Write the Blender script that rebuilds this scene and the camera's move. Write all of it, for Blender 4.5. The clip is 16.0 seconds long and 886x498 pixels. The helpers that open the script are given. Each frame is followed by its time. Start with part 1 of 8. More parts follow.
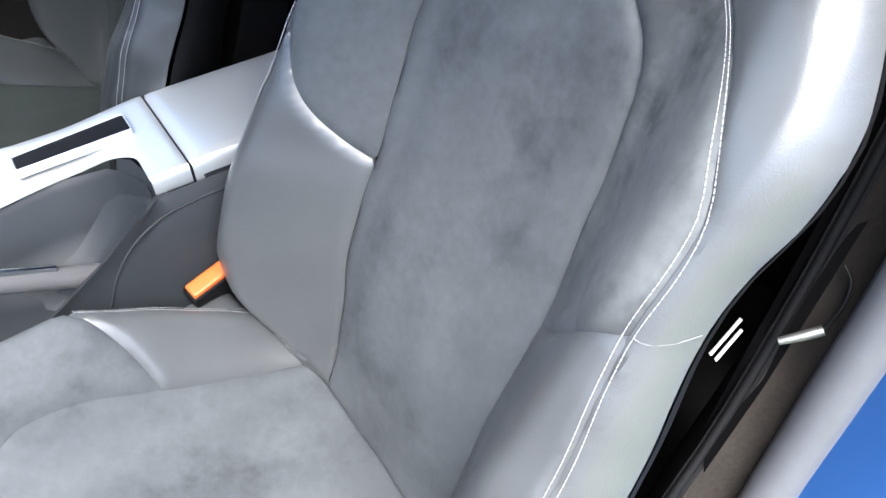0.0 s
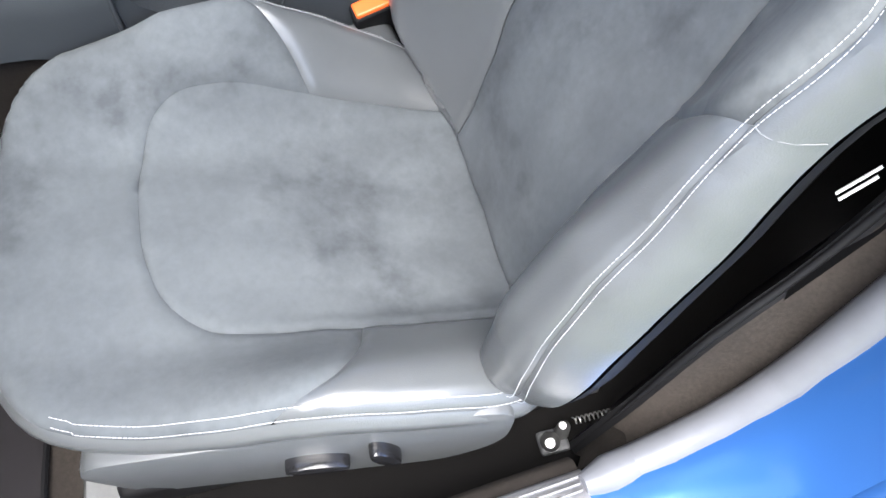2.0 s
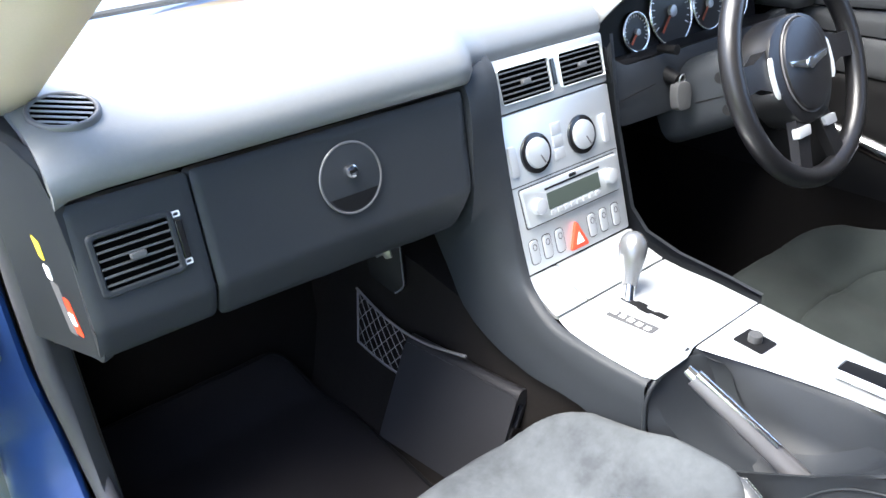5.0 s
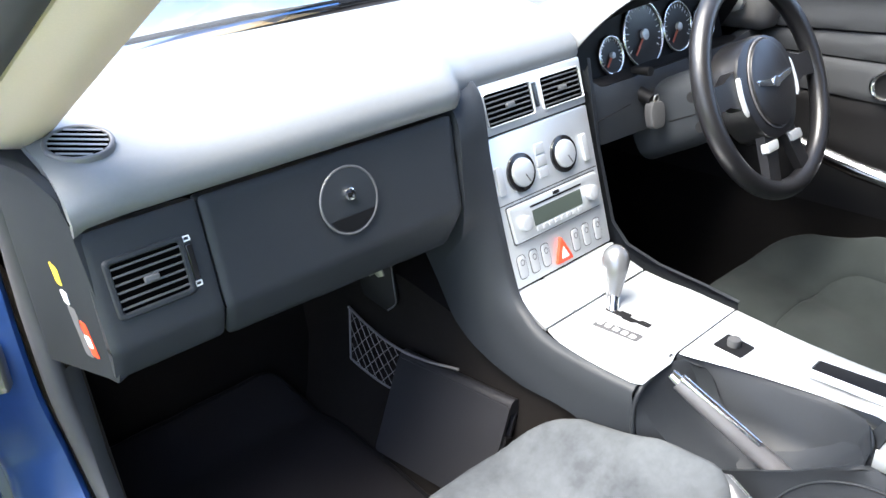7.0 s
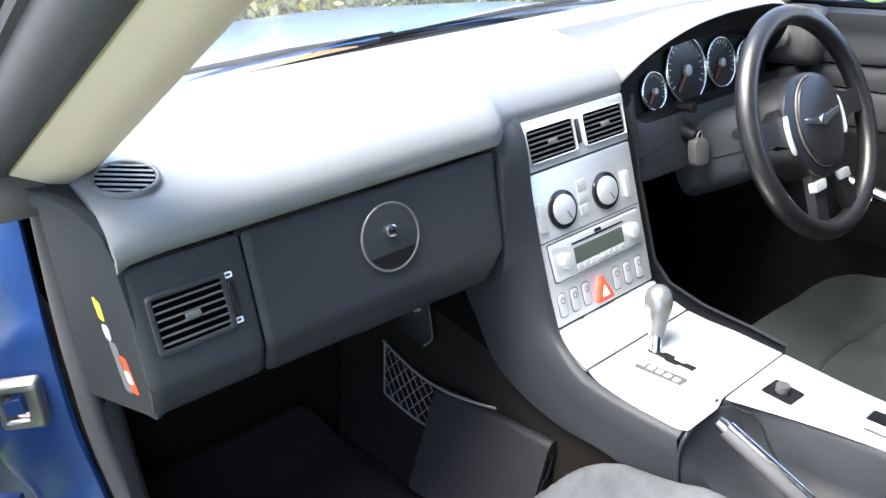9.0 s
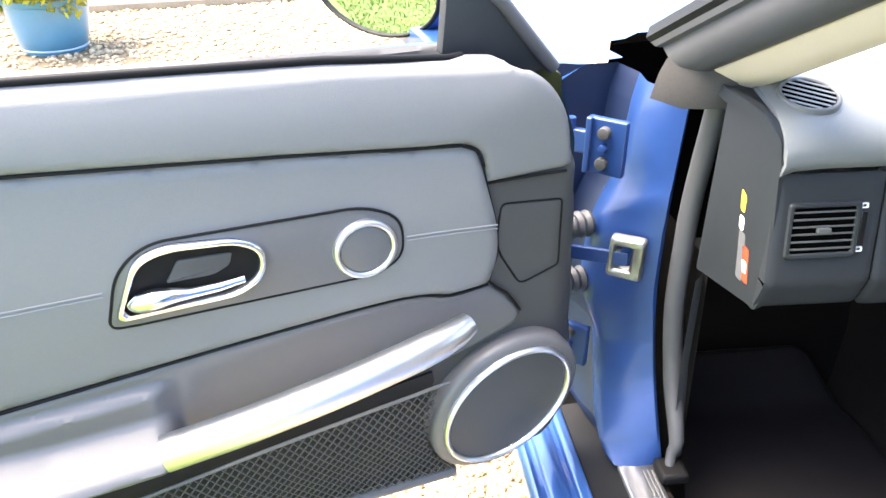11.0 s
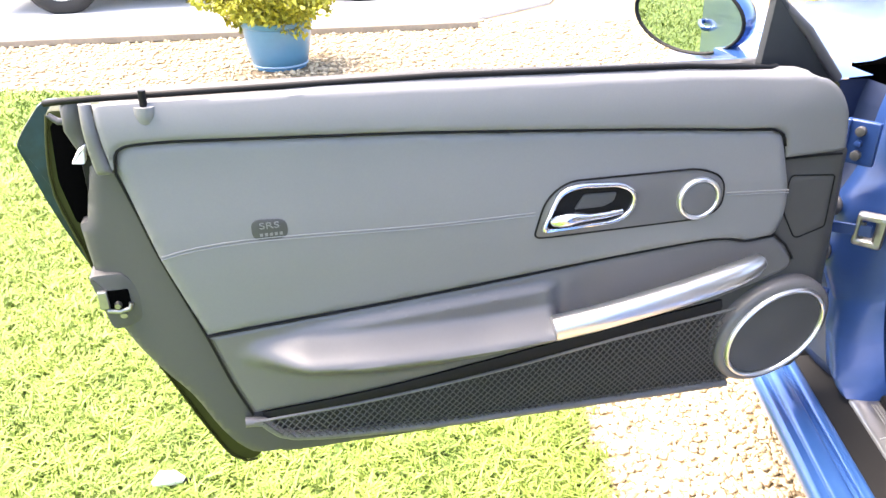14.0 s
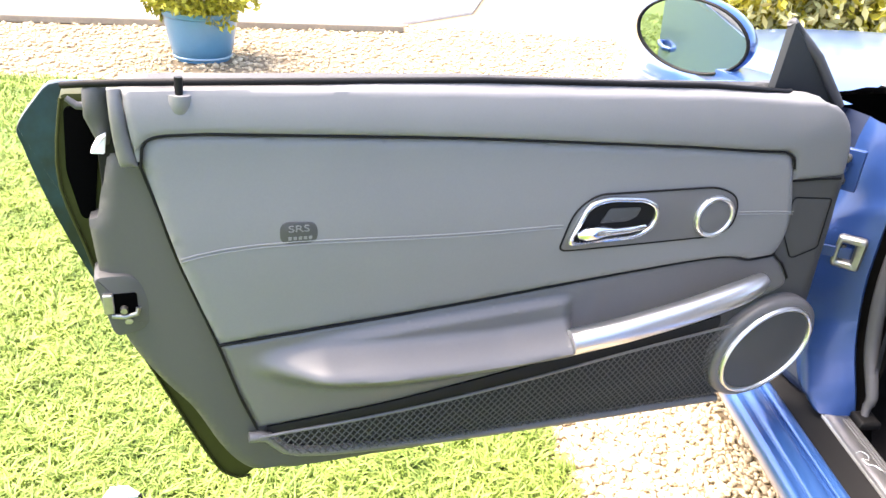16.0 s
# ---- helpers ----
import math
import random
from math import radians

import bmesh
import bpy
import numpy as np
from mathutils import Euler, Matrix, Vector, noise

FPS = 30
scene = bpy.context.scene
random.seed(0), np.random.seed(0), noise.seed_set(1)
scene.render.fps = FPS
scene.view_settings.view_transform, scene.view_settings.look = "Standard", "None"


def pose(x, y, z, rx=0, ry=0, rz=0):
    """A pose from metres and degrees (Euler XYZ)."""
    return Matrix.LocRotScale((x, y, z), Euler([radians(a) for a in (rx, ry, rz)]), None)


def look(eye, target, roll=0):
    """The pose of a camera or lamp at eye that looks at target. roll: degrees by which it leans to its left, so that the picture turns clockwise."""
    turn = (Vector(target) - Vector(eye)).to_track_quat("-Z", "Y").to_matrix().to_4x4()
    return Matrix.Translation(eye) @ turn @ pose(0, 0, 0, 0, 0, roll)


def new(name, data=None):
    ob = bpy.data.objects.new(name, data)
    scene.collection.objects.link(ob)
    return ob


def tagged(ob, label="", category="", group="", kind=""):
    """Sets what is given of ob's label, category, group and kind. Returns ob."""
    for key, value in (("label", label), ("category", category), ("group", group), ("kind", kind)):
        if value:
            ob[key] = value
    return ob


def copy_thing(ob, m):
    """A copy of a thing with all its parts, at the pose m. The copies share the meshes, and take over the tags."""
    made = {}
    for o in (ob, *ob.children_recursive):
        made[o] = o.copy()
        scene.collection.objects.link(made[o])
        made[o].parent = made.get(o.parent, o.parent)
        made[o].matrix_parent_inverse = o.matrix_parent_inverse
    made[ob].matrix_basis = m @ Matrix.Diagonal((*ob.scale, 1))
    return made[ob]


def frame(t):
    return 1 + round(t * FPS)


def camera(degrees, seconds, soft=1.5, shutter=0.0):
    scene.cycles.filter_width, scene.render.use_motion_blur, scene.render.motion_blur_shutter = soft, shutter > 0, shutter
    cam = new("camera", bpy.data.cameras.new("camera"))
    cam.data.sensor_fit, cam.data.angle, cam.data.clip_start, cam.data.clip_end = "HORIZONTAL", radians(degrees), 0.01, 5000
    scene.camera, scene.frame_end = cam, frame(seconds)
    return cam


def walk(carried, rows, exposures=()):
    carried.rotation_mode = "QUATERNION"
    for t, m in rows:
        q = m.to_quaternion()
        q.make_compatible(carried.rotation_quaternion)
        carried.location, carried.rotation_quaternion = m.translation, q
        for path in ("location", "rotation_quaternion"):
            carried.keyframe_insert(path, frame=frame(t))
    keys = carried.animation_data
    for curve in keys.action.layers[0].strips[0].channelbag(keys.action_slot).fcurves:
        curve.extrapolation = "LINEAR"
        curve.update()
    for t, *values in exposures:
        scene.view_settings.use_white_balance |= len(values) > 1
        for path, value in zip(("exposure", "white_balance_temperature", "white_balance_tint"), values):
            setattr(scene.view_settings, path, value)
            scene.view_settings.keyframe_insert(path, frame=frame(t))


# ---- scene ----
cam = camera(58.9, 16.0)
PATH = [
    (0, (-0.791, -0.483, 1.058), (0.402, -1.259, -0.347), -1.1),
    (0.5, (-0.811, -0.473, 1.055), (0.34, -1.149, -0.434), -1.1),
    (1, (-0.832, -0.472, 1.048), (0.229, -0.973, -0.573), 0.5),
    (1.5, (-0.845, -0.467, 1.045), (0.181, -0.856, -0.627), 1.5),
    (2, (-0.851, -0.475, 1.041), (0.159, -0.778, -0.658), 2.5),
    (2.5, (-0.837, -0.561, 1.039), (0.308, -0.429, -0.595), 4.1),
    (3, (-0.844, -0.646, 1.053), (0.28, 0.005, -0.468), 1.8),
    (3.5, (-0.846, -0.671, 1.07), (0.295, 0.362, -0.208), -2.8),
    (4, (-0.793, -0.711, 1.069), (0.251, 0.583, -0.043), -3.4),
    (4.5, (-0.795, -0.735, 1.092), (0.284, 0.637, 0.114), -3.1),
    (7, (-0.849, -0.764, 1.13), (0.327, 0.58, 0.229), -3.1),
    (7.5, (-0.839, -0.756, 1.138), (0.389, 0.575, 0.289), -3.2),
    (8, (-0.831, -0.756, 1.143), (0.432, 0.594, 0.38), -2.9),
    (8.5, (-0.83, -0.752, 1.142), (0.443, 0.591, 0.383), -2.8),
    (9, (-0.849, -0.739, 1.137), (0.296, 0.671, 0.301), -3.1),
    (9.5, (-0.882, -0.727, 1.138), (0.071, 0.813, 0.29), -2.4),
    (10, (-0.938, -0.723, 1.142), (-0.277, 0.938, 0.245), -0.8),
    (12.5, (-1.343, -0.863, 1.185), (-1.374, 0.862, 0.173), 0.3),
    (13, (-1.367, -0.926, 1.193), (-1.423, 0.807, 0.197), 0.5),
    (13.5, (-1.369, -1.037, 1.206), (-1.562, 0.705, 0.243), -0.6),
    (14, (-1.413, -1.116, 1.228), (-1.524, 0.661, 0.318), -0.7),
    (14.5, (-1.518, -1.16, 1.235), (-1.479, 0.627, 0.338), -0.3),
    (15, (-1.558, -1.172, 1.238), (-1.468, 0.62, 0.353), 0.3),
    (15.5, (-1.58, -1.167, 1.233), (-1.436, 0.625, 0.359), 1.8),
    (16, (-1.591, -1.082, 1.211), (-1.436, 0.703, 0.321), 5.0),
]
EXPOSURES = [(0, 3.1, 6200, 10), (2, 2.98, 6200, 10), (3, 3.08, 6200, 10), (4.5, 3.4, 6300, 10), (7, 3.4, 6500, 10), (9, 3.3, 6550, 10), (10, 3.8, 6850, 10), (12.5, 3.62, 7350, 17), (16, 3.3, 7350, 17)]
walk(cam, [(t, look(eye, target, roll)) for t, eye, target, roll in PATH],
     exposures=EXPOSURES)

# ---- world, sun, exposure ----
SUN_DIR = Vector((-0.44, 0.14, 0.885)).normalized()   # from the scene towards the sun
world = bpy.data.worlds.new("world")
scene.world = world
world.use_nodes = True
wn = world.node_tree
wn.nodes.clear()
w_out = wn.nodes.new("ShaderNodeOutputWorld")
w_bg = wn.nodes.new("ShaderNodeBackground")
w_sky = wn.nodes.new("ShaderNodeTexSky")
w_sky.sky_type = 'NISHITA'
w_sky.sun_disc = False
w_sky.sun_elevation = math.asin(SUN_DIR.z)
w_sky.sun_rotation = math.atan2(SUN_DIR.x, SUN_DIR.y)
w_sky.dust_density = 2.4
w_sky.air_density = 0.8
w_sky.ozone_density = 0.6
w_bg.inputs["Strength"].default_value = 0.112
wn.links.new(w_sky.outputs[0], w_bg.inputs[0])
wn.links.new(w_bg.outputs[0], w_out.inputs[0])
sun_data = bpy.data.lights.new("sun", 'SUN')
sun_data.energy = 2.0
sun_data.angle = radians(50)
sun_data.color = (1.0, 0.96, 0.90)
sun_ob = new("sun", sun_data)
sun_ob.matrix_world = look(SUN_DIR * 30, (0, 0, 0))

# ---- materials ----
def material(name, colour, rough=0.5, metal=0.0, grain=0.0, grain_scale=60.0, stain=0.0, stain_scale=6.0,
             bump=0.0, bump_scale=400.0, coat=0.0, sheen=0.0, spec=0.5, tint=None, rough_var=0.0, per_piece=0.0, coat_rough=0.06, stain_lo=0.42, stain_hi=0.68, patch=0.0):
    """Principled material with fine grain, broad stains and fine relief, at real-world size."""
    m = bpy.data.materials.new(name)
    m.use_nodes = True
    nt = m.node_tree
    b = nt.nodes["Principled BSDF"]
    b.inputs["Base Color"].default_value = (*colour, 1)
    b.inputs["Roughness"].default_value = rough
    b.inputs["Metallic"].default_value = metal
    b.inputs["Specular IOR Level"].default_value = spec
    b.inputs["Coat Weight"].default_value = coat
    b.inputs["Coat Roughness"].default_value = coat_rough
    b.inputs["Sheen Weight"].default_value = sheen
    b.inputs["Sheen Roughness"].default_value = 0.4
    co = nt.nodes.new("ShaderNodeTexCoord")

    def noise_node(scale, detail=4.0, rough_=0.6):
        n = nt.nodes.new("ShaderNodeTexNoise")
        n.inputs["Scale"].default_value = scale
        n.inputs["Detail"].default_value = detail
        n.inputs["Roughness"].default_value = rough_
        nt.links.new(co.outputs["Object"], n.inputs["Vector"])
        return n
    last = None
    if grain or stain or per_piece:
        rgb = nt.nodes.new("ShaderNodeRGB")
        rgb.outputs[0].default_value = (*colour, 1)
        last = rgb.outputs[0]
        dark = tint or tuple(c * 0.45 for c in colour)
        for amount, scale, lo, hi in ((stain, stain_scale, stain_lo, stain_hi), (grain, grain_scale, 0.25, 0.75)):
            if not amount:
                continue
            n = noise_node(scale, 6.0, 0.62)
            ramp = nt.nodes.new("ShaderNodeMapRange")
            ramp.inputs["From Min"].default_value = lo
            ramp.inputs["From Max"].default_value = hi
            ramp.inputs["To Max"].default_value = amount
            nt.links.new(n.outputs["Fac"], ramp.inputs["Value"])
            mix = nt.nodes.new("ShaderNodeMix")
            mix.data_type = 'RGBA'
            nt.links.new(ramp.outputs[0], mix.inputs["Factor"])
            nt.links.new(last, mix.inputs["A"])
            mix.inputs["B"].default_value = (*dark, 1)
            last = mix.outputs["Result"]
        if patch:
            # a few broad worn patches, broken up by finer spots
            mul = nt.nodes.new("ShaderNodeMath")
            mul.operation = 'MULTIPLY'
            for i, (scale, lo, hi, top) in enumerate(((6.5, 0.50, 0.64, patch), (26.0, 0.32, 0.66, 1.0))):
                n = noise_node(scale, 5.0, 0.62)
                ramp = nt.nodes.new("ShaderNodeMapRange")
                ramp.inputs["From Min"].default_value = lo
                ramp.inputs["From Max"].default_value = hi
                ramp.inputs["To Max"].default_value = top
                nt.links.new(n.outputs["Fac"], ramp.inputs["Value"])
                nt.links.new(ramp.outputs[0], mul.inputs[i])
            mix = nt.nodes.new("ShaderNodeMix")
            mix.data_type = 'RGBA'
            nt.links.new(mul.outputs[0], mix.inputs["Factor"])
            nt.links.new(last, mix.inputs["A"])
            mix.inputs["B"].default_value = (*dark, 1)
            last = mix.outputs["Result"]
        if per_piece:
            geo = nt.nodes.new("ShaderNodeNewGeometry")
            mr = nt.nodes.new("ShaderNodeMapRange")
            mr.inputs["To Min"].default_value = 1 - per_piece
            mr.inputs["To Max"].default_value = 1 + per_piece
            nt.links.new(geo.outputs["Random Per Island"], mr.inputs["Value"])
            hsv = nt.nodes.new("ShaderNodeHueSaturation")
            nt.links.new(mr.outputs[0], hsv.inputs["Value"])
            nt.links.new(last, hsv.inputs["Color"])
            last = hsv.outputs[0]
        nt.links.new(last, b.inputs["Base Color"])
    if rough_var:
        n = noise_node(stain_scale * 2)
        mr = nt.nodes.new("ShaderNodeMapRange")
        mr.inputs["To Min"].default_value = max(0.02, rough - rough_var)
        mr.inputs["To Max"].default_value = min(1, rough + rough_var)
        nt.links.new(n.outputs["Fac"], mr.inputs["Value"])
        nt.links.new(mr.outputs[0], b.inputs["Roughness"])
    if bump:
        n = noise_node(bump_scale, 2.0)
        bp = nt.nodes.new("ShaderNodeBump")
        bp.inputs["Strength"].default_value = bump
        bp.inputs["Distance"].default_value = 0.0006
        nt.links.new(n.outputs["Fac"], bp.inputs["Height"])
        nt.links.new(bp.outputs[0], b.inputs["Normal"])
    return m


SUEDE = material("grey_suede", (0.092, 0.101, 0.107), 0.95, grain=0.3, grain_scale=90, stain=0.45, stain_scale=8, stain_lo=0.46, stain_hi=0.78, patch=0.6, bump=0.4, bump_scale=1500, sheen=0.03, spec=0.2, tint=(0.034, 0.038, 0.042))
SUEDE_WORN = material("grey_suede_worn_dark", (0.125, 0.134, 0.136), 0.95, grain=0.3, grain_scale=90, stain=0.6, stain_scale=7, stain_lo=0.44, stain_hi=0.62, patch=0.8, bump=0.4, bump_scale=1500, sheen=0.03, spec=0.2, tint=(0.030, 0.033, 0.035))
# Same fabric as SUEDE, darkened: the far seat's shade is put into it.
SUEDE_DARK = material("shaded_grey_suede", (0.020, 0.025, 0.024), 0.95, grain=0.2, grain_scale=90, stain=0.4, stain_scale=9, bump=0.35, bump_scale=1500, sheen=0.05, spec=0.2)
LEATHER = material("grey_leather", (0.080, 0.085, 0.088), 0.32, grain=0.12, grain_scale=40, stain=0.12, stain_scale=7, bump=0.3, bump_scale=700, spec=0.75, rough_var=0.06)
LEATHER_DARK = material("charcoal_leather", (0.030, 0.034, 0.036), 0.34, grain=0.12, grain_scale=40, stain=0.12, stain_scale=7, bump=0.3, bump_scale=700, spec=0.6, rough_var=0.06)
THREAD = material("white_thread", (0.42, 0.43, 0.44), 0.8)
PIPING = material("grey_piping", (0.12, 0.123, 0.127), 0.6, grain=0.15)
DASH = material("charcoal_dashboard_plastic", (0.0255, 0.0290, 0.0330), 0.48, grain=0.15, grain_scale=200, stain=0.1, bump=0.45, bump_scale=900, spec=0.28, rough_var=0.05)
# Dashboard grey made paler: daylight through the windscreen is put into the colour.
PAD = material("lit_grey_soft_dashboard", (0.165, 0.174, 0.178), 0.36, grain=0.12, grain_scale=200, stain=0.12, bump=0.4, bump_scale=900, spec=0.6, rough_var=0.05, coat=0.35, coat_rough=0.35)
BLACK = material("black_plastic", (0.006, 0.006, 0.0065), 0.55, grain=0.1, bump=0.2, spec=0.18)
GLOSS_BLACK = material("gloss_black_plastic", (0.01, 0.01, 0.011), 0.15)
# Flat sheets of this near-black stand for the shade inside openings.
VOID = material("opening_shade_black", (0.002, 0.002, 0.002), 1.0, spec=0.0)
SILVER = material("satin_silver_paint", (0.62, 0.65, 0.66), 0.32, metal=0.55, grain=0.06, grain_scale=500, stain=0.05, rough_var=0.04)
SILVER_SWITCH = material("pale_silver_switch", (0.52, 0.54, 0.55), 0.38, metal=0.45, grain=0.06, grain_scale=400)
CHROME = material("brushed_chrome", (0.82, 0.83, 0.84), 0.16, metal=1.0, grain=0.05, grain_scale=300, rough_var=0.04)
BRUSHED = material("brushed_aluminium", (0.80, 0.81, 0.82), 0.33, metal=1.0, grain=0.08, grain_scale=300, rough_var=0.05)
TRIM = material("grey_door_trim", (0.118, 0.117, 0.120), 0.34, grain=0.12, grain_scale=300, stain=0.08, bump=0.4, bump_scale=1100, spec=0.6, rough_var=0.05)
TRIM_SOFT = material("grey_soft_door_panel", (0.188, 0.188, 0.193), 0.52, grain=0.1, grain_scale=300, stain=0.06, bump=0.5, bump_scale=900, spec=0.4, rough_var=0.04)
TRIM_DARK = material("dark_grey_plastic_trim", (0.062, 0.063, 0.064), 0.5, grain=0.12, grain_scale=300, bump=0.4, bump_scale=900, spec=0.4)
RUBBER = material("dark_rubber_seal", (0.062, 0.062, 0.068), 0.55, grain=0.2, stain=0.2)
# Footwell and under-seat shade is put into this near-black copy of the carpet.
CARPET = material("shaded_carpet", (0.0035, 0.0032, 0.0032), 0.98, grain=0.4, grain_scale=700, stain=0.2, stain_scale=10, bump=1.0, bump_scale=1600, spec=0.1, tint=(0.008, 0.0075, 0.007))
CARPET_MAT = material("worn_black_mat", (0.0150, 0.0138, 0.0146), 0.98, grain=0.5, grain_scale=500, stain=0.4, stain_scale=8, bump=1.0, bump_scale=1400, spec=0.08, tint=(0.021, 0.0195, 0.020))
# Brown carpet lightened: daylight at the door opening is put into its colour.
CARPET_LIT = material("daylit_faded_brown_carpet", (0.035, 0.030, 0.026), 0.98, grain=0.8, grain_scale=260, stain=0.4, stain_scale=14, bump=1.0, bump_scale=1400, spec=0.1)
SCUFF = material("brushed_scuff_plate", (0.33, 0.33, 0.34), 0.29, metal=0.85, grain=0.15, grain_scale=300)
# Same brown carpet darkened: the tunnel's shade is put into its colour.
CARPET_BROWN = material("shaded_faded_brown_carpet", (0.0145, 0.0125, 0.0112), 0.98, grain=0.6, grain_scale=300, stain=0.3, stain_scale=12, bump=1.0, bump_scale=1600, spec=0.1)
PAINT = material("metallic_blue_paint", (0.033, 0.112, 0.33), 0.28, metal=0.45, grain=0.1, grain_scale=900, coat=0.7)
# Lighter, bluer rubber: the sky's reflection is put into the seal's colour.
SEAL_GREY = material("sky_lit_grey_rubber_seal", (0.12, 0.124, 0.136), 0.36, grain=0.2, stain=0.2)
# Darker, duller version of the body blue, used on pillar and hinges.
PAINT_DULL = material("dull_dark_blue_paint", (0.014, 0.046, 0.165), 0.38, metal=0.1, grain=0.12, stain=0.25, stain_scale=14, coat=0.18)
CREAM = material("cream_pillar_cloth", (0.72, 0.60, 0.51), 0.85, grain=0.12, grain_scale=500, bump=0.3, bump_scale=1400)
FELT = material("dusty_grey_felt", (0.05, 0.046, 0.043), 0.95, grain=0.4, grain_scale=300, stain=0.3, stain_scale=25)
# Door blue darkened to teal: the edge's shade is put into the colour.
DOOR_EDGE = material("shaded_teal_door_edge", (0.010, 0.036, 0.050), 0.30, grain=0.3, stain=0.8, stain_scale=16, spec=0.3, tint=(0.006, 0.010, 0.006))
# Olive puts shade and the lawn's reflection into the frame's colour.
JAMB_DARK = material("shaded_olive_door_frame", (0.036, 0.040, 0.012), 0.45, spec=0.15, grain=0.2, stain=0.3, stain_scale=20)
ORANGE = material("orange_buckle_button", (0.85, 0.13, 0.02), 0.4)
RED = material("red_hazard_switch", (0.75, 0.07, 0.03), 0.35)
WHITE = material("white_print", (0.8, 0.8, 0.8), 0.6)
YELLOW = material("yellow_print", (0.8, 0.6, 0.05), 0.6)
LCD = material("grey_green_display", (0.055, 0.070, 0.058), 0.35)
STEEL = material("dirty_galvanised_steel", (0.36, 0.36, 0.35), 0.4, metal=0.9, grain=0.25, grain_scale=80, stain=0.3, stain_scale=30)
STITCH_GREY = material("grey_thread", (0.22, 0.22, 0.225), 0.8)
NET_GREY = material("grey_net_cord", (0.15, 0.14, 0.135), 0.8)
MIRROR = material("mirror_glass", (0.58, 0.60, 0.60), 0.01, metal=1.0)
CONCRETE = material("pale_concrete", (0.62, 0.60, 0.57), 0.9, grain=0.15, grain_scale=40, stain=0.2, stain_scale=1.5)
LAWN = material("lawn_turf", (0.105, 0.175, 0.034), 0.9, grain=0.5, grain_scale=50, stain=0.4, stain_scale=3, tint=(0.065, 0.115, 0.02))
BLADE = material("grass_blade", (0.225, 0.300, 0.060), 0.55, per_piece=0.35, spec=0.25, stain=0.75, stain_scale=7, stain_lo=0.35, stain_hi=0.65, tint=(0.105, 0.17, 0.03))
GRAVEL = material("gravel_bed", (0.22, 0.16, 0.09), 0.9, grain=0.6, grain_scale=45, stain=0.3, stain_scale=2, tint=(0.14, 0.115, 0.075))
PEBBLE = material("flint_pebble", (0.50, 0.40, 0.26), 0.7, grain=0.3, grain_scale=60, per_piece=0.4, tint=(0.3, 0.22, 0.12))
POT_BLUE = material("blue_glazed_pot", (0.06, 0.22, 0.38), 0.3, grain=0.1, stain=0.2, coat=0.4)
POT_RIM = material("worn_pale_blue_glaze", (0.35, 0.52, 0.66), 0.4, grain=0.1, stain=0.2)
SHRUB = material("yellow_green_foliage", (0.34, 0.33, 0.03), 0.6, per_piece=0.45)
HEDGE = material("hedge_leaf", (0.15, 0.27, 0.06), 0.5, per_piece=0.5)
HEDGE_PALE = material("pale_variegated_leaf", (0.42, 0.44, 0.22), 0.5, per_piece=0.4)
TYRE = material("tyre_rubber", (0.02, 0.02, 0.02), 0.8, grain=0.2)
CAR_DARK = material("dark_green_car_paint", (0.02, 0.035, 0.03), 0.25, coat=1.0)
SOIL = material("dark_soil", (0.03, 0.022, 0.015), 0.95, grain=0.3)
GARAGE = material("grey_timber_boards", (0.16, 0.16, 0.16), 0.8, grain=0.3, stain=0.3)


def glass_material(name, colour=(1, 1, 1), rough=0.0):
    m = bpy.data.materials.new(name)
    m.use_nodes = True
    nt = m.node_tree
    out = nt.nodes["Material Output"]
    tr = nt.nodes.new("ShaderNodeBsdfTransparent")
    tr.inputs[0].default_value = (*colour, 1)
    gl = nt.nodes.new("ShaderNodeBsdfGlossy")
    gl.inputs["Roughness"].default_value = rough
    lw = nt.nodes.new("ShaderNodeLayerWeight")
    lw.inputs["Blend"].default_value = 0.5
    pw = nt.nodes.new("ShaderNodeMath")
    pw.operation = 'POWER'
    pw.inputs[1].default_value = 5.0
    nt.links.new(lw.outputs["Facing"], pw.inputs[0])
    fr = nt.nodes.new("ShaderNodeMath")
    fr.operation = 'MULTIPLY_ADD'
    fr.inputs[1].default_value = 0.7
    fr.inputs[2].default_value = 0.05
    nt.links.new(pw.outputs[0], fr.inputs[0])
    mx = nt.nodes.new("ShaderNodeMixShader")
    nt.links.new(fr.outputs[0], mx.inputs[0])
    nt.links.new(tr.outputs[0], mx.inputs[1])
    nt.links.new(gl.outputs[0], mx.inputs[2])
    nt.links.new(mx.outputs[0], out.inputs[0])
    return m


GLASS = glass_material("clear_glass", (0.93, 0.96, 0.95))

# ---- building helpers ----
def thing(name, at, label, category, group="", kind=""):
    ob = new(name)
    ob.location = at
    ob.empty_display_size = 0.05
    return tagged(ob, label, category, group, kind)


def part(name, bm, material_, parent=None, label="", smooth=True):
    """One mesh object from a bmesh in world coordinates, under a thing or a part."""
    me = bpy.data.meshes.new(name)
    bm.to_mesh(me)
    bm.free()
    me.materials.append(material_)
    if smooth and not any(p.use_smooth for p in me.polygons):
        me.polygons.foreach_set("use_smooth", [len(p.vertices) <= 4 for p in me.polygons])
        me.set_sharp_from_angle(angle=radians(48))
    ob = new(name, me)
    if parent is not None:
        top = parent
        while top.parent:
            top = top.parent
        ob.parent = parent
        ob.matrix_parent_inverse = top.matrix_basis.inverted() if parent is top else Matrix()
    if label:
        ob["label"] = label
    return ob


def solo(name, bm, material_, label, category, group="", kind="", smooth=True):
    return tagged(part(name, bm, material_, None, "", smooth), label, category, group, kind)


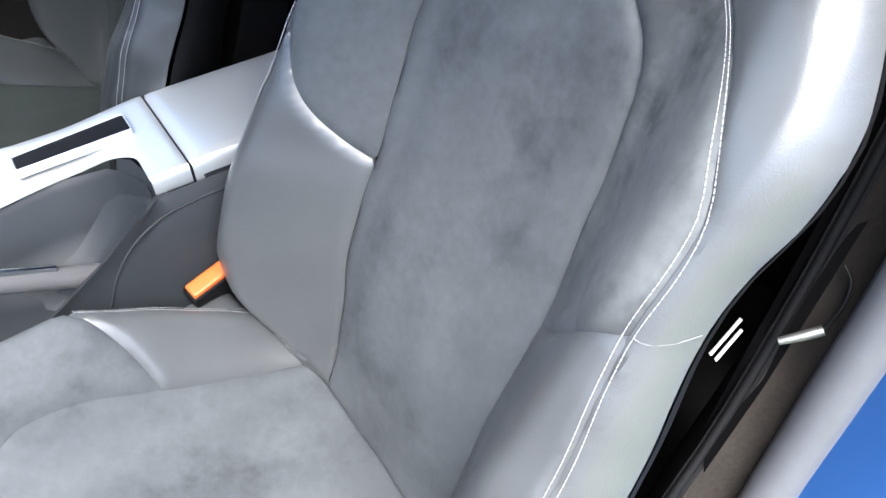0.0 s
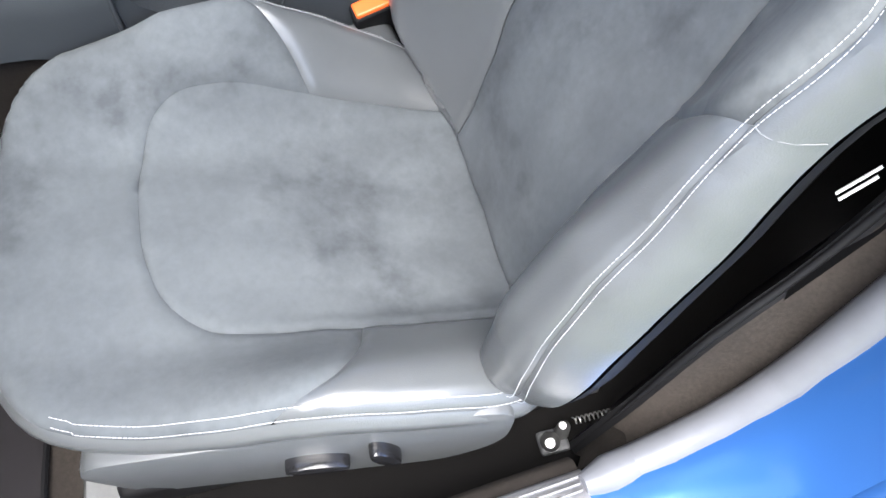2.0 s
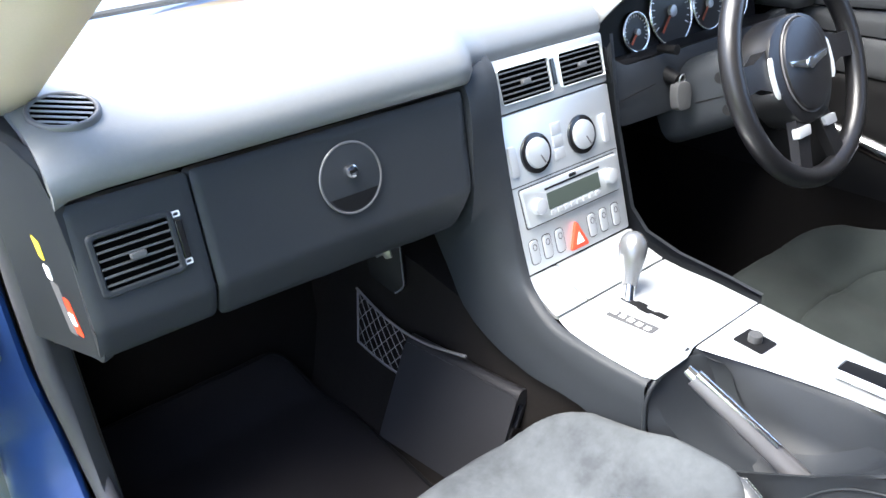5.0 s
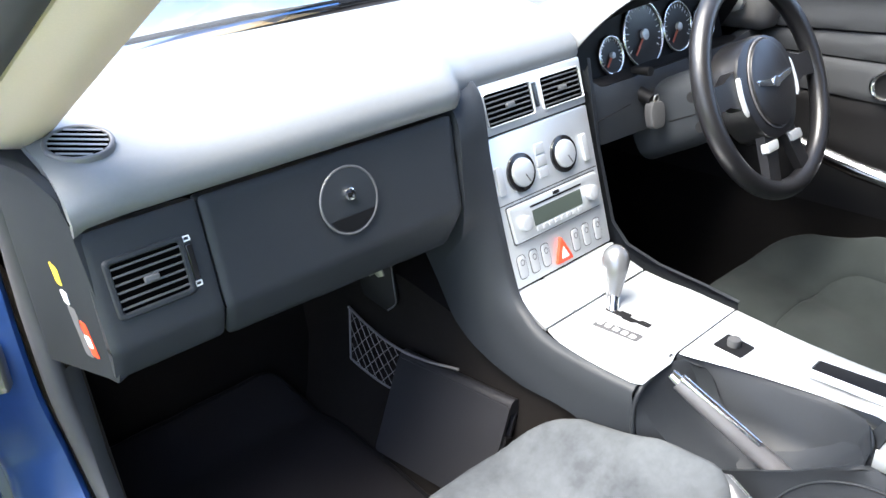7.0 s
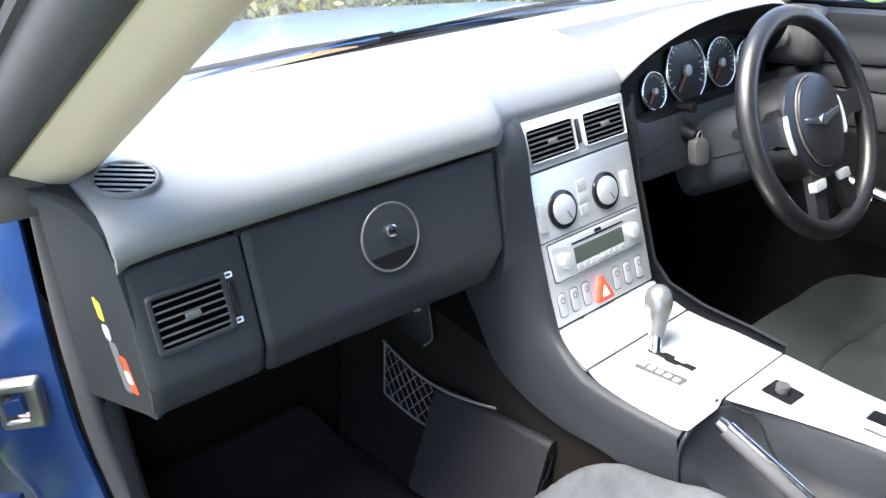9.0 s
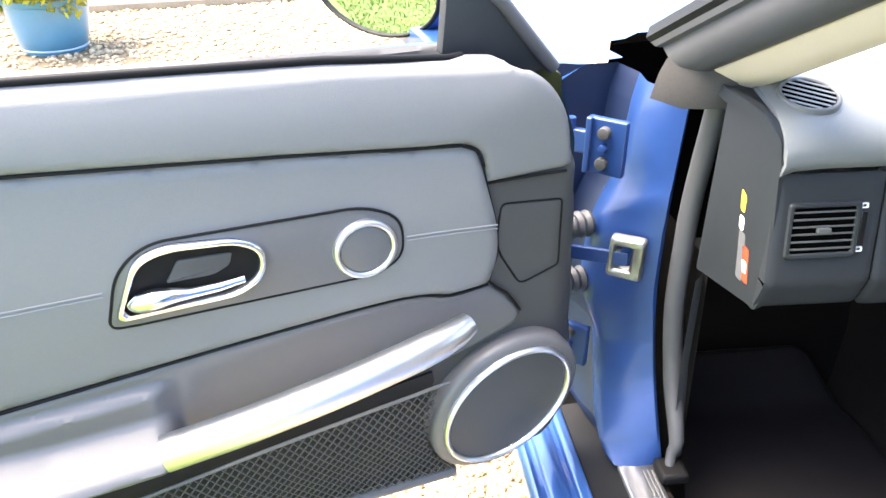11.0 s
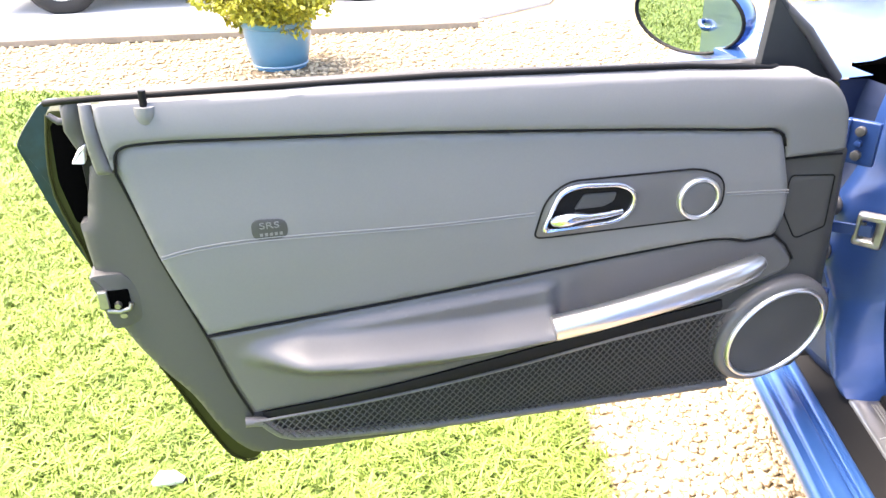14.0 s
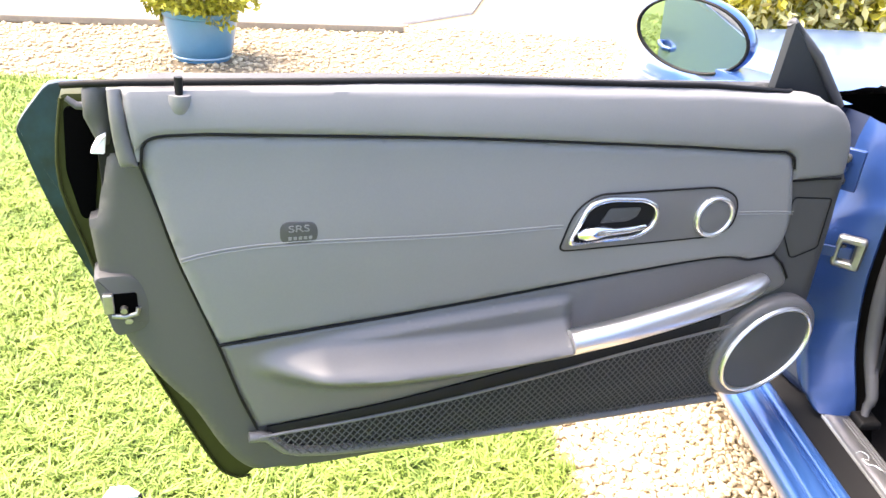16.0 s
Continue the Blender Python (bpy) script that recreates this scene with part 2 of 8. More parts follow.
def from_arrays(verts, faces):
    bm = bmesh.new()
    vs = [bm.verts.new(v) for v in verts]
    for f in faces:
        try:
            bm.faces.new([vs[i] for i in f])
        except ValueError:
            pass
    return bm


def fix(bm):
    bmesh.ops.recalc_face_normals(bm, faces=bm.faces[:])
    return bm


def loft(rows, closed=False, caps=False):
    """A skin through rows of points of equal length; closed: each row is a ring."""
    n = len(rows[0])
    verts = [p for r in rows for p in r]
    faces = []
    for i in range(len(rows) - 1):
        for j in range(n if closed else n - 1):
            k = (j + 1) % n
            faces.append((i * n + j, i * n + k, (i + 1) * n + k, (i + 1) * n + j))
    if caps:
        faces.append(tuple(range(n - 1, -1, -1)))
        faces.append(tuple((len(rows) - 1) * n + j for j in range(n)))
    return fix(from_arrays(verts, faces))


def smooth_line(pts, step=0.008, closed=False):
    """Catmull-Rom curve through the points, evenly dense."""
    p = [np.array(q, float) for q in pts]
    n = len(p)
    out = []
    for i in range(n if closed else n - 1):
        p1, p2 = p[i], p[(i + 1) % n]
        p0 = p[(i - 1) % n] if closed or i > 0 else 2 * p1 - p2
        p3 = p[(i + 2) % n] if closed or i + 2 < n else 2 * p2 - p1
        k = max(2, int(np.linalg.norm(p2 - p1) / step))
        for j in range(k):
            t = j / k
            out.append(0.5 * (2 * p1 + (p2 - p0) * t + (2 * p0 - 5 * p1 + 4 * p2 - p3) * t * t + (3 * p1 - p0 - 3 * p2 + p3) * t ** 3))
    if not closed:
        out.append(p[-1])
    return out


def rounded(pts, r, n=6):
    """A closed outline with its corners rounded by r (a number or one for each corner)."""
    out = []
    m = len(pts)
    for i in range(m):
        a, b, c = (np.array(pts[k % m], float) for k in (i - 1, i, i + 1))
        rr = r[i] if isinstance(r, (list, tuple)) else r
        d1, d2 = a - b, c - b
        l1, l2 = np.linalg.norm(d1), np.linalg.norm(d2)
        q = min(rr, l1 * 0.49, l2 * 0.49)
        if q < 1e-5:
            out.append(b)
            continue
        s, e = b + d1 / l1 * q, b + d2 / l2 * q
        for k in range(n + 1):
            t = k / n
            out.append((1 - t) ** 2 * s + 2 * t * (1 - t) * b + t * t * e)
    return out


def ellipse(cx, cy, rx, ry, n=40, turn=0.0):
    c, s = math.cos(turn), math.sin(turn)
    return [np.array((cx + c * rx * math.cos(a) - s * ry * math.sin(a), cy + s * rx * math.cos(a) + c * ry * math.sin(a)))
            for a in (2 * math.pi * k / n for k in range(n))]


def dense(poly, step):
    out = []
    m = len(poly)
    for i in range(m):
        a, b = np.array(poly[i], float), np.array(poly[(i + 1) % m], float)
        k = max(1, int(np.linalg.norm(b - a) / step))
        out += [a + (b - a) * j / k for j in range(k)]
    return np.array(out)


def poly_distance(px, py, poly):
    """Signed distance (inside negative), nearest boundary point."""
    best = np.full(px.shape, 1e9)
    nx, ny = np.zeros(px.shape), np.zeros(px.shape)
    inside = np.zeros(px.shape, bool)
    m = len(poly)
    for i in range(m):
        ax, ay = poly[i]
        bx, by = poly[(i + 1) % m]
        dx, dy = bx - ax, by - ay
        L = dx * dx + dy * dy
        if L < 1e-14:
            continue
        t = np.clip(((px - ax) * dx + (py - ay) * dy) / L, 0, 1)
        qx, qy = ax + t * dx, ay + t * dy
        d = (px - qx) ** 2 + (py - qy) ** 2
        k = d < best
        best = np.where(k, d, best)
        nx, ny = np.where(k, qx, nx), np.where(k, qy, ny)
        cross = (ay > py) != (by > py)
        if dy != 0:
            inside ^= cross & (px < (bx - ax) * (py - ay) / dy + ax)
    d = np.sqrt(best)
    return np.where(inside, -d, d), nx, ny


def sheet(poly, surf, step=0.006, roll=0.006, depth=0.004, skirt=0.012, flip=False):
    """A panel cut to an outline in the plane and laid on the surface surf(x, y) -> (n, 3); its rim rolls down by depth over roll, and a skirt closes it."""
    poly = np.array(poly, float)
    lo, hi = poly.min(0) - step, poly.max(0) + step
    nx, ny = max(2, int((hi[0] - lo[0]) / step) + 1), max(2, int((hi[1] - lo[1]) / step) + 1)
    gx, gy = np.meshgrid(np.linspace(lo[0], hi[0], nx), np.linspace(lo[1], hi[1], ny))
    gx, gy = gx.ravel(), gy.ravel()
    idx = np.arange(nx * ny).reshape(ny, nx)
    quads = np.stack([idx[:-1, :-1], idx[:-1, 1:], idx[1:, 1:], idx[1:, :-1]], -1).reshape(-1, 4)
    cx, cy = gx[quads].mean(1), gy[quads].mean(1)
    dc, _, _ = poly_distance(cx, cy, poly)
    quads = quads[dc < 0]
    used = np.unique(quads)
    edges = np.concatenate([quads[:, [0, 1]], quads[:, [1, 2]], quads[:, [2, 3]], quads[:, [3, 0]]])
    key = np.sort(edges, 1)
    order = np.lexsort((key[:, 1], key[:, 0]))
    ks = key[order]
    same_next = np.zeros(len(ks), bool)
    same_next[:-1] = (ks[1:] == ks[:-1]).all(1)
    single = ~same_next
    single[1:] &= ~same_next[:-1]
    rim_edges = edges[order][single]
    rim = np.unique(rim_edges)
    _, qx, qy = poly_distance(gx[rim], gy[rim], poly)
    gx[rim], gy[rim] = qx, qy
    remap = -np.ones(nx * ny, int)
    remap[used] = np.arange(len(used))
    x, y = gx[used], gy[used]
    d, _, _ = poly_distance(x, y, poly)
    d = np.abs(d)
    d[remap[rim]] = 0
    base = surf(x, y)
    e = 0.001
    du, dv = surf(x + e, y) - surf(x - e, y), surf(x, y + e) - surf(x, y - e)
    nrm = np.cross(du, dv)
    nrm /= np.linalg.norm(nrm, axis=1)[:, None] + 1e-12
    if flip:
        nrm = -nrm
    drop = depth * np.clip(1 - d / roll, 0, 1) ** 2 if roll > 0 else 0 * d
    top = base - nrm * drop[:, None]
    verts = [tuple(v) for v in top]
    faces = [tuple(remap[q]) for q in quads]
    n0 = len(verts)
    low = {}
    for v in rim:
        r = remap[v]
        low[r] = n0 + len(low)
        verts.append(tuple(base[r] - nrm[r] * (depth + skirt)))
    for a, b in rim_edges:
        a, b = remap[a], remap[b]
        faces.append((b, a, low[a], low[b]))
    return from_arrays(verts, [f[::-1] for f in faces] if flip else faces)


def on_surface(line, surf, lift=0.0, flip=False):
    a = np.array(line, float)
    p = surf(a[:, 0], a[:, 1])
    if lift:
        e = 0.001
        n = np.cross(surf(a[:, 0] + e, a[:, 1]) - surf(a[:, 0] - e, a[:, 1]), surf(a[:, 0], a[:, 1] + e) - surf(a[:, 0], a[:, 1] - e))
        p = p + (-lift if flip else lift) * n / (np.linalg.norm(n, axis=1)[:, None] + 1e-12)
    return [Vector(q) for q in p]


def tube(pts, r, sides=8, closed=False, bm=None, flat=1.0):
    """A round bar along points; r is a number or one for each point."""
    bm = bm or bmesh.new()
    pts = [Vector(p) for p in pts]
    n = len(pts)
    rings = []
    up = None
    for i, p in enumerate(pts):
        a = pts[(i - 1) % n] if closed or i else p
        b = pts[(i + 1) % n] if closed or i < n - 1 else p
        t = (b - a).normalized()
        if up is None:
            up = t.orthogonal().normalized()
        up = (up - t * up.dot(t))
        up = up.normalized() if up.length > 1e-6 else t.orthogonal().normalized()
        side = t.cross(up)
        rr = r[i] if isinstance(r, (list, tuple)) else r
        rings.append([bm.verts.new(p + (up * math.cos(k) * flat + side * math.sin(k)) * rr)
                      for k in (2 * math.pi * j / sides for j in range(sides))])
    for i in range(n if closed else n - 1):
        A, B = rings[i], rings[(i + 1) % n]
        for j in range(sides):
            k = (j + 1) % sides
            bm.faces.new((A[j], A[k], B[k], B[j]))
    if not closed:
        bm.faces.new(rings[0][::-1])
        bm.faces.new(rings[-1])
    return bm


def slab(poly, z0, z1, m, bevel=0.0, bm=None, segments=2):
    """An outline pulled from z0 to z1 in the frame m, with rounded top edges."""
    own = bm is None
    b = bmesh.new()
    lo = [b.verts.new((p[0], p[1], z0)) for p in poly]
    hi = [b.verts.new((p[0], p[1], z1)) for p in poly]
    n = len(poly)
    b.faces.new(lo[::-1])
    top = b.faces.new(hi)
    for i in range(n):
        b.faces.new((lo[i], lo[(i + 1) % n], hi[(i + 1) % n], hi[i]))
    bmesh.ops.recalc_face_normals(b, faces=b.faces[:])
    if bevel:
        bmesh.ops.bevel(b, geom=list(top.edges), offset=bevel, segments=segments, affect='EDGES', profile=0.6)
    b.transform(m)
    if own:
        return b
    me = bpy.data.meshes.new("tmp")
    b.to_mesh(me)
    b.free()
    bm.from_mesh(me)
    bpy.data.meshes.remove(me)
    return bm


def frame_ring(outer, inner, z0, z1, m, bevel=0.0):
    """A flat ring between two outlines with the same number of points."""
    b = bmesh.new()
    n = len(outer)
    rows = []
    mid = bevel
    o2 = [np.array(o) + (np.array(i) - np.array(o)) * min(0.45, mid / (np.linalg.norm(np.array(i) - np.array(o)) + 1e-9)) for o, i in zip(outer, inner)]
    i2 = [np.array(i) + (np.array(o) - np.array(i)) * min(0.45, mid / (np.linalg.norm(np.array(i) - np.array(o)) + 1e-9)) for o, i in zip(outer, inner)]
    for ring, z in ((outer, z0), (outer, z1 - bevel), (o2, z1), (i2, z1), (inner, z1 - bevel), (inner, z0)):
        rows.append([b.verts.new((p[0], p[1], z)) for p in ring])
    for a, c in zip(rows, rows[1:] + rows[:1]):
        for j in range(n):
            k = (j + 1) % n
            b.faces.new((a[j], a[k], c[k], c[j]))
    bmesh.ops.recalc_face_normals(b, faces=b.faces[:])
    b.transform(m)
    return b


def box(x0, x1, y0, y1, z0, z1, bevel=0.0, m=None, bm=None):
    b = bmesh.new()
    bmesh.ops.create_cube(b, size=1)
    b.transform(Matrix.LocRotScale(((x0 + x1) / 2, (y0 + y1) / 2, (z0 + z1) / 2), None, (abs(x1 - x0), abs(y1 - y0), abs(z1 - z0))))
    if bevel:
        bmesh.ops.bevel(b, geom=b.edges[:], offset=bevel, segments=2, affect='EDGES', profile=0.6)
        big = sorted(b.faces, key=lambda f: -f.calc_area())[:6]
        for f in b.faces:
            f.smooth = f not in big
    if m is not None:
        b.transform(m)
    if bm is None:
        return b
    me = bpy.data.meshes.new("tmp")
    b.to_mesh(me)
    b.free()
    bm.from_mesh(me)
    bpy.data.meshes.remove(me)
    return bm


def stitches(pts, length=0.0045, gap=0.002, r=0.0009):
    """A row of short thread dashes along a line of points."""
    bm = bmesh.new()
    pts = [Vector(p) for p in pts]
    at, on, acc = pts[0], True, []
    carry, cur = 0.0, [pts[0]]
    for a, b in zip(pts, pts[1:]):
        L = (b - a).length
        pos = 0.0
        while L - pos > 1e-9:
            need = (length if on else gap) - carry
            stepped = min(need, L - pos)
            pos += stepped
            carry += stepped
            q = a.lerp(b, pos / L)
            if carry >= (length if on else gap) - 1e-9:
                if on:
                    cur.append(q)
                    tube([cur[0], cur[0].lerp(cur[-1], 0.5), cur[-1]], r, 5, bm=bm)
                else:
                    cur = [q]
                on, carry = not on, 0.0
    return bm


def ss(a, b, x):
    t = np.clip((x - a) / (b - a), 0, 1)
    return t * t * (3 - 2 * t)


def gauss(x, c, w):
    return np.exp(-((x - c) / w) ** 2)

# ---- passenger and driver seats ----
SEAT_X = -0.37


def mirror_close(half):
    """A closed outline from its right half (x >= 0), given from front to back."""
    return [(x, y) for x, y in half] + [(-x, y) for x, y in half[::-1]]


CUSHION_SIDE = {-1: [(0.0, -0.150), (0.09, -0.155), (0.138, -0.172), (0.176, -0.200), (0.198, -0.235), (0.214, -0.288), (0.231, -0.36), (0.245, -0.44), (0.256, -0.52), (0.262, -0.60), (0.250, -0.645), (0.205, -0.685), (0.185, -0.72)],
                1: [(0.0, -0.150), (0.09, -0.152), (0.15, -0.168), (0.188, -0.198), (0.212, -0.24), (0.222, -0.30), (0.225, -0.42), (0.222, -0.54), (0.216, -0.64), (0.212, -0.72)]}
CUSHION_EDGE = [np.array((SEAT_X + q[0], q[1])) for q in smooth_line(CUSHION_SIDE[1], 0.02)] + [np.array((SEAT_X - q[0], q[1])) for q in smooth_line(CUSHION_SIDE[-1], 0.02)[::-1][:-1]]


def cushion(x, y):
    dx = np.abs(x - SEAT_X)
    z = 0.347 + 0.16 * (y + 0.46) - 0.7 * np.clip(y + 0.33, 0, 1) ** 2
    z = z - 0.012 * gauss(dx, 0, 0.12) * gauss(y, -0.55, 0.12)
    z = z + 0.008 * gauss(dx, 0.0, 0.14) * gauss(y, -0.42, 0.1)
    z = z + (0.076 * ss(0.108, 0.222, dx)) * (0.22 + 0.78 * ss(-0.26, -0.47, y)) * (1 - 0.25 * ss(-0.52, -0.70, y))
    z = z + ss(0.09, 0.20, x - SEAT_X) * np.interp(y, [-0.72, -0.65, -0.54, -0.45, -0.36, -0.25, -0.15], [-0.032, -0.022, 0.018, 0.052, 0.062, 0.050, 0.012])
    d, _, _ = poly_distance(x, y, np.array(CUSHION_EDGE))
    z = z + 0.008 * ss(-0.30, -0.20, y) - 0.016 * np.clip(1 + d / 0.022, 0, 1.5) ** 2
    z = z + 0.0016 * np.sin(x * 57 + y * 31) * np.sin(y * 49 - x * 23)
    return np.stack([x, y, z], 1)


BACK_Y, BACK_Z = -0.662, 0.325
BACK_UP, BACK_N = np.array((0, -0.3987, 0.9171)), np.array((0, 0.9171, 0.3987))
BACK_HALF = [(0.0, -0.03), (0.12, -0.03), (0.205, -0.020), (0.252, 0.018), (0.281, 0.062), (0.292, 0.12), (0.288, 0.20), (0.275, 0.30), (0.264, 0.37), (0.264, 0.42), (0.271, 0.47), (0.269, 0.515), (0.252, 0.56), (0.230, 0.60), (0.19, 0.67), (0.15, 0.73), (0.12, 0.80), (0.07, 0.835), (0.0, 0.84)]


def tuck(p):
    """The bolster beside the console narrows towards the cushion."""
    return np.array((p[0] - 0.055 * float(ss(0.19, -0.03, p[1]) * ss(0.11, 0.25, p[0])), p[1]))


BACK_EDGE = [np.array((SEAT_X, 0)) + tuck(p) for p in smooth_line(BACK_HALF, 0.02)] + \
            [np.array((SEAT_X - p[0], p[1])) for p in smooth_line(BACK_HALF, 0.02)[::-1][1:-1]]


def backrest(x, s):
    dx = np.abs(x - SEAT_X)
    prof = np.interp(s, [-0.05, 0.0, 0.10, 0.22, 0.36, 0.50, 0.62, 0.75, 0.9], [0.6, 0.75, 0.95, 0.97, 0.82, 0.62, 0.4, 0.1, 0.05])
    w = 0.105 * ss(0.112, 0.222, dx) * prof - 0.020 * prof * ss(0.24, 0.295, dx)
    w = np.where(x > SEAT_X, 0.105 * ss(0.105, 0.240, dx) * prof - 0.045 * prof * ss(0.20, 0.30, dx), w)
    w = w + 0.014 * gauss(s, 0.16, 0.10) - 0.012 * gauss(s, 0.40, 0.15) * gauss(dx, 0, 0.12)
    d, _, _ = poly_distance(x, s, np.array(BACK_EDGE))
    w = w - 0.030 * np.clip(1 + d / 0.030, 0, 1.5) ** 2
    w = w + 0.0014 * np.sin(x * 53 + s * 29) * np.sin(s * 43 - x * 21)
    return np.stack([x, BACK_Y + s * BACK_UP[1] + w * BACK_N[1], BACK_Z + s * BACK_UP[2] + w * BACK_N[2]], 1)


def dense_line(pts):
    return [np.array(a) + (np.array(b) - np.array(a)) * j / 6 for a, b in zip(pts, pts[1:]) for j in range(6)] + [np.array(pts[-1])]


def build_seat(suede, label):
    seat = thing("bucket_seat", (SEAT_X, -0.45, 0.225), label, "car seat", "seats of the car")

    def sx(pts, k=1):
        return [(SEAT_X + k * a, b) for a, b in pts]
    # cushion
    u_k = {1: smooth_line([(0.141, -0.72), (0.141, -0.66), (0.147, -0.50), (0.152, -0.42), (0.151, -0.366), (0.134, -0.328), (0.10, -0.310), (0.05, -0.303), (0.0, -0.303)], 0.012),
           -1: smooth_line([(0.154, -0.72), (0.151, -0.65), (0.136, -0.50), (0.122, -0.385), (0.107, -0.348), (0.072, -0.319), (0.03, -0.306), (0.0, -0.303)], 0.012)}
    u_out = [(SEAT_X + q[0], q[1]) for q in u_k[1]] + [(SEAT_X - q[0], q[1]) for q in u_k[-1][::-1][1:]]
    part("seat_insert", sheet(u_out, cushion, 0.006, 0.008, 0.005), suede, seat, "grey suede seat insert, lightly stained")
    outer_k = {j: smooth_line(CUSHION_SIDE[j], 0.012) for j in (1, -1)}
    curve_k = {1: smooth_line([(0.147, -0.500), (0.168, -0.490), (0.186, -0.478), (0.208, -0.460), (0.2245, -0.437)], 0.008),
               -1: smooth_line([(0.136, -0.500), (0.170, -0.492), (0.204, -0.470), (0.225, -0.435), (0.2385, -0.402)], 0.008)}
    for k in (1, -1):
        curve = curve_k[k]
        tail = [q for q in outer_k[k] if q[1] < (-0.441 if k > 0 else -0.406)]
        poly = [(SEAT_X + k * q[0], q[1]) for q in curve] + [(SEAT_X + k * q[0], q[1]) for q in tail] + [(SEAT_X + k * q[0], q[1]) for q in u_k[k] if q[1] < -0.503]
        part("seat_bolster", sheet(poly if k < 0 else poly[::-1], cushion, 0.006, 0.007, 0.004), LEATHER, seat, "smooth grey leather bolster")
    head = {j: [q for q in outer_k[j] if q[1] >= (-0.433 if j > 0 else -0.398)] for j in (1, -1)}
    front = [(SEAT_X + q[0], q[1]) for q in head[1]] + [(SEAT_X + q[0], q[1]) for q in curve_k[1][::-1]]
    u_top = {j: [q for q in u_k[j] if q[1] > -0.497] for j in (1, -1)}
    front += [(SEAT_X + q[0], q[1]) for q in u_top[1]] + [(SEAT_X - q[0], q[1]) for q in u_top[-1][::-1][1:]]
    front += [(SEAT_X - q[0], q[1]) for q in curve_k[-1]] + [(SEAT_X - q[0], q[1]) for q in head[-1][::-1][:-1]]
    part("seat_front", sheet(front, cushion, 0.006, 0.006, 0.004), suede, seat, "grey suede seat front with dark stains")
    # skirt under the edge
    rim = [Vector(p) for p in cushion(np.array([q[0] for q in CUSHION_EDGE]), np.array([q[1] for q in CUSHION_EDGE]))]
    c = Vector((SEAT_X, -0.46, 0))
    rows = []
    for out, down in ((-0.004, -0.001), (0.003, 0.006), (0.004, 0.016), (0.0, 0.030), (-0.012, 0.055)):
        rows.append([p + Vector((p.x - c.x, p.y - c.y, 0)).normalized() * out - Vector((0, 0, down)) for p in rim])
    part("seat_skirt", loft(rows, closed=True), LEATHER, seat)
    for off in (0.0035, -0.0045):
        for k in (1, -1):
            edge = [q for q in smooth_line(CUSHION_SIDE[k], 0.006) if q[1] > -0.66][::-1]
            line = on_surface([(SEAT_X + k * (q[0] - 0.008 + off), q[1] - (0.004 if q[0] < 0.2 else 0)) for q in edge if (q[0] > 0.185 if k < 0 else q[1] < -0.45)], cushion, 0.0006)
            part("stitching", stitches(line, 0.0032, 0.0013, 0.0004 if k < 0 else 0.00026), THREAD, seat, "white thread stitching")
    # base and its plastic side covers
    part("seat_base", box(SEAT_X - 0.225, SEAT_X + 0.225, -0.70, -0.24, 0.23, 0.285, 0.012), BLACK, seat)
    for k in (1, -1):
        prof = rounded([(0.185, 0.352), (0.200, 0.325), (0.155, 0.262), (-0.14, 0.262), (-0.195, 0.300), (-0.200, 0.375), (-0.16, 0.384), (0.0, 0.374), (0.12, 0.360)], [0.015, 0.02, 0.03, 0.03, 0.03, 0.02, 0.03, 0.03, 0.03])
        fr = Matrix(((-0.134 * k, 0, 0.991 * k, SEAT_X + k * (0.232 if k < 0 else 0.215)), (0.991, 0, 0.134, -0.42), (0, 1, 0, 0), (0, 0, 0, 1)))
        cover = part("side_cover", slab(prof, -0.03, 0.010, fr, 0.008), LEATHER, seat, "smooth grey side cover")
        for yy, zz, w in ((-0.015, 0.318, 0.030), (-0.078, 0.326, 0.022)):
            part("seat_switch", slab(ellipse(yy, zz, w, 0.0105, 20, 0.05 if w > 0.025 else 1.0), 0.0, 0.024, fr, 0.005), GLOSS_BLACK, cover, "black seat adjuster switch")
    for k in (1, -1):
        part("seat_rail", box(SEAT_X + k * 0.20 - 0.018, SEAT_X + k * 0.20 + 0.018, -0.74, -0.20, 0.225, 0.25, 0.004), STEEL, seat)
    # backrest
    in_k = {-1: smooth_line([(0.112, -0.02), (0.123, 0.08), (0.127, 0.16), (0.124, 0.26), (0.113, 0.354), (0.107, 0.43), (0.095, 0.486), (0.072, 0.515), (0.04, 0.535), (0.0, 0.542)], 0.012),
            1: smooth_line([(0.100, -0.02), (0.107, 0.09), (0.121, 0.184), (0.130, 0.29), (0.137, 0.40), (0.132, 0.465), (0.108, 0.512), (0.06, 0.537), (0.0, 0.542)], 0.012)}
    ins = [(SEAT_X + q[0], q[1]) for q in in_k[1]] + [(SEAT_X - q[0], q[1]) for q in in_k[-1][::-1][1:]]
    part("back_insert", sheet(ins, backrest, 0.006, 0.008, 0.006, flip=True), suede, seat, "grey suede backrest insert")
    edge = smooth_line(BACK_HALF, 0.012)
    ridge = smooth_line([(0.246, 0.018), (0.264, 0.055), (0.268, 0.11), (0.260, 0.20), (0.249, 0.285), (0.239, 0.345), (0.2365, 0.374), (0.238, 0.415), (0.235, 0.448), (0.224, 0.474), (0.208, 0.500), (0.184, 0.524), (0.154, 0.544), (0.11, 0.566), (0.06, 0.582), (0.0, 0.588)], 0.01)
    for k in (-1, 1):
        def pl(pts):
            q = [(SEAT_X + k * p[0], p[1]) for p in pts]
            return q if k > 0 else q[::-1]
        inner = in_k[k]
        if k > 0:
            edge, ridge = [tuck(q) for q in edge], [tuck(q) for q in ridge]
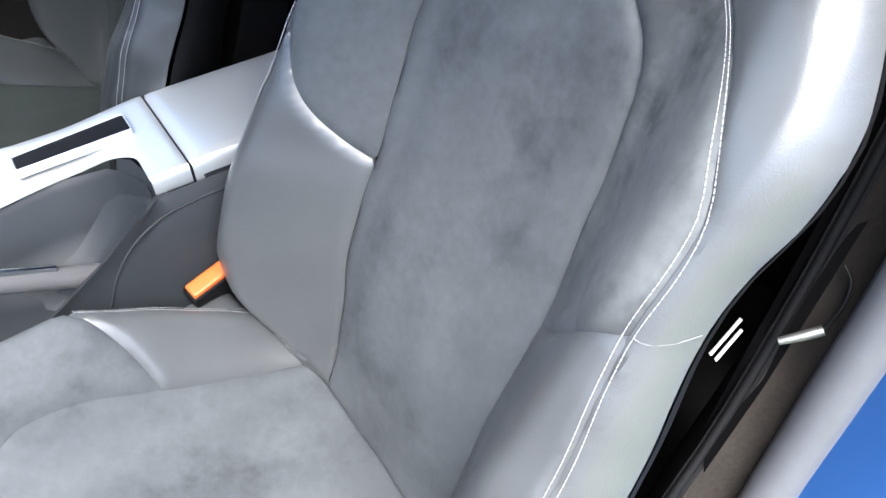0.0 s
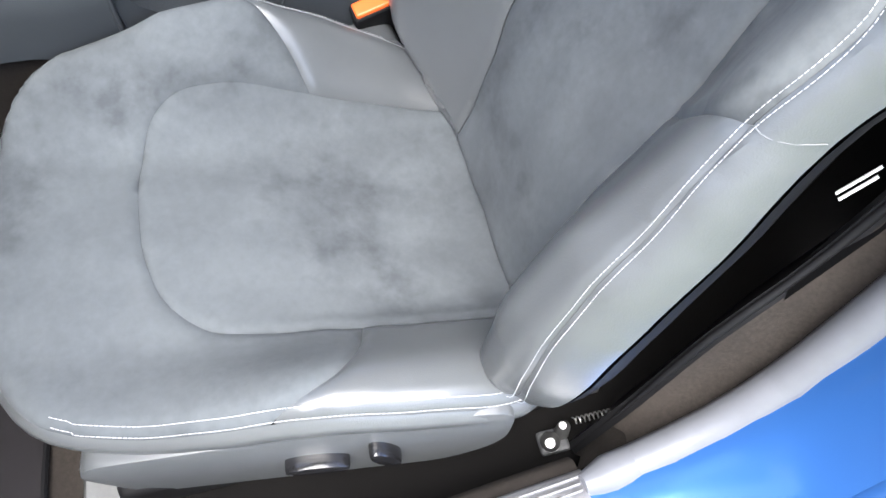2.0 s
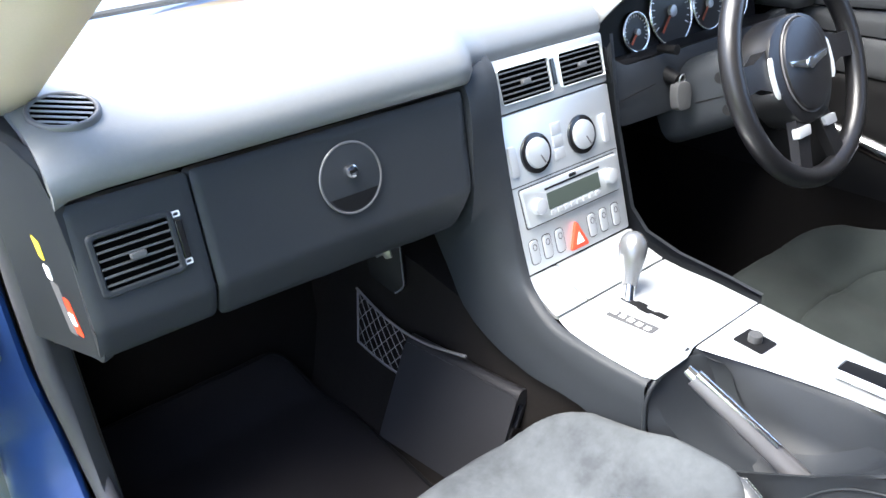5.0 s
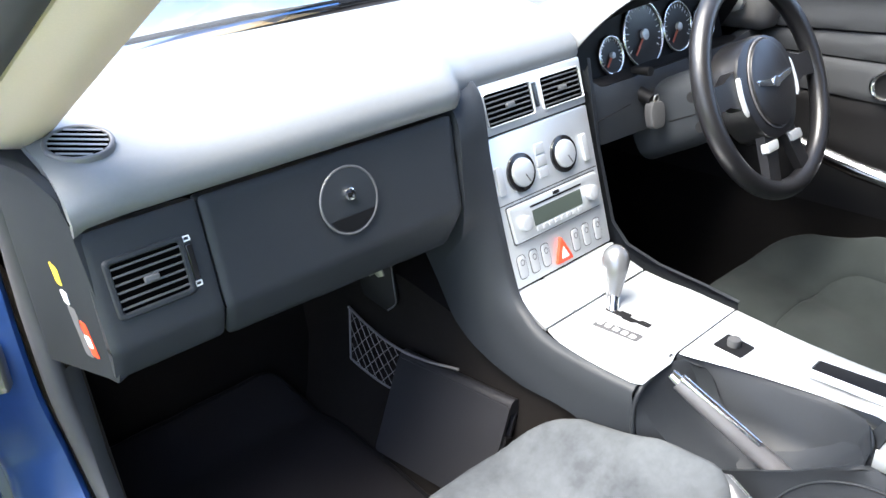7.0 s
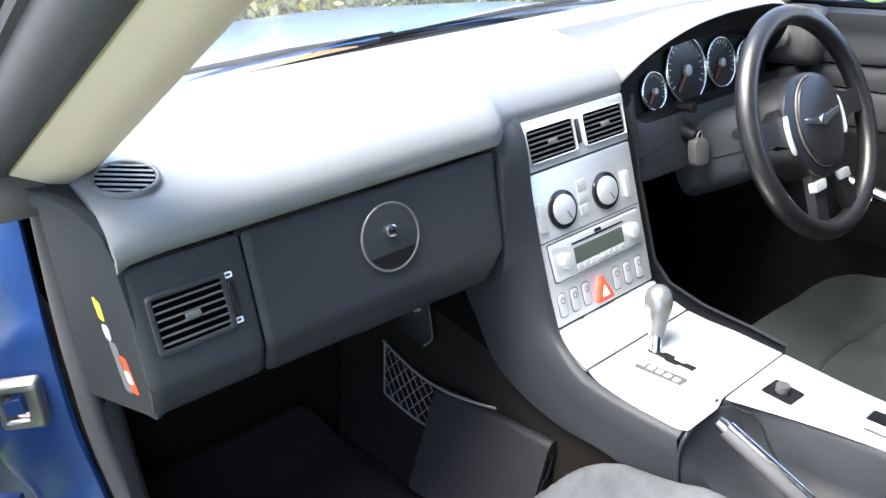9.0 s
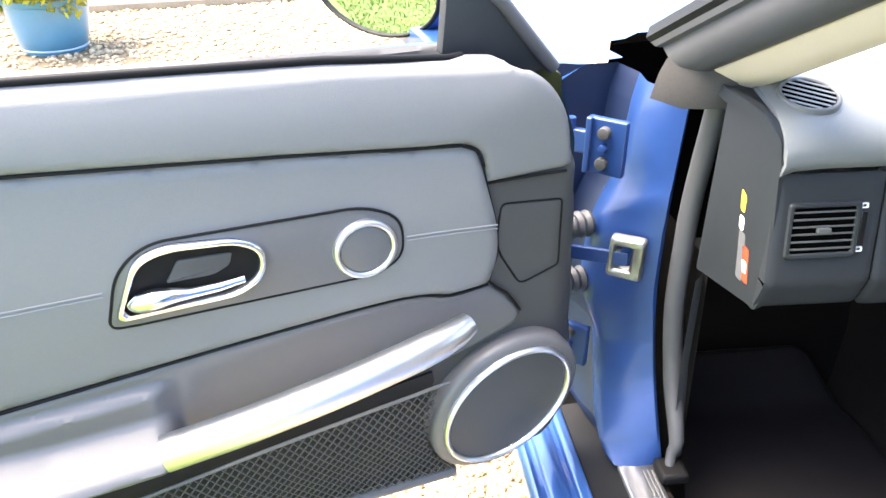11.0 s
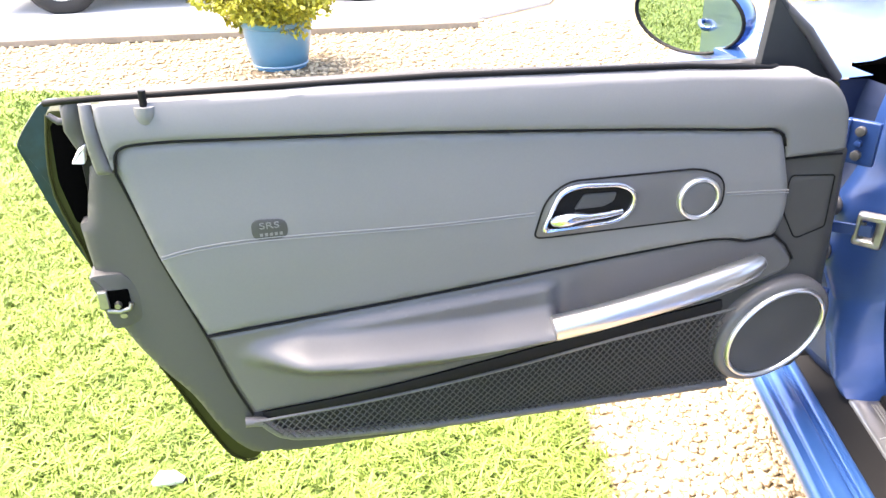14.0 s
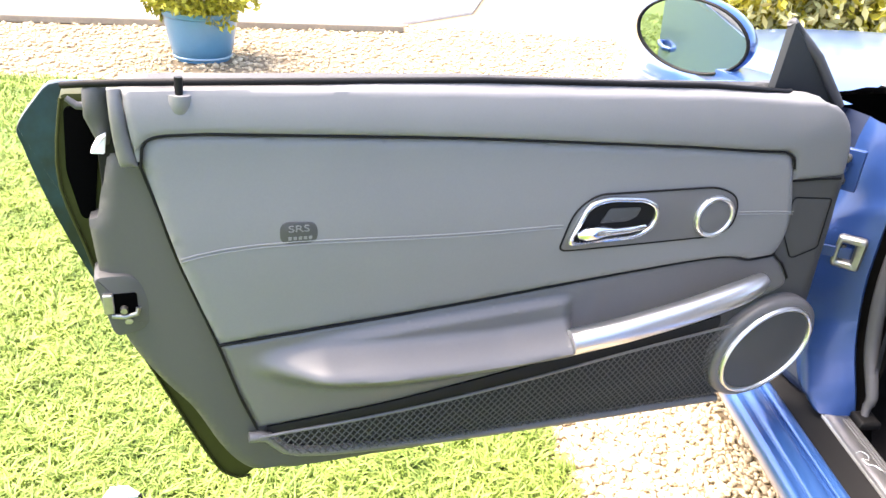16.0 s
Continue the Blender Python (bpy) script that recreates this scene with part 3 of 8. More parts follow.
        split = smooth_line([(0.124, 0.270), (0.150, 0.290), (0.178, 0.320), (0.207, 0.348), (0.2365, 0.368)] if k < 0 else [(0.131, 0.270), (0.155, 0.277), (0.185, 0.296), (0.212, 0.328), (0.2365, 0.368)], 0.008)
        low = [q for q in dense_line(ridge) if q[1] < 0.3672]
        poly = [tuple(inner[0])] + low + split[::-1] + [q for q in inner[::-1] if q[1] < 0.270]
        part("back_bolster", sheet(pl(poly), backrest, 0.006, 0.006, 0.004, flip=True), LEATHER, seat, "smooth grey leather bolster")
        high = [q for q in dense_line(ridge) if q[1] > 0.3688]
        poly = split + high + [q for q in inner[::-1] if q[1] > 0.276]
        part("back_shoulder", sheet(pl(poly), backrest, 0.006, 0.006, 0.004, flip=True), SUEDE_WORN if suede is SUEDE and k < 0 else suede, seat, "grey suede shoulder panel, worn dark")
        rd = [q for q in ridge]
        poly = rd + [np.array((0.0, 0.700))] + [q for q in edge if q[1] < 0.700][::-1]
        part("back_side", sheet(pl(poly[::-1]), backrest, 0.006, 0.006, 0.003, 0.014, flip=True), LEATHER, seat, "smooth grey leather side panel")
        part("side_seam", tube(on_surface([(SEAT_X + k * q[0], q[1]) for q in smooth_line([(0.240, 0.369), (0.247, 0.369), (0.255, 0.374), (0.261, 0.383)], 0.006)], backrest, -0.0004, True), 0.0005, 6), PIPING, seat)
        for off in (0.0031, -0.0031):
            part("stitching", stitches(on_surface([(SEAT_X + k * (q[0] + off), q[1]) for q in rd if q[1] < 0.575], backrest, 0.0010, True), 0.0030, 0.0012, 0.00027), THREAD, seat, "white thread stitching")
    top = [(SEAT_X + q[0], q[1]) for q in [(0.0, 0.702), (0.058, 0.702)]] + [(SEAT_X + q[0], q[1]) for q in edge if q[1] > 0.70] + \
          [(SEAT_X - q[0], q[1]) for q in edge[::-1] if q[1] > 0.70] + [(SEAT_X - 0.058, 0.702)]
    part("headrest", sheet(top, backrest, 0.006, 0.006, 0.003, flip=True), LEATHER, seat)
    rim = [Vector(p) for p in backrest(np.array([q[0] for q in BACK_EDGE]), np.array([q[1] for q in BACK_EDGE]))]
    rows = []
    n = Vector(BACK_N)
    mid = Vector((SEAT_X, BACK_Y + 0.35 * BACK_UP[1], BACK_Z + 0.35 * BACK_UP[2]))
    for out, back in ((-0.004, 0.006), (-0.006, 0.016), (-0.012, 0.028), (-0.030, 0.048), (-0.055, 0.070), (-0.12, 0.088), (-0.25, 0.10)):
        rows.append([p + (p - mid).normalized() * out - n * back for p in rim])
    part("back_shell", loft(rows, closed=True), BLACK, seat, "dark plastic seat back shell")
    part("back_panel", slab([(SEAT_X + (q[0] - SEAT_X) * 0.62, q[1] * 0.80 + 0.06) for q in BACK_EDGE], -0.14, -0.07, Matrix(((1, 0, 0, 0), (0, BACK_UP[1], BACK_N[1], BACK_Y), (0, BACK_UP[2], BACK_N[2], BACK_Z), (0, 0, 0, 1))), 0.01), BLACK, seat)
    return seat


seat_left = build_seat(SUEDE, "grey suede and leather bucket seat with white stitching")
mt = part("seat_mount", box(-0.642, -0.616, -0.688, -0.656, 0.226, 0.236, 0.004), TRIM_DARK, seat_left, "dark steel seat mount")
part("mount_bolt", tube([(-0.630, -0.668, 0.236), (-0.632, -0.667, 0.246), (-0.638, -0.662, 0.258), (-0.639, -0.661, 0.264)], [0.011, 0.0095, 0.008, 0.005], 12), STEEL, mt, "bright steel bolt head")
part("mount_lug", tube([(-0.624, -0.682, 0.236), (-0.622, -0.684, 0.250), (-0.624, -0.680, 0.262)], [0.008, 0.007, 0.004], 10), STEEL, mt)
part("return_spring", tube([(-0.622 + 0.0035 * math.cos(0.9 * i), -0.692 - 0.0007 * i, 0.262 + 0.0035 * math.sin(0.9 * i)) for i in range(62)], 0.0008, 6), STEEL, seat_left, "small coiled steel spring")
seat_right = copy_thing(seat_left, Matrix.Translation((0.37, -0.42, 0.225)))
seat_right["label"] = "suede and charcoal leather driver's bucket seat, shade in its suede"
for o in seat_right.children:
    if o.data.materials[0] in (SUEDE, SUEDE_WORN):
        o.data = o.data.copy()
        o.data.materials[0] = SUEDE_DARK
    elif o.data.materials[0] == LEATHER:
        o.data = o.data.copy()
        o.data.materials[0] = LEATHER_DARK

# ---- dashboard ----
def pad_profile(x):
    """The soft top of the dashboard across the car, from its front lip to the windscreen."""
    k = float(ss(-0.178, -0.128, x))           # set back over the centre stack
    lip = -0.036 + 0.040 * k + 0.085 * float(ss(0.117, 0.132, x) * (1 - ss(0.60, 0.615, x)))   # set back under the hood
    return [(lip + 0.018, 0.826), (lip + 0.002, 0.832), (lip - 0.004, 0.846), (lip, 0.862), (lip + 0.016, 0.880), (lip + 0.045, 0.895),
            (max(0.08 + 0.01 * k, lip + 0.055), 0.909), (0.15, 0.918), (0.21, 0.922), (0.245, 0.921), (0.25, 0.914), (0.262, 0.912), (0.33, 0.905), (0.36, 0.88)]


dash = thing("dashboard", (0, 0.12, 0.70), "charcoal dashboard with a pale-lit soft grey top", "dashboard")
xs = [-0.672, -0.668, -0.655, -0.62, -0.58, -0.5, -0.4, -0.3, -0.24, -0.205, -0.19, -0.175, -0.16, -0.145, -0.10, 0.0, 0.1, 0.117, 0.121, 0.126, 0.132, 0.16, 0.24, 0.35, 0.5, 0.60, 0.607, 0.615, 0.68, 0.705]
rows = []
for x in xs:
    e = 0.010 * max(0, (-0.64 - x) / 0.032) ** 2
    rows.append([(x, y, z - e) for y, z in pad_profile(x)])
rows = rows[1:]
rows.insert(0, [(-0.6695, y + 0.006, z - 0.012) for y, z in pad_profile(-0.672)])
part("soft_top", loft(rows), PAD, dash, "soft dashboard top, daylight in its paler grey")
# end cap, facing the door opening
cap = rounded([(-0.004, 0.822), (-0.006, 0.842), (0.004, 0.866), (0.030, 0.886), (0.078, 0.898), (0.078, 0.672), (0.0, 0.662), (-0.010, 0.657), (-0.021, 0.688), (-0.012, 0.76)], [0.004, 0.01, 0.012, 0.02, 0.004, 0.004, 0.01, 0.008, 0.01, 0.02])
CAP = Matrix.Translation((-0.671, -0.030, 0)) @ Matrix(((-0.45, 0, -0.893, 0), (0.893, 0, -0.45, 0), (0, 1, 0, 0), (0, 0, 0, 1)))
cap_ob = part("end_cap", slab(cap, -0.012, 0.0, CAP, 0.003), DASH, dash, "grey end panel with a warning sticker")
face_q = lambda z: -0.029 - 0.19 * (0.827 - z)


def dash_face(x, z):
    y = face_q(z) + 0.50 * np.clip(0.700 - z, 0, 1) + 2.0 * np.clip(0.690 - z, 0, 1) ** 2
    return np.stack([x, y, z], 1)


part("vent_panel", sheet(rounded([(-0.668, 0.824), (-0.668, 0.662), (-0.5445, 0.660), (-0.5425, 0.824)][::1], 0.006), dash_face, 0.006, 0.005, 0.003, 0.02), DASH, dash)
glove = rounded([(-0.5395, 0.824), (-0.5410, 0.655), (-0.20, 0.640), (-0.186, 0.69), (-0.178, 0.824)], [0.006, 0.012, 0.012, 0.02, 0.006])
glovebox = part("glovebox_lid", sheet(glove, dash_face, 0.006, 0.006, 0.004, 0.02), DASH, dash)
part("under_panel", loft([[(x, face_q(0.66) + 0.030, 0.664) for x in (-0.66, -0.4, -0.2)], [(x, 0.03, 0.655) for x in (-0.66, -0.4, -0.2)], [(x, 0.20, 0.625) for x in (-0.66, -0.4, -0.2)], [(x, 0.36, 0.50) for x in (-0.66, -0.4, -0.2)]]), BLACK, dash)
# frame of the sloping dashboard face: x across, y up the slope, z out of it
FACE = Matrix.Translation((0, -0.029, 0.827)) @ Matrix(((1, 0, 0, 0), (0, 0.1867, -0.9824, 0), (0, 0.9824, 0.1867, 0), (0, 0, 0, 1)))


def vent(parent, m, x0, x1, y0, y1, slats, frame_mat, slant=0.0, rim=0.004, knob=True):
    """An air vent: rim, flush black sheet for the shade inside, slats across, and a centre knob."""
    cxv, cyv = (x0 + x1) / 2, (y0 + y1) / 2
    out = rounded([(x0 - rim, y0 - rim), (x1 + rim, y0 - rim), (x1 + rim, y1 + rim), (x0 - rim, y1 + rim)], 0.006)
    inn = rounded([(x0, y0), (x1, y0), (x1, y1), (x0, y1)], 0.004)
    v = part("vent_rim", frame_ring(out, inn, -0.012, 0.0035, m, 0.0015), frame_mat, parent)
    part("duct_shade", slab(inn, -0.010, 0.0002, m), VOID, v)
    for i in range(slats):
        yy = y0 + (y1 - y0) * (i + 0.6) / (slats + 0.2)
        part("slat", box(x0, x1, yy - 0.0009, yy + 0.0009, 0.0004, 0.0024, 0.0, m), SLAT, v, "", False)
    if knob:
        part("vent_knob", box(cxv - 0.008, cxv + 0.008, cyv - 0.0032, cyv + 0.0032, 0.001, 0.006, 0.0014, m), SLAT, v)
    return v


SLAT = material("dark_grey_slat", (0.085, 0.088, 0.09), 0.35)
v = vent(dash, FACE, -0.646, -0.574, -0.092, -0.040, 6, DASH, rim=0.006)
part("thumbwheel", box(-0.568, -0.561, -0.086, -0.046, -0.002, 0.003, 0.001, FACE), GLOSS_BLACK, v)
for yy in (-0.040, -0.090):
    part("vent_mark", frame_ring(rounded([(-0.5685, yy - 0.003), (-0.5605, yy - 0.003), (-0.5605, yy + 0.003), (-0.5685, yy + 0.003)], 0.001), rounded([(-0.5672, yy - 0.0017), (-0.5618, yy - 0.0017), (-0.5618, yy + 0.0017), (-0.5672, yy + 0.0017)], 0.001), 0.0, 0.0016, FACE), WHITE, v)
# glovebox lock disc
disc = part("lock_disc", slab(ellipse(-0.362, -0.062, 0.0395, 0.0395, 48), -0.002, 0.0035, FACE, 0.002), DASH, glovebox)
part("disc_rim", tube([FACE @ Vector((*p, 0.0028)) for p in ellipse(-0.362, -0.062, 0.0405, 0.0405, 48)], 0.0016, 6, True), TRIM, glovebox)
cut = [p for p in ellipse(-0.362, -0.062, 0.0375, 0.0375, 60) if p[1] < -0.079]
# Raised black slab stands for the shade in the finger hollow.
part("finger_recess_shade", slab(sorted(cut, key=lambda p: math.atan2(p[1] + 0.09, p[0] + 0.362)), 0.0025, 0.0042, FACE), BLACK, glovebox)
part("lock_barrel", slab(ellipse(-0.362, -0.054, 0.008, 0.008, 24), 0.002, 0.009, FACE, 0.002), CHROME, glovebox)
part("key_slot", box(-0.366, -0.358, -0.0553, -0.0527, 0.0088, 0.0098, 0.0, FACE), BLACK, glovebox)
# round demister outlet on the soft top
TOP = Matrix.Translation((-0.628, 0.014, 0.8975)) @ Euler((radians(20), radians(-6), 0)).to_matrix().to_4x4() @ Matrix.Rotation(radians(-36), 4, "Z")
o = part("demister_rim", frame_ring(ellipse(0, 0, 0.0335, 0.028, 40), ellipse(0, 0, 0.0285, 0.023, 40), -0.01, 0.0022, TOP, 0.0015), TRIM, dash)
part("duct_shade", slab(ellipse(0, 0, 0.028, 0.0225, 32), -0.008, 0.0008, TOP), VOID, o)
for i in range(6):
    yy = -0.0188 + 0.0075 * i
    hw = 0.028 * math.sqrt(max(0.05, 1 - (yy / 0.0235) ** 2))
    part("slat", box(-hw, hw, yy - 0.0014, yy + 0.0014, 0.0008, 0.0014, 0.0, TOP), PAD, o, "", False)
# padded end that closes the soft top over the end cap
roll_in = [(-0.6695, -0.034, 0.832), (-0.6695, -0.030, 0.849), (-0.6695, -0.014, 0.868), (-0.6695, 0.015, 0.883), (-0.6695, 0.086, 0.898)]
roll_out = [(-0.6685, -0.036, 0.838), (-0.6735, -0.027, 0.864), (-0.6850, -0.004, 0.885), (-0.7065, 0.040, 0.897), (-0.7065, 0.092, 0.902)]
roll_low = [(-0.6690, -0.034, 0.828), (-0.6745, -0.025, 0.850), (-0.6860, -0.003, 0.872), (-0.7085, 0.041, 0.884), (-0.7085, 0.092, 0.890)]
crown = [tuple((np.array(a_) + np.array(b_)) / 2 + np.array((-0.001, -0.001, 0.003))) for a_, b_ in zip(roll_in, roll_out)]
part("end_roll", loft([roll_in, crown, roll_out, roll_low]), DASH, dash, "rounded charcoal end of the dashboard top")
# sticker on the end cap: shapes only
for pts, mt in (([(-0.002, 0.788), (0.006, 0.796), (0.003, 0.772), (-0.003, 0.768)], YELLOW), ([(-0.005, 0.762), (0.002, 0.766), (0.0, 0.750), (-0.006, 0.747)], WHITE),
                ([(-0.010, 0.744), (-0.001, 0.748), (-0.008, 0.690), (-0.017, 0.686)], TRIM), ([(-0.018, 0.728), (-0.009, 0.732), (-0.016, 0.690), (-0.025, 0.686)], RED),
                ([(-0.019, 0.712), (-0.012, 0.715), (-0.015, 0.700), (-0.021, 0.698)], WHITE)):
    lift = 0.0003 if mt is WHITE else 0.0
    part("sticker", slab(rounded([(p[0] + 0.030, p[1]) for p in pts], 0.003), -0.001, 0.0006 + lift, CAP), mt, cap_ob)

# ---- centre stack ----
STACK = Matrix.Translation((0, 0, 0.836)) @ Matrix(((1, 0, 0, 0), (0, 0.2873, -0.9578, 0), (0, 0.9578, 0.2873, 0), (0, 0, 0, 1)))
stack = thing("centre_stack", (0, 0.0, 0.55), "satin silver centre stack with vents, dials and radio", "centre console")
part("stack_body", slab(rounded([(-0.112, -0.002), (0.112, -0.002), (0.106, -0.29), (-0.112, -0.29)], 0.004), -0.06, -0.004, STACK), DASH, stack)
vp_out = rounded([(-0.118, 0.003), (0.116, 0.003), (0.112, -0.068), (-0.120, -0.068)], 0.004)
part("vent_plate", slab(vp_out, -0.004, 0.003, STACK, 0.0015), SILVER, stack)
SV = STACK @ Matrix.Translation((0, 0, 0.0035))
vent(stack, SV, -0.100, -0.006, -0.056, -0.011, 6, SILVER, rim=0.002)
vent(stack, SV, 0.017, 0.106, -0.056, -0.011, 6, SILVER, rim=0.002)
part("thumbwheel", box(0.001, 0.009, -0.050, -0.014, -0.001, 0.0015, 0.001, SV), GLOSS_BLACK, stack)
panel = rounded([(-0.120, -0.071), (0.112, -0.071), (0.106, -0.294), (-0.117, -0.294)], 0.004)
part("control_plate", slab(panel, -0.004, 0.002, STACK, 0.0012), SILVER, stack)
for cx_, cy_ in ((-0.058, -0.132), (0.038, -0.130)):
    k = part("dial", slab(ellipse(cx_, cy_, 0.0285, 0.0285, 40), 0.001, 0.006, STACK, 0.002), GLOSS_BLACK, stack, "black ring of a heater dial")
    part("dial_cap", slab(ellipse(cx_, cy_, 0.0215, 0.0215, 36), 0.004, 0.0105, STACK, 0.003), SILVER, k, "silver heater dial")
    part("dial_mark", box(-0.001, 0.001, -0.018, -0.004, 0.0098, 0.0112, 0.0, STACK @ Matrix.Translation((cx_, cy_, 0)) @ Matrix.Rotation(0.5, 4, 'Z')), TRIM, k)
for cx_, w in ((-0.102, 0.007), (0.089, 0.007)):
    part("rocker_switch", slab(rounded([(cx_ - w, -0.155), (cx_ + w, -0.155), (cx_ + w, -0.112), (cx_ - w, -0.112)], 0.006), 0.001, 0.006, STACK, 0.002), SILVER_SWITCH, stack)
for i in range(3):
    part("heater_button", slab(rounded([(-0.021, -0.117 - 0.018 * i), (-0.001, -0.117 - 0.018 * i), (-0.001, -0.101 - 0.018 * i), (-0.021, -0.101 - 0.018 * i)], 0.002), 0.001, 0.0035, STACK, 0.001), SILVER_SWITCH, stack)
part("trim_line", box(-0.115, 0.106, -0.1695, -0.1680, 0.001, 0.0026, 0.0, STACK), TRIM_DARK, stack)
radio = part("radio", slab(rounded([(-0.100, -0.229), (0.096, -0.229), (0.098, -0.175), (-0.102, -0.175)], 0.004), 0.0, 0.008, STACK, 0.002), SILVER, stack, "silver radio with grey display")
part("radio_joint", frame_ring(rounded([(-0.1025, -0.2315), (0.0985, -0.2315), (0.1005, -0.1725), (-0.1045, -0.1725)], 0.005), rounded([(-0.1005, -0.2295), (0.0965, -0.2295), (0.0985, -0.1745), (-0.1025, -0.1745)], 0.004), 0.0, 0.0028, STACK), TRIM_DARK, stack)
part("display", slab(rounded([(-0.058, -0.2145), (0.052, -0.2145), (0.052, -0.1905), (-0.058, -0.1905)], 0.002), 0.007, 0.0088, STACK), LCD, radio, "blank grey-green display")
part("slot", box(-0.060, 0.056, -0.1855, -0.1828, 0.006, 0.0086, 0.0, STACK), BLACK, radio)
part("slot_latch", box(-0.008, 0.006, -0.1815, -0.1765, 0.006, 0.0092, 0.0008, STACK), BLACK, radio)
for cx_ in (-0.079, 0.074):
    part("radio_knob", slab(ellipse(cx_, -0.203, 0.0115, 0.0115, 28), 0.006, 0.018, STACK, 0.003), SILVER_SWITCH, radio)
for i in range(8):
    part("radio_button", box(-0.056 + 0.0135 * i, -0.0455 + 0.0135 * i, -0.2235, -0.2165, 0.007, 0.0096, 0.0008, STACK), SILVER_SWITCH, radio)
for i, cx_ in enumerate((-0.096, -0.070, -0.044, 0.026, 0.052, 0.080)):
    sw = part("switch", slab(rounded([(cx_ - 0.0080, -0.282), (cx_ + 0.0080, -0.282), (cx_ + 0.0080, -0.248), (cx_ - 0.0080, -0.248)], 0.007), 0.001, 0.0045, STACK, 0.002), SILVER_SWITCH, stack)
    out_, in_ = ([(cx_ - g_, -0.265 - h_), (cx_ + g_, -0.265 - h_), (cx_ + g_, -0.265 + h_), (cx_ - g_, -0.265 + h_)] for g_, h_ in ((0.0094, 0.0184), (0.0084, 0.0174)))
    part("switch_joint", frame_ring(rounded(out_, 0.008), rounded(in_, 0.007), 0.0, 0.0026, STACK), TRIM_DARK, sw)
    part("switch_mark", frame_ring(ellipse(cx_, -0.258, 0.0042, 0.005, 20), ellipse(cx_, -0.258, 0.003, 0.0036, 20), 0.0042, 0.0049, STACK), TRIM, sw)
tri = rounded([(-0.0285, -0.288), (0.011, -0.288), (-0.009, -0.246)], 0.006)
hz = part("hazard_switch", slab(tri, 0.001, 0.007, STACK, 0.002), RED, stack, "red triangular hazard switch")
part("hazard_mark", slab(rounded([(-0.017, -0.281), (0.0, -0.281), (-0.0085, -0.263)], 0.002), 0.0065, 0.0078, STACK), WHITE, hz)

# ---- centre console ----
console = thing("centre_console", (0, -0.4, 0.225), "charcoal centre console with a satin silver deck", "centre console")
DECK_Z = 0.523


def deck(x, t):
    """The silver deck: t runs down from the stack (t > 0) and back along the car (t < 0)."""
    y = np.where(t > -0.10, np.interp(t, [-0.10, -0.06, -0.03, 0.0, 0.02], [-0.185, -0.146, -0.118, -0.092, -0.083]), t - 0.085)
    z = np.where(t > -0.10, np.interp(t, [-0.10, -0.06, -0.03, 0.0, 0.02], [0.5235, 0.5265, 0.535, 0.552, 0.572]), DECK_Z + 0.0 * t)
    z = z + 0.012 * ss(-0.42, -0.56, t)
    return np.stack([x, y, z], 1)


part("ash_lid", sheet(rounded([(-0.0595, 0.002), (0.107, 0.002), (0.108, -0.066), (-0.0635, -0.066)], 0.003), deck, 0.006, 0.003, 0.0015, 0.006), SILVER, console)
part("ash_lid", sheet(rounded([(-0.118, 0.002), (-0.0615, 0.002), (-0.0655, -0.066), (-0.128, -0.066)], 0.003), deck, 0.006, 0.003, 0.0015, 0.006), SILVER, console)
fd = smooth_line([(-0.129, -0.069), (-0.138, -0.10), (-0.145, -0.16), (-0.146, -0.222)], 0.01)
part("shifter_plate", sheet([(q[0], q[1]) for q in fd] + [(-0.140, -0.236), (-0.075, -0.236), (-0.052, -0.228), (0.10, -0.228), (0.108, -0.15), (0.108, -0.069)], deck, 0.006, 0.005, 0.003, 0.001), SILVER, console)
part("rear_deck", sheet(rounded([(-0.051, -0.2305), (0.10, -0.2305), (0.085, -0.34), (0.082, -0.535), (-0.081, -0.535), (-0.081, -0.491), (-0.026, -0.493), (-0.008, -0.470), (-0.010, -0.41), (-0.024, -0.33)], [0.004, 0.004, 0.05, 0.004, 0.003, 0.008, 0.012, 0.02, 0.04, 0.05]), deck, 0.006, 0.005, 0.003, 0.001), SILVER, console)
for rim_pts, rr in ((((-0.060, -0.311, 0.519), (-0.100, -0.316, 0.518), (-0.137, -0.3195, 0.515), (-0.150, -0.3175, 0.495), (-0.1515, -0.318, 0.470), (-0.149, -0.319, 0.440), (-0.143, -0.320, 0.40), (-0.137, -0.321, 0.36)), 0.0035),
                    (((-0.030, -0.550, 0.5195), (-0.055, -0.5655, 0.5195), (-0.080, -0.5715, 0.5195)), 0.003)):
    part("pocket_rim", tube(smooth_line(rim_pts, 0.008), rr, 10), DASH, console, "rounded charcoal edge of the handbrake pocket")
part("armrest_lid", sheet(rounded([(-0.081, -0.538), (0.085, -0.538), (0.085, -0.86), (-0.081, -0.86)], [0.006, 0.006, 0.03, 0.03]), deck, 0.008, 0.012, 0.006, 0.02), SILVER, console)
part("armrest_body", box(-0.085, 0.09, -0.96, -0.62, 0.30, 0.527, 0.012), DASH, console)
# selector gate
part("gate", slab([(-0.030, -0.254), (-0.020, -0.254), (-0.020, -0.238), (-0.024, -0.236), (-0.024, -0.220), (-0.017, -0.218), (-0.017, -0.202), (-0.021, -0.200), (-0.021, -0.180), (-0.031, -0.180), (-0.031, -0.210), (-0.034, -0.212), (-0.034, -0.230), (-0.030, -0.232)], DECK_Z - 0.004, DECK_Z + 0.0012, Matrix()), BLACK, console)
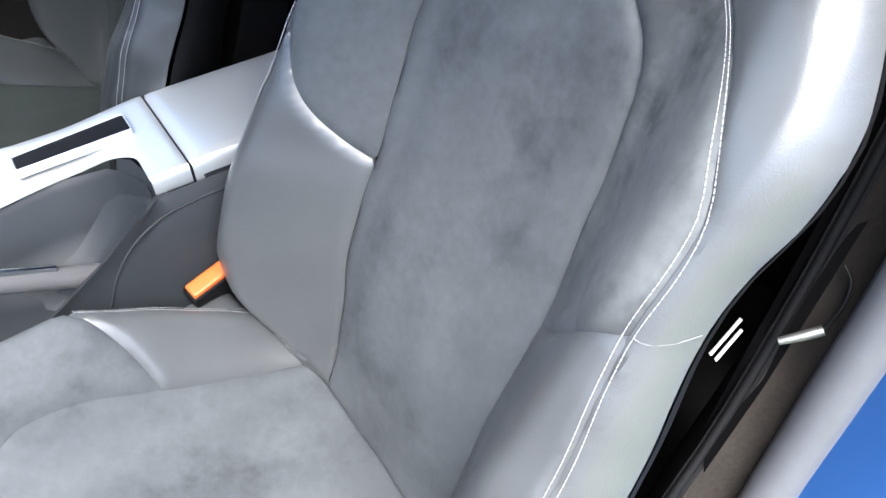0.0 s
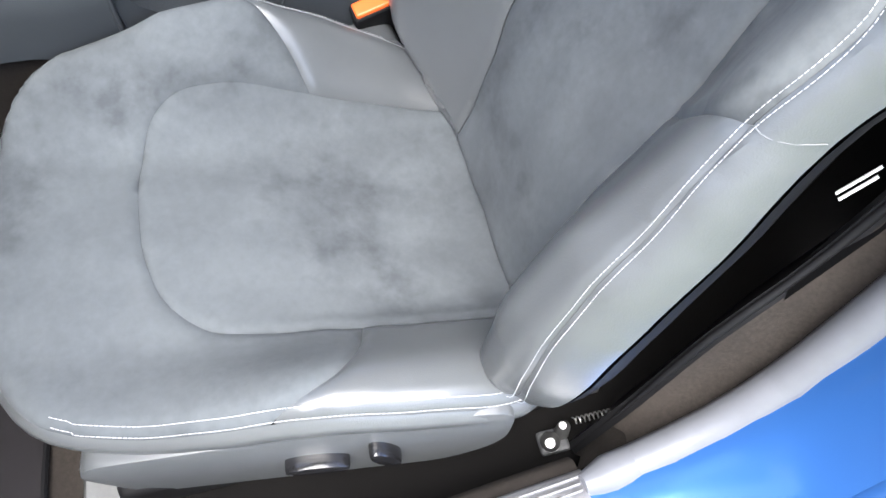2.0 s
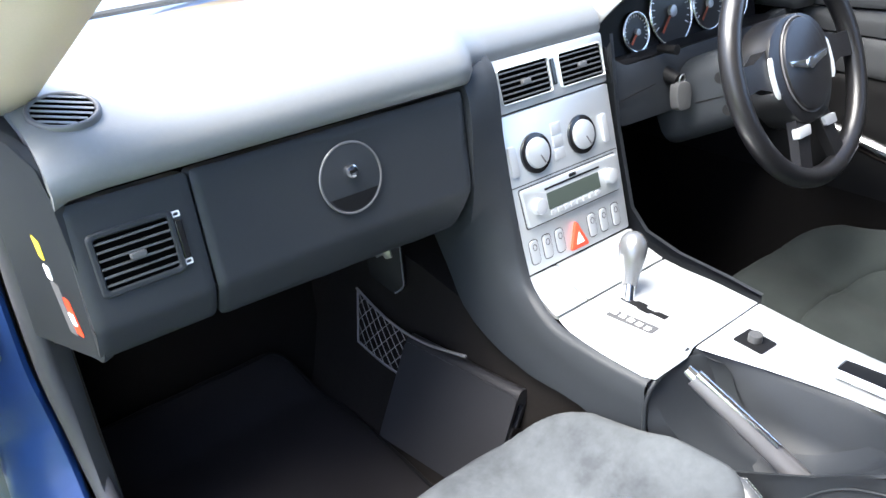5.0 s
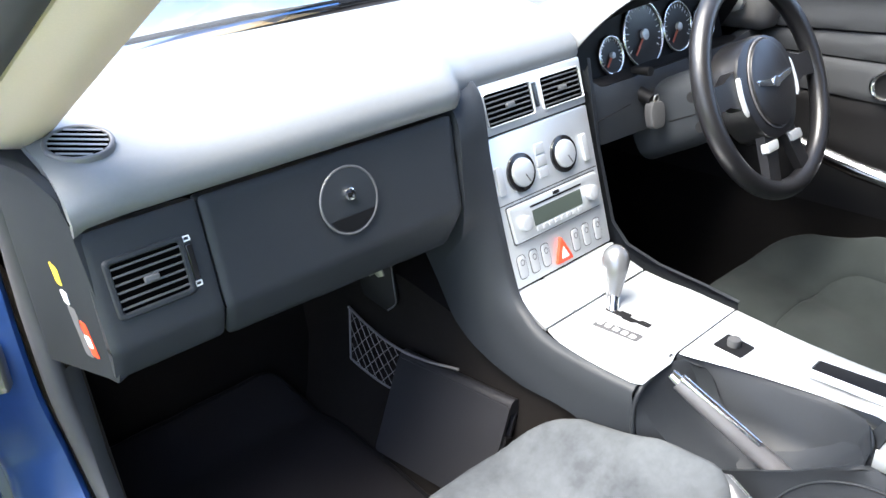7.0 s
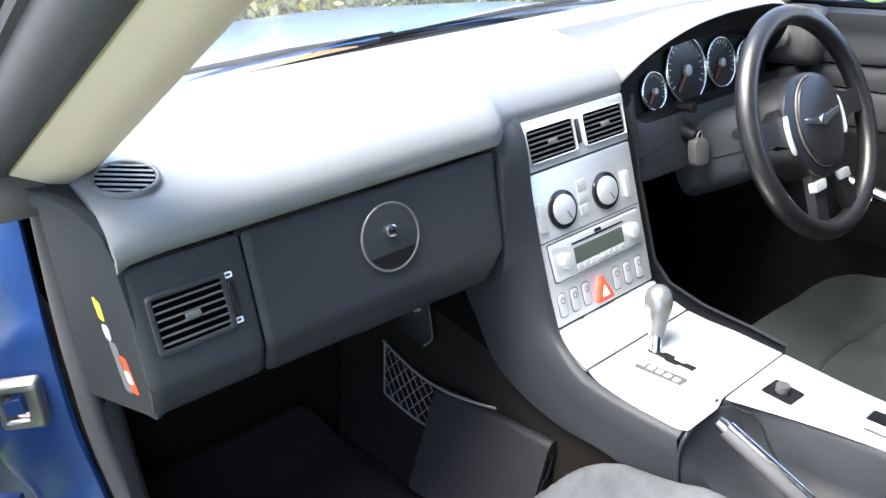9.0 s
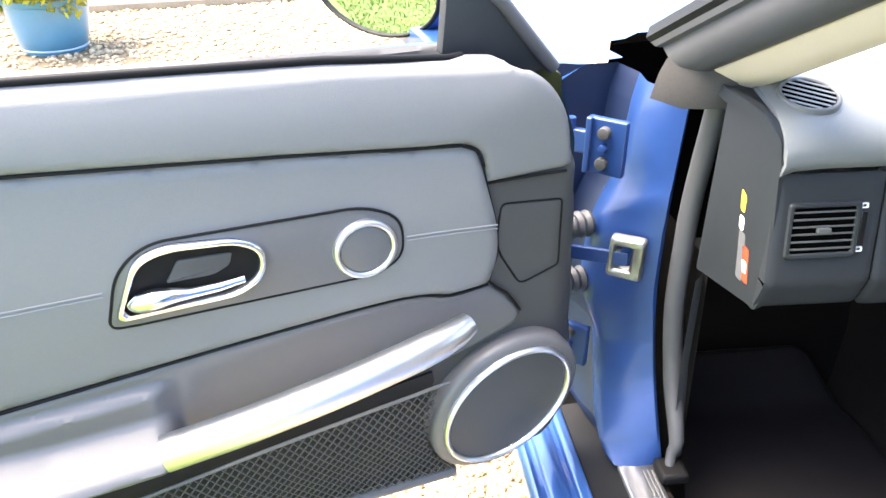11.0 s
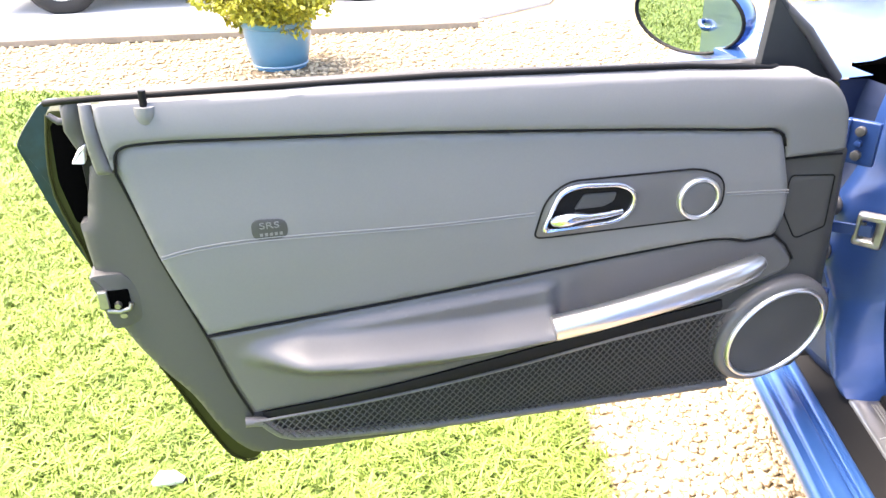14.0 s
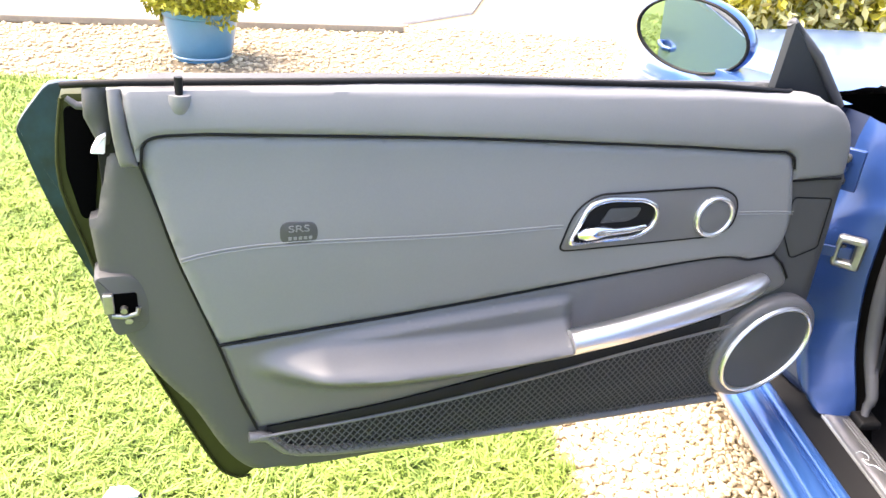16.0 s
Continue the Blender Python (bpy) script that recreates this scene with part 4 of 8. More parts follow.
part("gate_plate", slab(rounded([(-0.070, -0.262), (-0.052, -0.262), (-0.058, -0.192), (-0.076, -0.192)][::1], 0.003), DECK_Z - 0.003, DECK_Z + 0.0012, Matrix()), TRIM_DARK, console)
for i in range(5):
    part("gate_mark", box(-0.068, -0.060, -0.256 + 0.0135 * i, -0.248 + 0.0135 * i, DECK_Z + 0.001, DECK_Z + 0.0018), WHITE, console, "", False)
lever = thing("gear_selector", (0.010, -0.175, 0.522), "silver and grey automatic gear selector", "gear lever")
part("stem", tube([(-0.025, -0.190, 0.512), (-0.016, -0.184, 0.53), (-0.008, -0.178, 0.545)], [0.010, 0.008, 0.009], 16), CHROME, lever)
kn = []
for t, rx in ((0.0, 0.008), (0.010, 0.010), (0.028, 0.0135), (0.046, 0.0175), (0.060, 0.0190), (0.070, 0.0165), (0.077, 0.010), (0.080, 0.003)):
    kn.append([(-0.012 + 0.25 * t + rx * math.cos(a), -0.180 + 0.15 * t + rx * 1.1 * math.sin(a), 0.530 + t) for a in (2 * math.pi * j / 20 for j in range(20))])
KNOB = material("satin_grey_knob", (0.17, 0.175, 0.18), 0.25, metal=0.6)
part("knob", loft(kn, True, True), KNOB, lever, "silver grey rounded knob")
msw = thing("mirror_switch", (0.010, -0.361, DECK_Z), "black mirror adjuster switch set in the deck", "switch")
part("switch_well", slab(rounded([(-0.010, -0.382), (0.024, -0.384), (0.030, -0.342), (-0.006, -0.340)], 0.003), DECK_Z - 0.002, DECK_Z + 0.0015, Matrix()), BLACK, msw)
part("toggle", slab(ellipse(0.010, -0.361, 0.009, 0.009, 20), DECK_Z, DECK_Z + 0.012, Matrix(), 0.003), TRIM_DARK, msw)
tray = thing("console_tray", (0.028, -0.525, DECK_Z), "narrow black slot tray in the silver deck", "tray")
so = rounded([(0.010, -0.590), (0.048, -0.590), (0.036, -0.462), (0.006, -0.462)], 0.003)
si = rounded([(0.0125, -0.588), (0.0460, -0.588), (0.0345, -0.464), (0.0083, -0.464)], 0.003)
part("tray_rim", frame_ring(so, si, DECK_Z + 0.004, DECK_Z + 0.0150, Matrix(), 0.001), SILVER, tray)
part("tray_floor", slab(si, DECK_Z + 0.004, DECK_Z + 0.0135, Matrix()), BLACK, tray)


def console_side(k):
    """The charcoal side of the console, flaring down to the tunnel carpet."""
    rows = []
    top = [(-0.020, 0.838, 0.126), (-0.045, 0.70, 0.128), (-0.080, 0.580, 0.128), (-0.105, 0.545, 0.136), (-0.16, 0.521, 0.149), (-0.24, 0.514, 0.150), (-0.300, 0.509, 0.146)]
    for y, z, x in top:
        dn = 0.13 + 0.04 * float(ss(-0.05, -0.2, y))
        low = max(0.28, z - 0.30)
        fl = float(ss(-0.06, -0.26, y))
        rows.append([(k * (x - 0.012), y + 0.0, z + 0.002), (k * (x - 0.003), y + 0.001, z + 0.001), (k * (x + 0.003), y + 0.006, z - 0.006), (k * (x + 0.006 - 0.012 * fl), y + 0.03 * (1 - fl), z - 0.05),
                     (k * (x + 0.008 - 0.022 * fl), y + 0.09 * (1 - fl), z - 0.12), (k * (x + 0.008 - 0.030 * fl), y + 0.20 * (1 - fl), low)])
    return loft([list(r) for r in rows])


flank = [
    [(-0.114, 0.06, 0.862), (-0.123, 0.055, 0.861), (-0.130, 0.05, 0.858), (-0.152, 0.045, 0.850), (-0.1745, 0.04, 0.842), (-0.178, 0.08, 0.84), (-0.18, 0.17, 0.82)],
    [(-0.114, -0.014, 0.842), (-0.123, -0.016, 0.841), (-0.130, -0.018, 0.838), (-0.152, -0.026, 0.832), (-0.1745, face_q(0.826), 0.826), (-0.178, 0.03, 0.82), (-0.18, 0.15, 0.80)],
    [(-0.116, -0.038, 0.745), (-0.124, -0.040, 0.744), (-0.131, -0.041, 0.742), (-0.154, -0.044, 0.738), (-0.178, face_q(0.735), 0.735), (-0.183, 0.03, 0.73), (-0.186, 0.15, 0.70)],
    [(-0.116, -0.050, 0.690), (-0.125, -0.052, 0.689), (-0.132, -0.052, 0.687), (-0.156, -0.050, 0.680), (-0.180, face_q(0.675) + 0.012, 0.675), (-0.184, 0.02, 0.650), (-0.184, 0.06, 0.63)],
    [(-0.116, -0.067, 0.625), (-0.125, -0.069, 0.624), (-0.132, -0.068, 0.621), (-0.152, -0.052, 0.607), (-0.168, -0.020, 0.585), (-0.170, 0.010, 0.566), (-0.168, 0.030, 0.55)],
    [(-0.116, -0.080, 0.582), (-0.126, -0.082, 0.580), (-0.133, -0.079, 0.576), (-0.148, -0.066, 0.556), (-0.160, -0.038, 0.530), (-0.165, -0.015, 0.508), (-0.165, -0.002, 0.49)],
    [(-0.124, -0.105, 0.547), (-0.133, -0.106, 0.545), (-0.139, -0.104, 0.540), (-0.148, -0.096, 0.515), (-0.158, -0.080, 0.490), (-0.163, -0.066, 0.470), (-0.164, -0.056, 0.455)],
    [(-0.136, -0.160, 0.523), (-0.146, -0.160, 0.522), (-0.152, -0.159, 0.516), (-0.156, -0.156, 0.487), (-0.160, -0.150, 0.464), (-0.163, -0.142, 0.447), (-0.163, -0.135, 0.436)],
    [(-0.141, -0.240, 0.519), (-0.150, -0.240, 0.518), (-0.156, -0.240, 0.511), (-0.158, -0.239, 0.478), (-0.160, -0.238, 0.457), (-0.161, -0.237, 0.445), (-0.161, -0.235, 0.432)],
    [(-0.140, -0.3165, 0.519), (-0.149, -0.3165, 0.518), (-0.155, -0.3165, 0.511), (-0.154, -0.318, 0.478), (-0.152, -0.319, 0.452), (-0.148, -0.320, 0.43), (-0.142, -0.321, 0.36)]]
cols = [smooth_line(list(c), 0.012) for c in zip(*flank)]
n_row = min(len(c) for c in cols)
flank = [[c[int(round(i * (len(c) - 1) / (n_row - 1)))] for c in cols] for i in range(n_row)]
part("console_side", loft(flank), DASH, console, "smooth charcoal flank from dashboard to console")
part("console_side", console_side(1), DASH, console)
# handbrake pocket
pk_rows = []
for y, xi, zt in ((-0.315, -0.050, 0.519), (-0.34, -0.030, 0.518), (-0.40, -0.020, 0.517), (-0.50, -0.010, 0.518), (-0.545, -0.025, 0.524), (-0.572, -0.080, 0.527)):
    pk_rows.append([(xi, y, zt), (xi - 0.008, y, zt - 0.008), (xi - 0.014, y, 0.46), (xi - 0.03, y, 0.435), (-0.095, y, 0.420), (-0.112, y, 0.405), (-0.118, y + 0.005, 0.36), (-0.120, y + 0.005, 0.25)])
pk_cols = [smooth_line(list(c), 0.02) for c in zip(*pk_rows)]
n_pk = min(len(c) for c in pk_cols)
pk_rows = [[c[int(round(i * (len(c) - 1) / (n_pk - 1)))] for c in pk_cols] for i in range(n_pk)]
part("handbrake_pocket", loft(pk_rows), DASH, console)
front_wall = []
for y_, z_, xl, xr in ((-0.311, 0.5190, -0.146, -0.050), (-0.318, 0.512, -0.150, -0.046), (-0.328, 0.490, -0.150, -0.042), (-0.342, 0.465, -0.147, -0.044), (-0.362, 0.444, -0.142, -0.050), (-0.395, 0.430, -0.134, -0.060), (-0.44, 0.420, -0.124, -0.070)):
    front_wall.append([(xl, -0.318 - 0.2 * (-0.318 - y_), z_ - 0.02), (xl + 0.010, y_ + 0.006 - 0.2 * (-0.318 - y_), z_ - 0.003), (xl * 0.65 + xr * 0.35, y_, z_), (xl * 0.3 + xr * 0.7, y_ - 0.003, z_), (xr - 0.004, y_ - 0.014, min(0.5165, z_ + 0.002)), (xr + 0.002, y_ - 0.034, min(0.512, z_ + 0.010))])
part("pocket_front", loft(front_wall), DASH, console, "sloping front wall of the handbrake pocket")
part("deck_lip", loft([[(-0.0800, y_, 0.5335), (-0.0828, y_, 0.531), (-0.0836, y_, 0.524), (-0.0842, y_, 0.512), (-0.082, y_, 0.509)] for y_ in (-0.577, -0.6195)]), SILVER, console, "silver lip along the deck")
part("lid_lip", loft([[(-0.0800, y_, 0.535), (-0.0835, y_, 0.531), (-0.0844, y_, 0.524), (-0.0850, y_, 0.510), (-0.083, y_, 0.507)] for y_ in (-0.6225, -0.945)]), SILVER, console, "silver edge of the armrest lid")
ridge = [(-0.083, -0.576, 0.512), (-0.093, -0.565, 0.510), (-0.101, -0.547, 0.502), (-0.107, -0.505, 0.473), (-0.112, -0.456, 0.446), (-0.117, -0.40, 0.415), (-0.120, -0.36, 0.36), (-0.121, -0.36, 0.25)]


def flank_x(z):
    """Side of the console behind the handbrake."""
    return float(np.interp(z, [0.25, 0.33, 0.40, 0.488, 0.511], [-0.121, -0.119, -0.114, -0.100, -0.0855]))


side_rows = []
for (x_, y_, z_), ze in zip(ridge, (0.511, 0.502, 0.488, 0.455, 0.42, 0.38, 0.32, 0.25)):
    row = [(x_ + 0.006, y_ + 0.004, z_ - 0.004), (x_, y_, z_), (x_ + 0.001, y_ - 0.006, z_ - 0.001)]
    for s_ in (0.06, 0.16, 0.35, 0.65, 1.0):
        zz = z_ + (ze - z_) * s_
        row.append((flank_x(zz) - 0.002 * (1 - s_), y_ + (-0.80 - y_) * s_, zz))
    side_rows.append(row)
part("rear_side", loft(side_rows), DASH, console, "charcoal flank with a ridge running to the handbrake")
part("pocket_rear", loft([[(-0.012, -0.560, 0.5225), (-0.030, -0.572, 0.5265), (-0.060, -0.577, 0.5285), (-0.082, -0.5765, 0.526), (-0.084, -0.576, 0.512)],
                          [(-0.020, -0.552, 0.505), (-0.042, -0.562, 0.508), (-0.066, -0.566, 0.508), (-0.080, -0.566, 0.508), (-0.092, -0.565, 0.509)],
                          [(-0.035, -0.520, 0.478), (-0.058, -0.527, 0.470), (-0.076, -0.530, 0.468), (-0.092, -0.538, 0.482), (-0.100, -0.547, 0.501)],
                          [(-0.050, -0.485, 0.455), (-0.068, -0.490, 0.440), (-0.082, -0.493, 0.438), (-0.098, -0.498, 0.452), (-0.106, -0.505, 0.472)],
                          [(-0.060, -0.445, 0.438), (-0.080, -0.447, 0.422), (-0.090, -0.449, 0.420), (-0.104, -0.452, 0.430), (-0.111, -0.456, 0.445)]]), DASH, console, "sloping rear wall of the handbrake pocket")
part("pocket_slot", tube([(-0.085, -0.540, 0.4795), (-0.0885, -0.515, 0.4590), (-0.092, -0.482, 0.4385)], [0.002, 0.0035, 0.0035], 8), BLACK, console, "dark slot beside the handbrake")
part("flank_crease", tube([(flank_x(z_) - 0.0020, y_, z_) for y_, z_ in smooth_line([(-0.70, 0.496), (-0.627, 0.497), (-0.571, 0.492), (-0.536, 0.476), (-0.508, 0.448), (-0.49, 0.415)], 0.01)], 0.0016, 8), DASH, console, "moulded crease on the console flank")
hb = thing("handbrake", (-0.085, -0.46, 0.43), "grey handbrake lever with a chrome button", "handbrake")
part("grip", tube([(-0.106, -0.352, 0.522), (-0.100, -0.39, 0.500), (-0.090, -0.44, 0.468), (-0.082, -0.475, 0.445), (-0.080, -0.495, 0.433)], [0.011, 0.0125, 0.0125, 0.013, 0.0135], 14), TRIM, hb, "grey plastic handbrake grip")
part("grip_inlay", tube([(-0.108, -0.356, 0.531), (-0.100, -0.395, 0.508), (-0.086, -0.455, 0.470)], 0.006, 10), CHROME, hb, "satin silver inlay")
part("button", tube([(-0.1075, -0.353, 0.524), (-0.110, -0.342, 0.531)], [0.0085, 0.007], 14), CHROME, hb, "chrome release button")
bk = thing("seat_belt_buckle", (-0.13, -0.61, 0.30), "black seat belt buckle with orange button", "buckle")
BK = Matrix.Translation((-0.127, -0.597, 0.400)) @ Euler((radians(-12), radians(-18), radians(12))).to_matrix().to_4x4()
part("buckle_body", box(-0.012, 0.012, -0.031, 0.031, -0.085, 0.012, 0.005, BK), BLACK, bk)
part("button", box(-0.0095, 0.0095, -0.027, 0.027, 0.004, 0.0175, 0.003, BK), ORANGE, bk, "orange release button")

# ---- footwell, floor and small things ----
for k in (1, -1):
    solo("wall_side", box(0.705 * k, 0.712 * k, -1.3, 0.47, 0.20, 0.80 if k > 0 else 0.30), BLACK, "black inner side of the cabin", "wall", kind="structure", smooth=False)
solo("floor_side_carpet", loft([[(0.60, y, 0.226), (0.64, y, 0.32), (0.70, y, 0.40), (0.70, y, 0.45)] for y in (-1.3, 0.46)]), CARPET, "carpet along the driver's sill, shade in its colour", "carpet", kind="structure")
solo("floor", box(-0.70, 0.70, -0.22, 0.36, 0.205, 0.225, 0.0), CARPET_LIT, "faded brown carpeted car floor, daylight in its colour", "floor", kind="structure")
solo("floor_rear", box(-0.70, 0.70, -1.3, -0.22, 0.205, 0.225, 0.0), CARPET, "carpeted car floor under the seats, shade in its colour", "floor", kind="structure")
toe = solo("floor_toe_board", loft([[(-0.70, 0.30, 0.224), (-0.70, 0.40, 0.30), (-0.70, 0.47, 0.42), (-0.70, 0.47, 0.86)], [(0.70, 0.30, 0.224), (0.70, 0.40, 0.30), (0.70, 0.47, 0.42), (0.70, 0.47, 0.86)]]), CARPET, "carpeted toe board of the footwell, shade in its colour", "floor", kind="structure")
rows = []
for y in (-1.2, -0.5, -0.3, -0.1, 0.1, 0.3, 0.46):
    k = float(ss(-0.3, 0.3, y))
    rows.append([(-0.252 - 0.03 * k, y, 0.224), (-0.222 - 0.03 * k, y, 0.245), (-0.172 - 0.02 * k, y, 0.30), (-0.152 - 0.022 * k, y, 0.37), (-0.147 - 0.02 * k, y, 0.440 + 0.1 * k), (0.162, y, 0.455 + 0.1 * k), (0.172, y, 0.37), (0.190 + 0.02 * k, y, 0.30), (0.225 + 0.02 * k, y, 0.245), (0.255 + 0.03 * k, y, 0.224)])
rows = [[(x, y, min(z, 0.30 if y < -0.31 else z)) if abs(x) < 0.3 else (x, y, z) for x, y, z in r] for r in rows]
solo("floor_tunnel", loft(rows), CARPET_BROWN, "faded brown carpet over the transmission tunnel, shade in its colour", "carpet", kind="structure")
mat_poly = rounded([(-0.640, -0.155), (-0.28, -0.165), (-0.265, 0.20), (-0.30, 0.36), (-0.655, 0.36), (-0.668, 0.15)], [0.045, 0.03, 0.03, 0.03, 0.03, 0.03])
mat_ob = thing("floor_mat", (-0.46, 0.1, 0.226), "black carpet floor mat with a grey fixing button", "floor mat")


def mat_surf(x, y):
    return np.stack([x, y, 0.236 + 0.9 * np.clip(y - 0.26, 0, 1) ** 1.2 + 0.0012 * np.sin(60 * x) * np.sin(50 * y)], 1)


part("mat_surface", sheet(mat_poly, mat_surf, 0.012, 0.006, 0.004, 0.006), CARPET_MAT, mat_ob)
part("mat_edge", tube(on_surface(dense(mat_poly, 0.012), mat_surf, -0.003), 0.0035, 6, True), BLACK, mat_ob)
part("fixing_button", slab(ellipse(-0.602, -0.112, 0.0165, 0.0165, 32), 0.236, 0.243, Matrix(), 0.0025), TRIM, mat_ob, "grey round fixing button")
# leather document case leaning on the tunnel
case = thing("document_case", (-0.29, 0.0, 0.245), "black leather document case leaning on the tunnel", "document case")
ca, cb, cc = Vector((-0.194, 0.105, 0.387)), Vector((-0.171, -0.125, 0.393)), Vector((-0.269, 0.095, 0.243))
ux, uy = (cb - ca).normalized(), None
n_case = ux.cross(cc - ca).normalized()
uy = n_case.cross(ux)
CASE = Matrix(((ux.x, uy.x, n_case.x, ca.x), (ux.y, uy.y, n_case.y, ca.y), (ux.z, uy.z, n_case.z, ca.z), (0, 0, 0, 1)))
LEATHER_BLACK = material("black_leather", (0.019, 0.019, 0.021), 0.36, grain=0.2, stain=0.2, bump=0.5, bump_scale=500)
cw, ch = (cb - ca).length, (cc - ca).dot(uy)
sg = 1 if ch > 0 else -1
ch = abs(ch)
CASE = CASE @ Matrix.Diagonal((1, sg, sg, 1))
for z0, z1, nm in ((0.013, 0.021, "front_cover"), (-0.006, 0.002, "back_cover")):
    part(nm, slab(rounded([(0, 0), (cw, 0), (cw, ch), (0, ch)], 0.008), z0, z1, CASE, 0.003), LEATHER_BLACK, case)
part("pages", slab(rounded([(0.005, 0.004), (cw - 0.006, 0.004), (cw - 0.006, ch - 0.004), (0.005, ch - 0.004)], 0.002), 0.002, 0.013, CASE), BLACK, case)
part("fold", tube([CASE @ Vector((t * cw, -0.001, 0.0075)) for t in (0, 0.25, 0.5, 0.75, 1)], 0.0125, 12), LEATHER_BLACK, case)
for d in (ch * 0.15, ch * 0.165):
    part("stitch_line", tube([CASE @ Vector((0.004, ch - d, 0.0212)), CASE @ Vector((cw - 0.004, ch - d, 0.0212))], 0.0007, 5), TRIM, case)
part("clasp", slab(rounded([(cw - 0.004, ch * 0.28), (cw + 0.004, ch * 0.28), (cw + 0.004, ch * 0.62), (cw - 0.004, ch * 0.62)], 0.002), 0.0, 0.018, CASE, 0.002), GLOSS_BLACK, case)
for i in range(4):
    part("embossed_mark", box(cw * 0.66 + 0.008 * i, cw * 0.66 + 0.006 + 0.008 * i, ch * 0.80 - 0.003 * (i % 2), ch * 0.80 + 0.010, 0.0208, 0.0214, 0.0, CASE), TRIM, case, "", False)
# map net on the tunnel side
net = thing("storage_net", (-0.19, 0.18, 0.36), "grey elastic storage net on the tunnel side", "net")


def net_pt(a, b):
    y = 0.262 - 0.285 * a
    top = 0.412 + 0.004 * a - 0.02 * math.sin(math.pi * a)
    z = top - b * (0.105 - 0.04 * a)
    return Vector((-0.178 - 0.10 * (0.44 - z) - 0.006 * math.sin(math.pi * a), y, z))


bmn = bmesh.new()
tube([net_pt(a / 20, 0) + Vector((-0.002, 0, 0.002)) for a in range(21)], 0.0024, 8, bm=bmn)
part("elastic_edge", bmn, NET_GREY, net)
bmn = bmesh.new()
tube([net_pt(0, b / 6) for b in range(7)], 0.0020, 6, bm=bmn)
tube([net_pt(a / 20, 1) for a in range(11)], 0.0020, 6, bm=bmn)
part("net_border", bmn, NET_GREY, net)
bmn = bmesh.new()
for i in range(-4, 9):
    for sgn in (1, -1):
        line = []
        for k in range(13):
            b = k / 12
            a = i / 11 + sgn * b * 0.30
            if 0 <= a <= 0.52:
                line.append(net_pt(a, b))
        if len(line) > 2:
            tube(line, 0.0008, 5, bm=bmn)
part("net_mesh", bmn, NET_GREY, net)
heater = thing("heater_outlet", (-0.19, 0.15, 0.47), "dark footwell heater outlet with a grey edge", "outlet")
h_z = Vector((-0.86, -0.48, 0.16)).normalized()
h_x = Vector((0, 0, 1)).cross(h_z).normalized()
h_y = h_z.cross(h_x)
HO = Matrix(((h_x.x, h_y.x, h_z.x, -0.192), (h_x.y, h_y.y, h_z.y, 0.150), (h_x.z, h_y.z, h_z.z, 0.505), (0, 0, 0, 1)))
plate_o = rounded([(-0.045, 0.045), (0.020, 0.050), (0.030, -0.030), (0.012, -0.045), (-0.030, -0.020)], 0.008)
part("outlet_plate", slab(plate_o, -0.012, 0.0, HO, 0.003), BLACK, heater)
part("outlet_edge", tube([HO @ Vector((q[0], q[1], 0.0)) for q in plate_o[5:24]], 0.0014, 6), TRIM, heater, "grey edge")
part("outlet_lever", slab([(-0.034, 0.022), (-0.020, 0.040), (0.004, 0.038), (0.010, 0.018), (0.000, 0.014), (-0.006, 0.020), (-0.016, 0.014), (-0.022, 0.021)], 0.0, 0.004, HO, 0.001), STEEL, heater, "bare metal bracket")

# ---- steering wheel, column and instruments ----
WH = Matrix.Translation((0.372, -0.170, 0.765)) @ Matrix(((1, 0, 0, 0), (0, 0.403, -0.915, 0), (0, 0.915, 0.403, 0), (0, 0, 0, 1)))
wheel = thing("steering_wheel", (0.362, -0.170, 0.755), "black leather steering wheel with a winged chrome badge", "steering wheel")
WHEEL_BLACK = material("worn_black_leather", (0.012, 0.012, 0.013), 0.30, grain=0.15, stain=0.2, stain_scale=20, bump=0.4, bump_scale=700)
part("rim", tube([WH @ Vector((0.173 * math.cos(a), 0.173 * math.sin(a), 0.012)) for a in (2 * math.pi * k / 72 for k in range(72))], 0.0160, 16, True), WHEEL_BLACK, wheel)
part("hub", slab(smooth_line([(-0.085, 0.035), (-0.05, 0.07), (0, 0.08), (0.05, 0.07), (0.085, 0.035), (0.08, -0.03), (0.045, -0.08), (0, -0.09), (-0.045, -0.08), (-0.08, -0.03)], 0.02, True), -0.03, 0.022, WH, 0.012), WHEEL_BLACK, wheel)
part("airbag_cover", slab(ellipse(0, 0, 0.062, 0.072, 40), 0.0, 0.030, WH, 0.008), WHEEL_BLACK, wheel, "black oval airbag cover")
part("cover_rim", tube([WH @ Vector((*p, 0.0235)) for p in ellipse(0, 0, 0.063, 0.073, 48)], 0.0014, 6, True), TRIM, wheel)
bd = bmesh.new()
for k in (1, -1):
    slab([(k * 0.010, -0.006), (k * 0.050, 0.003), (k * 0.054, 0.012), (k * 0.008, 0.006)][::k], 0.029, 0.033, WH, 0.001, bd)
slab(ellipse(0, 0, 0.012, 0.009, 24), 0.029, 0.034, WH, 0.001, bd)
part("badge", bd, CHROME, wheel, "chrome wing-shaped badge")
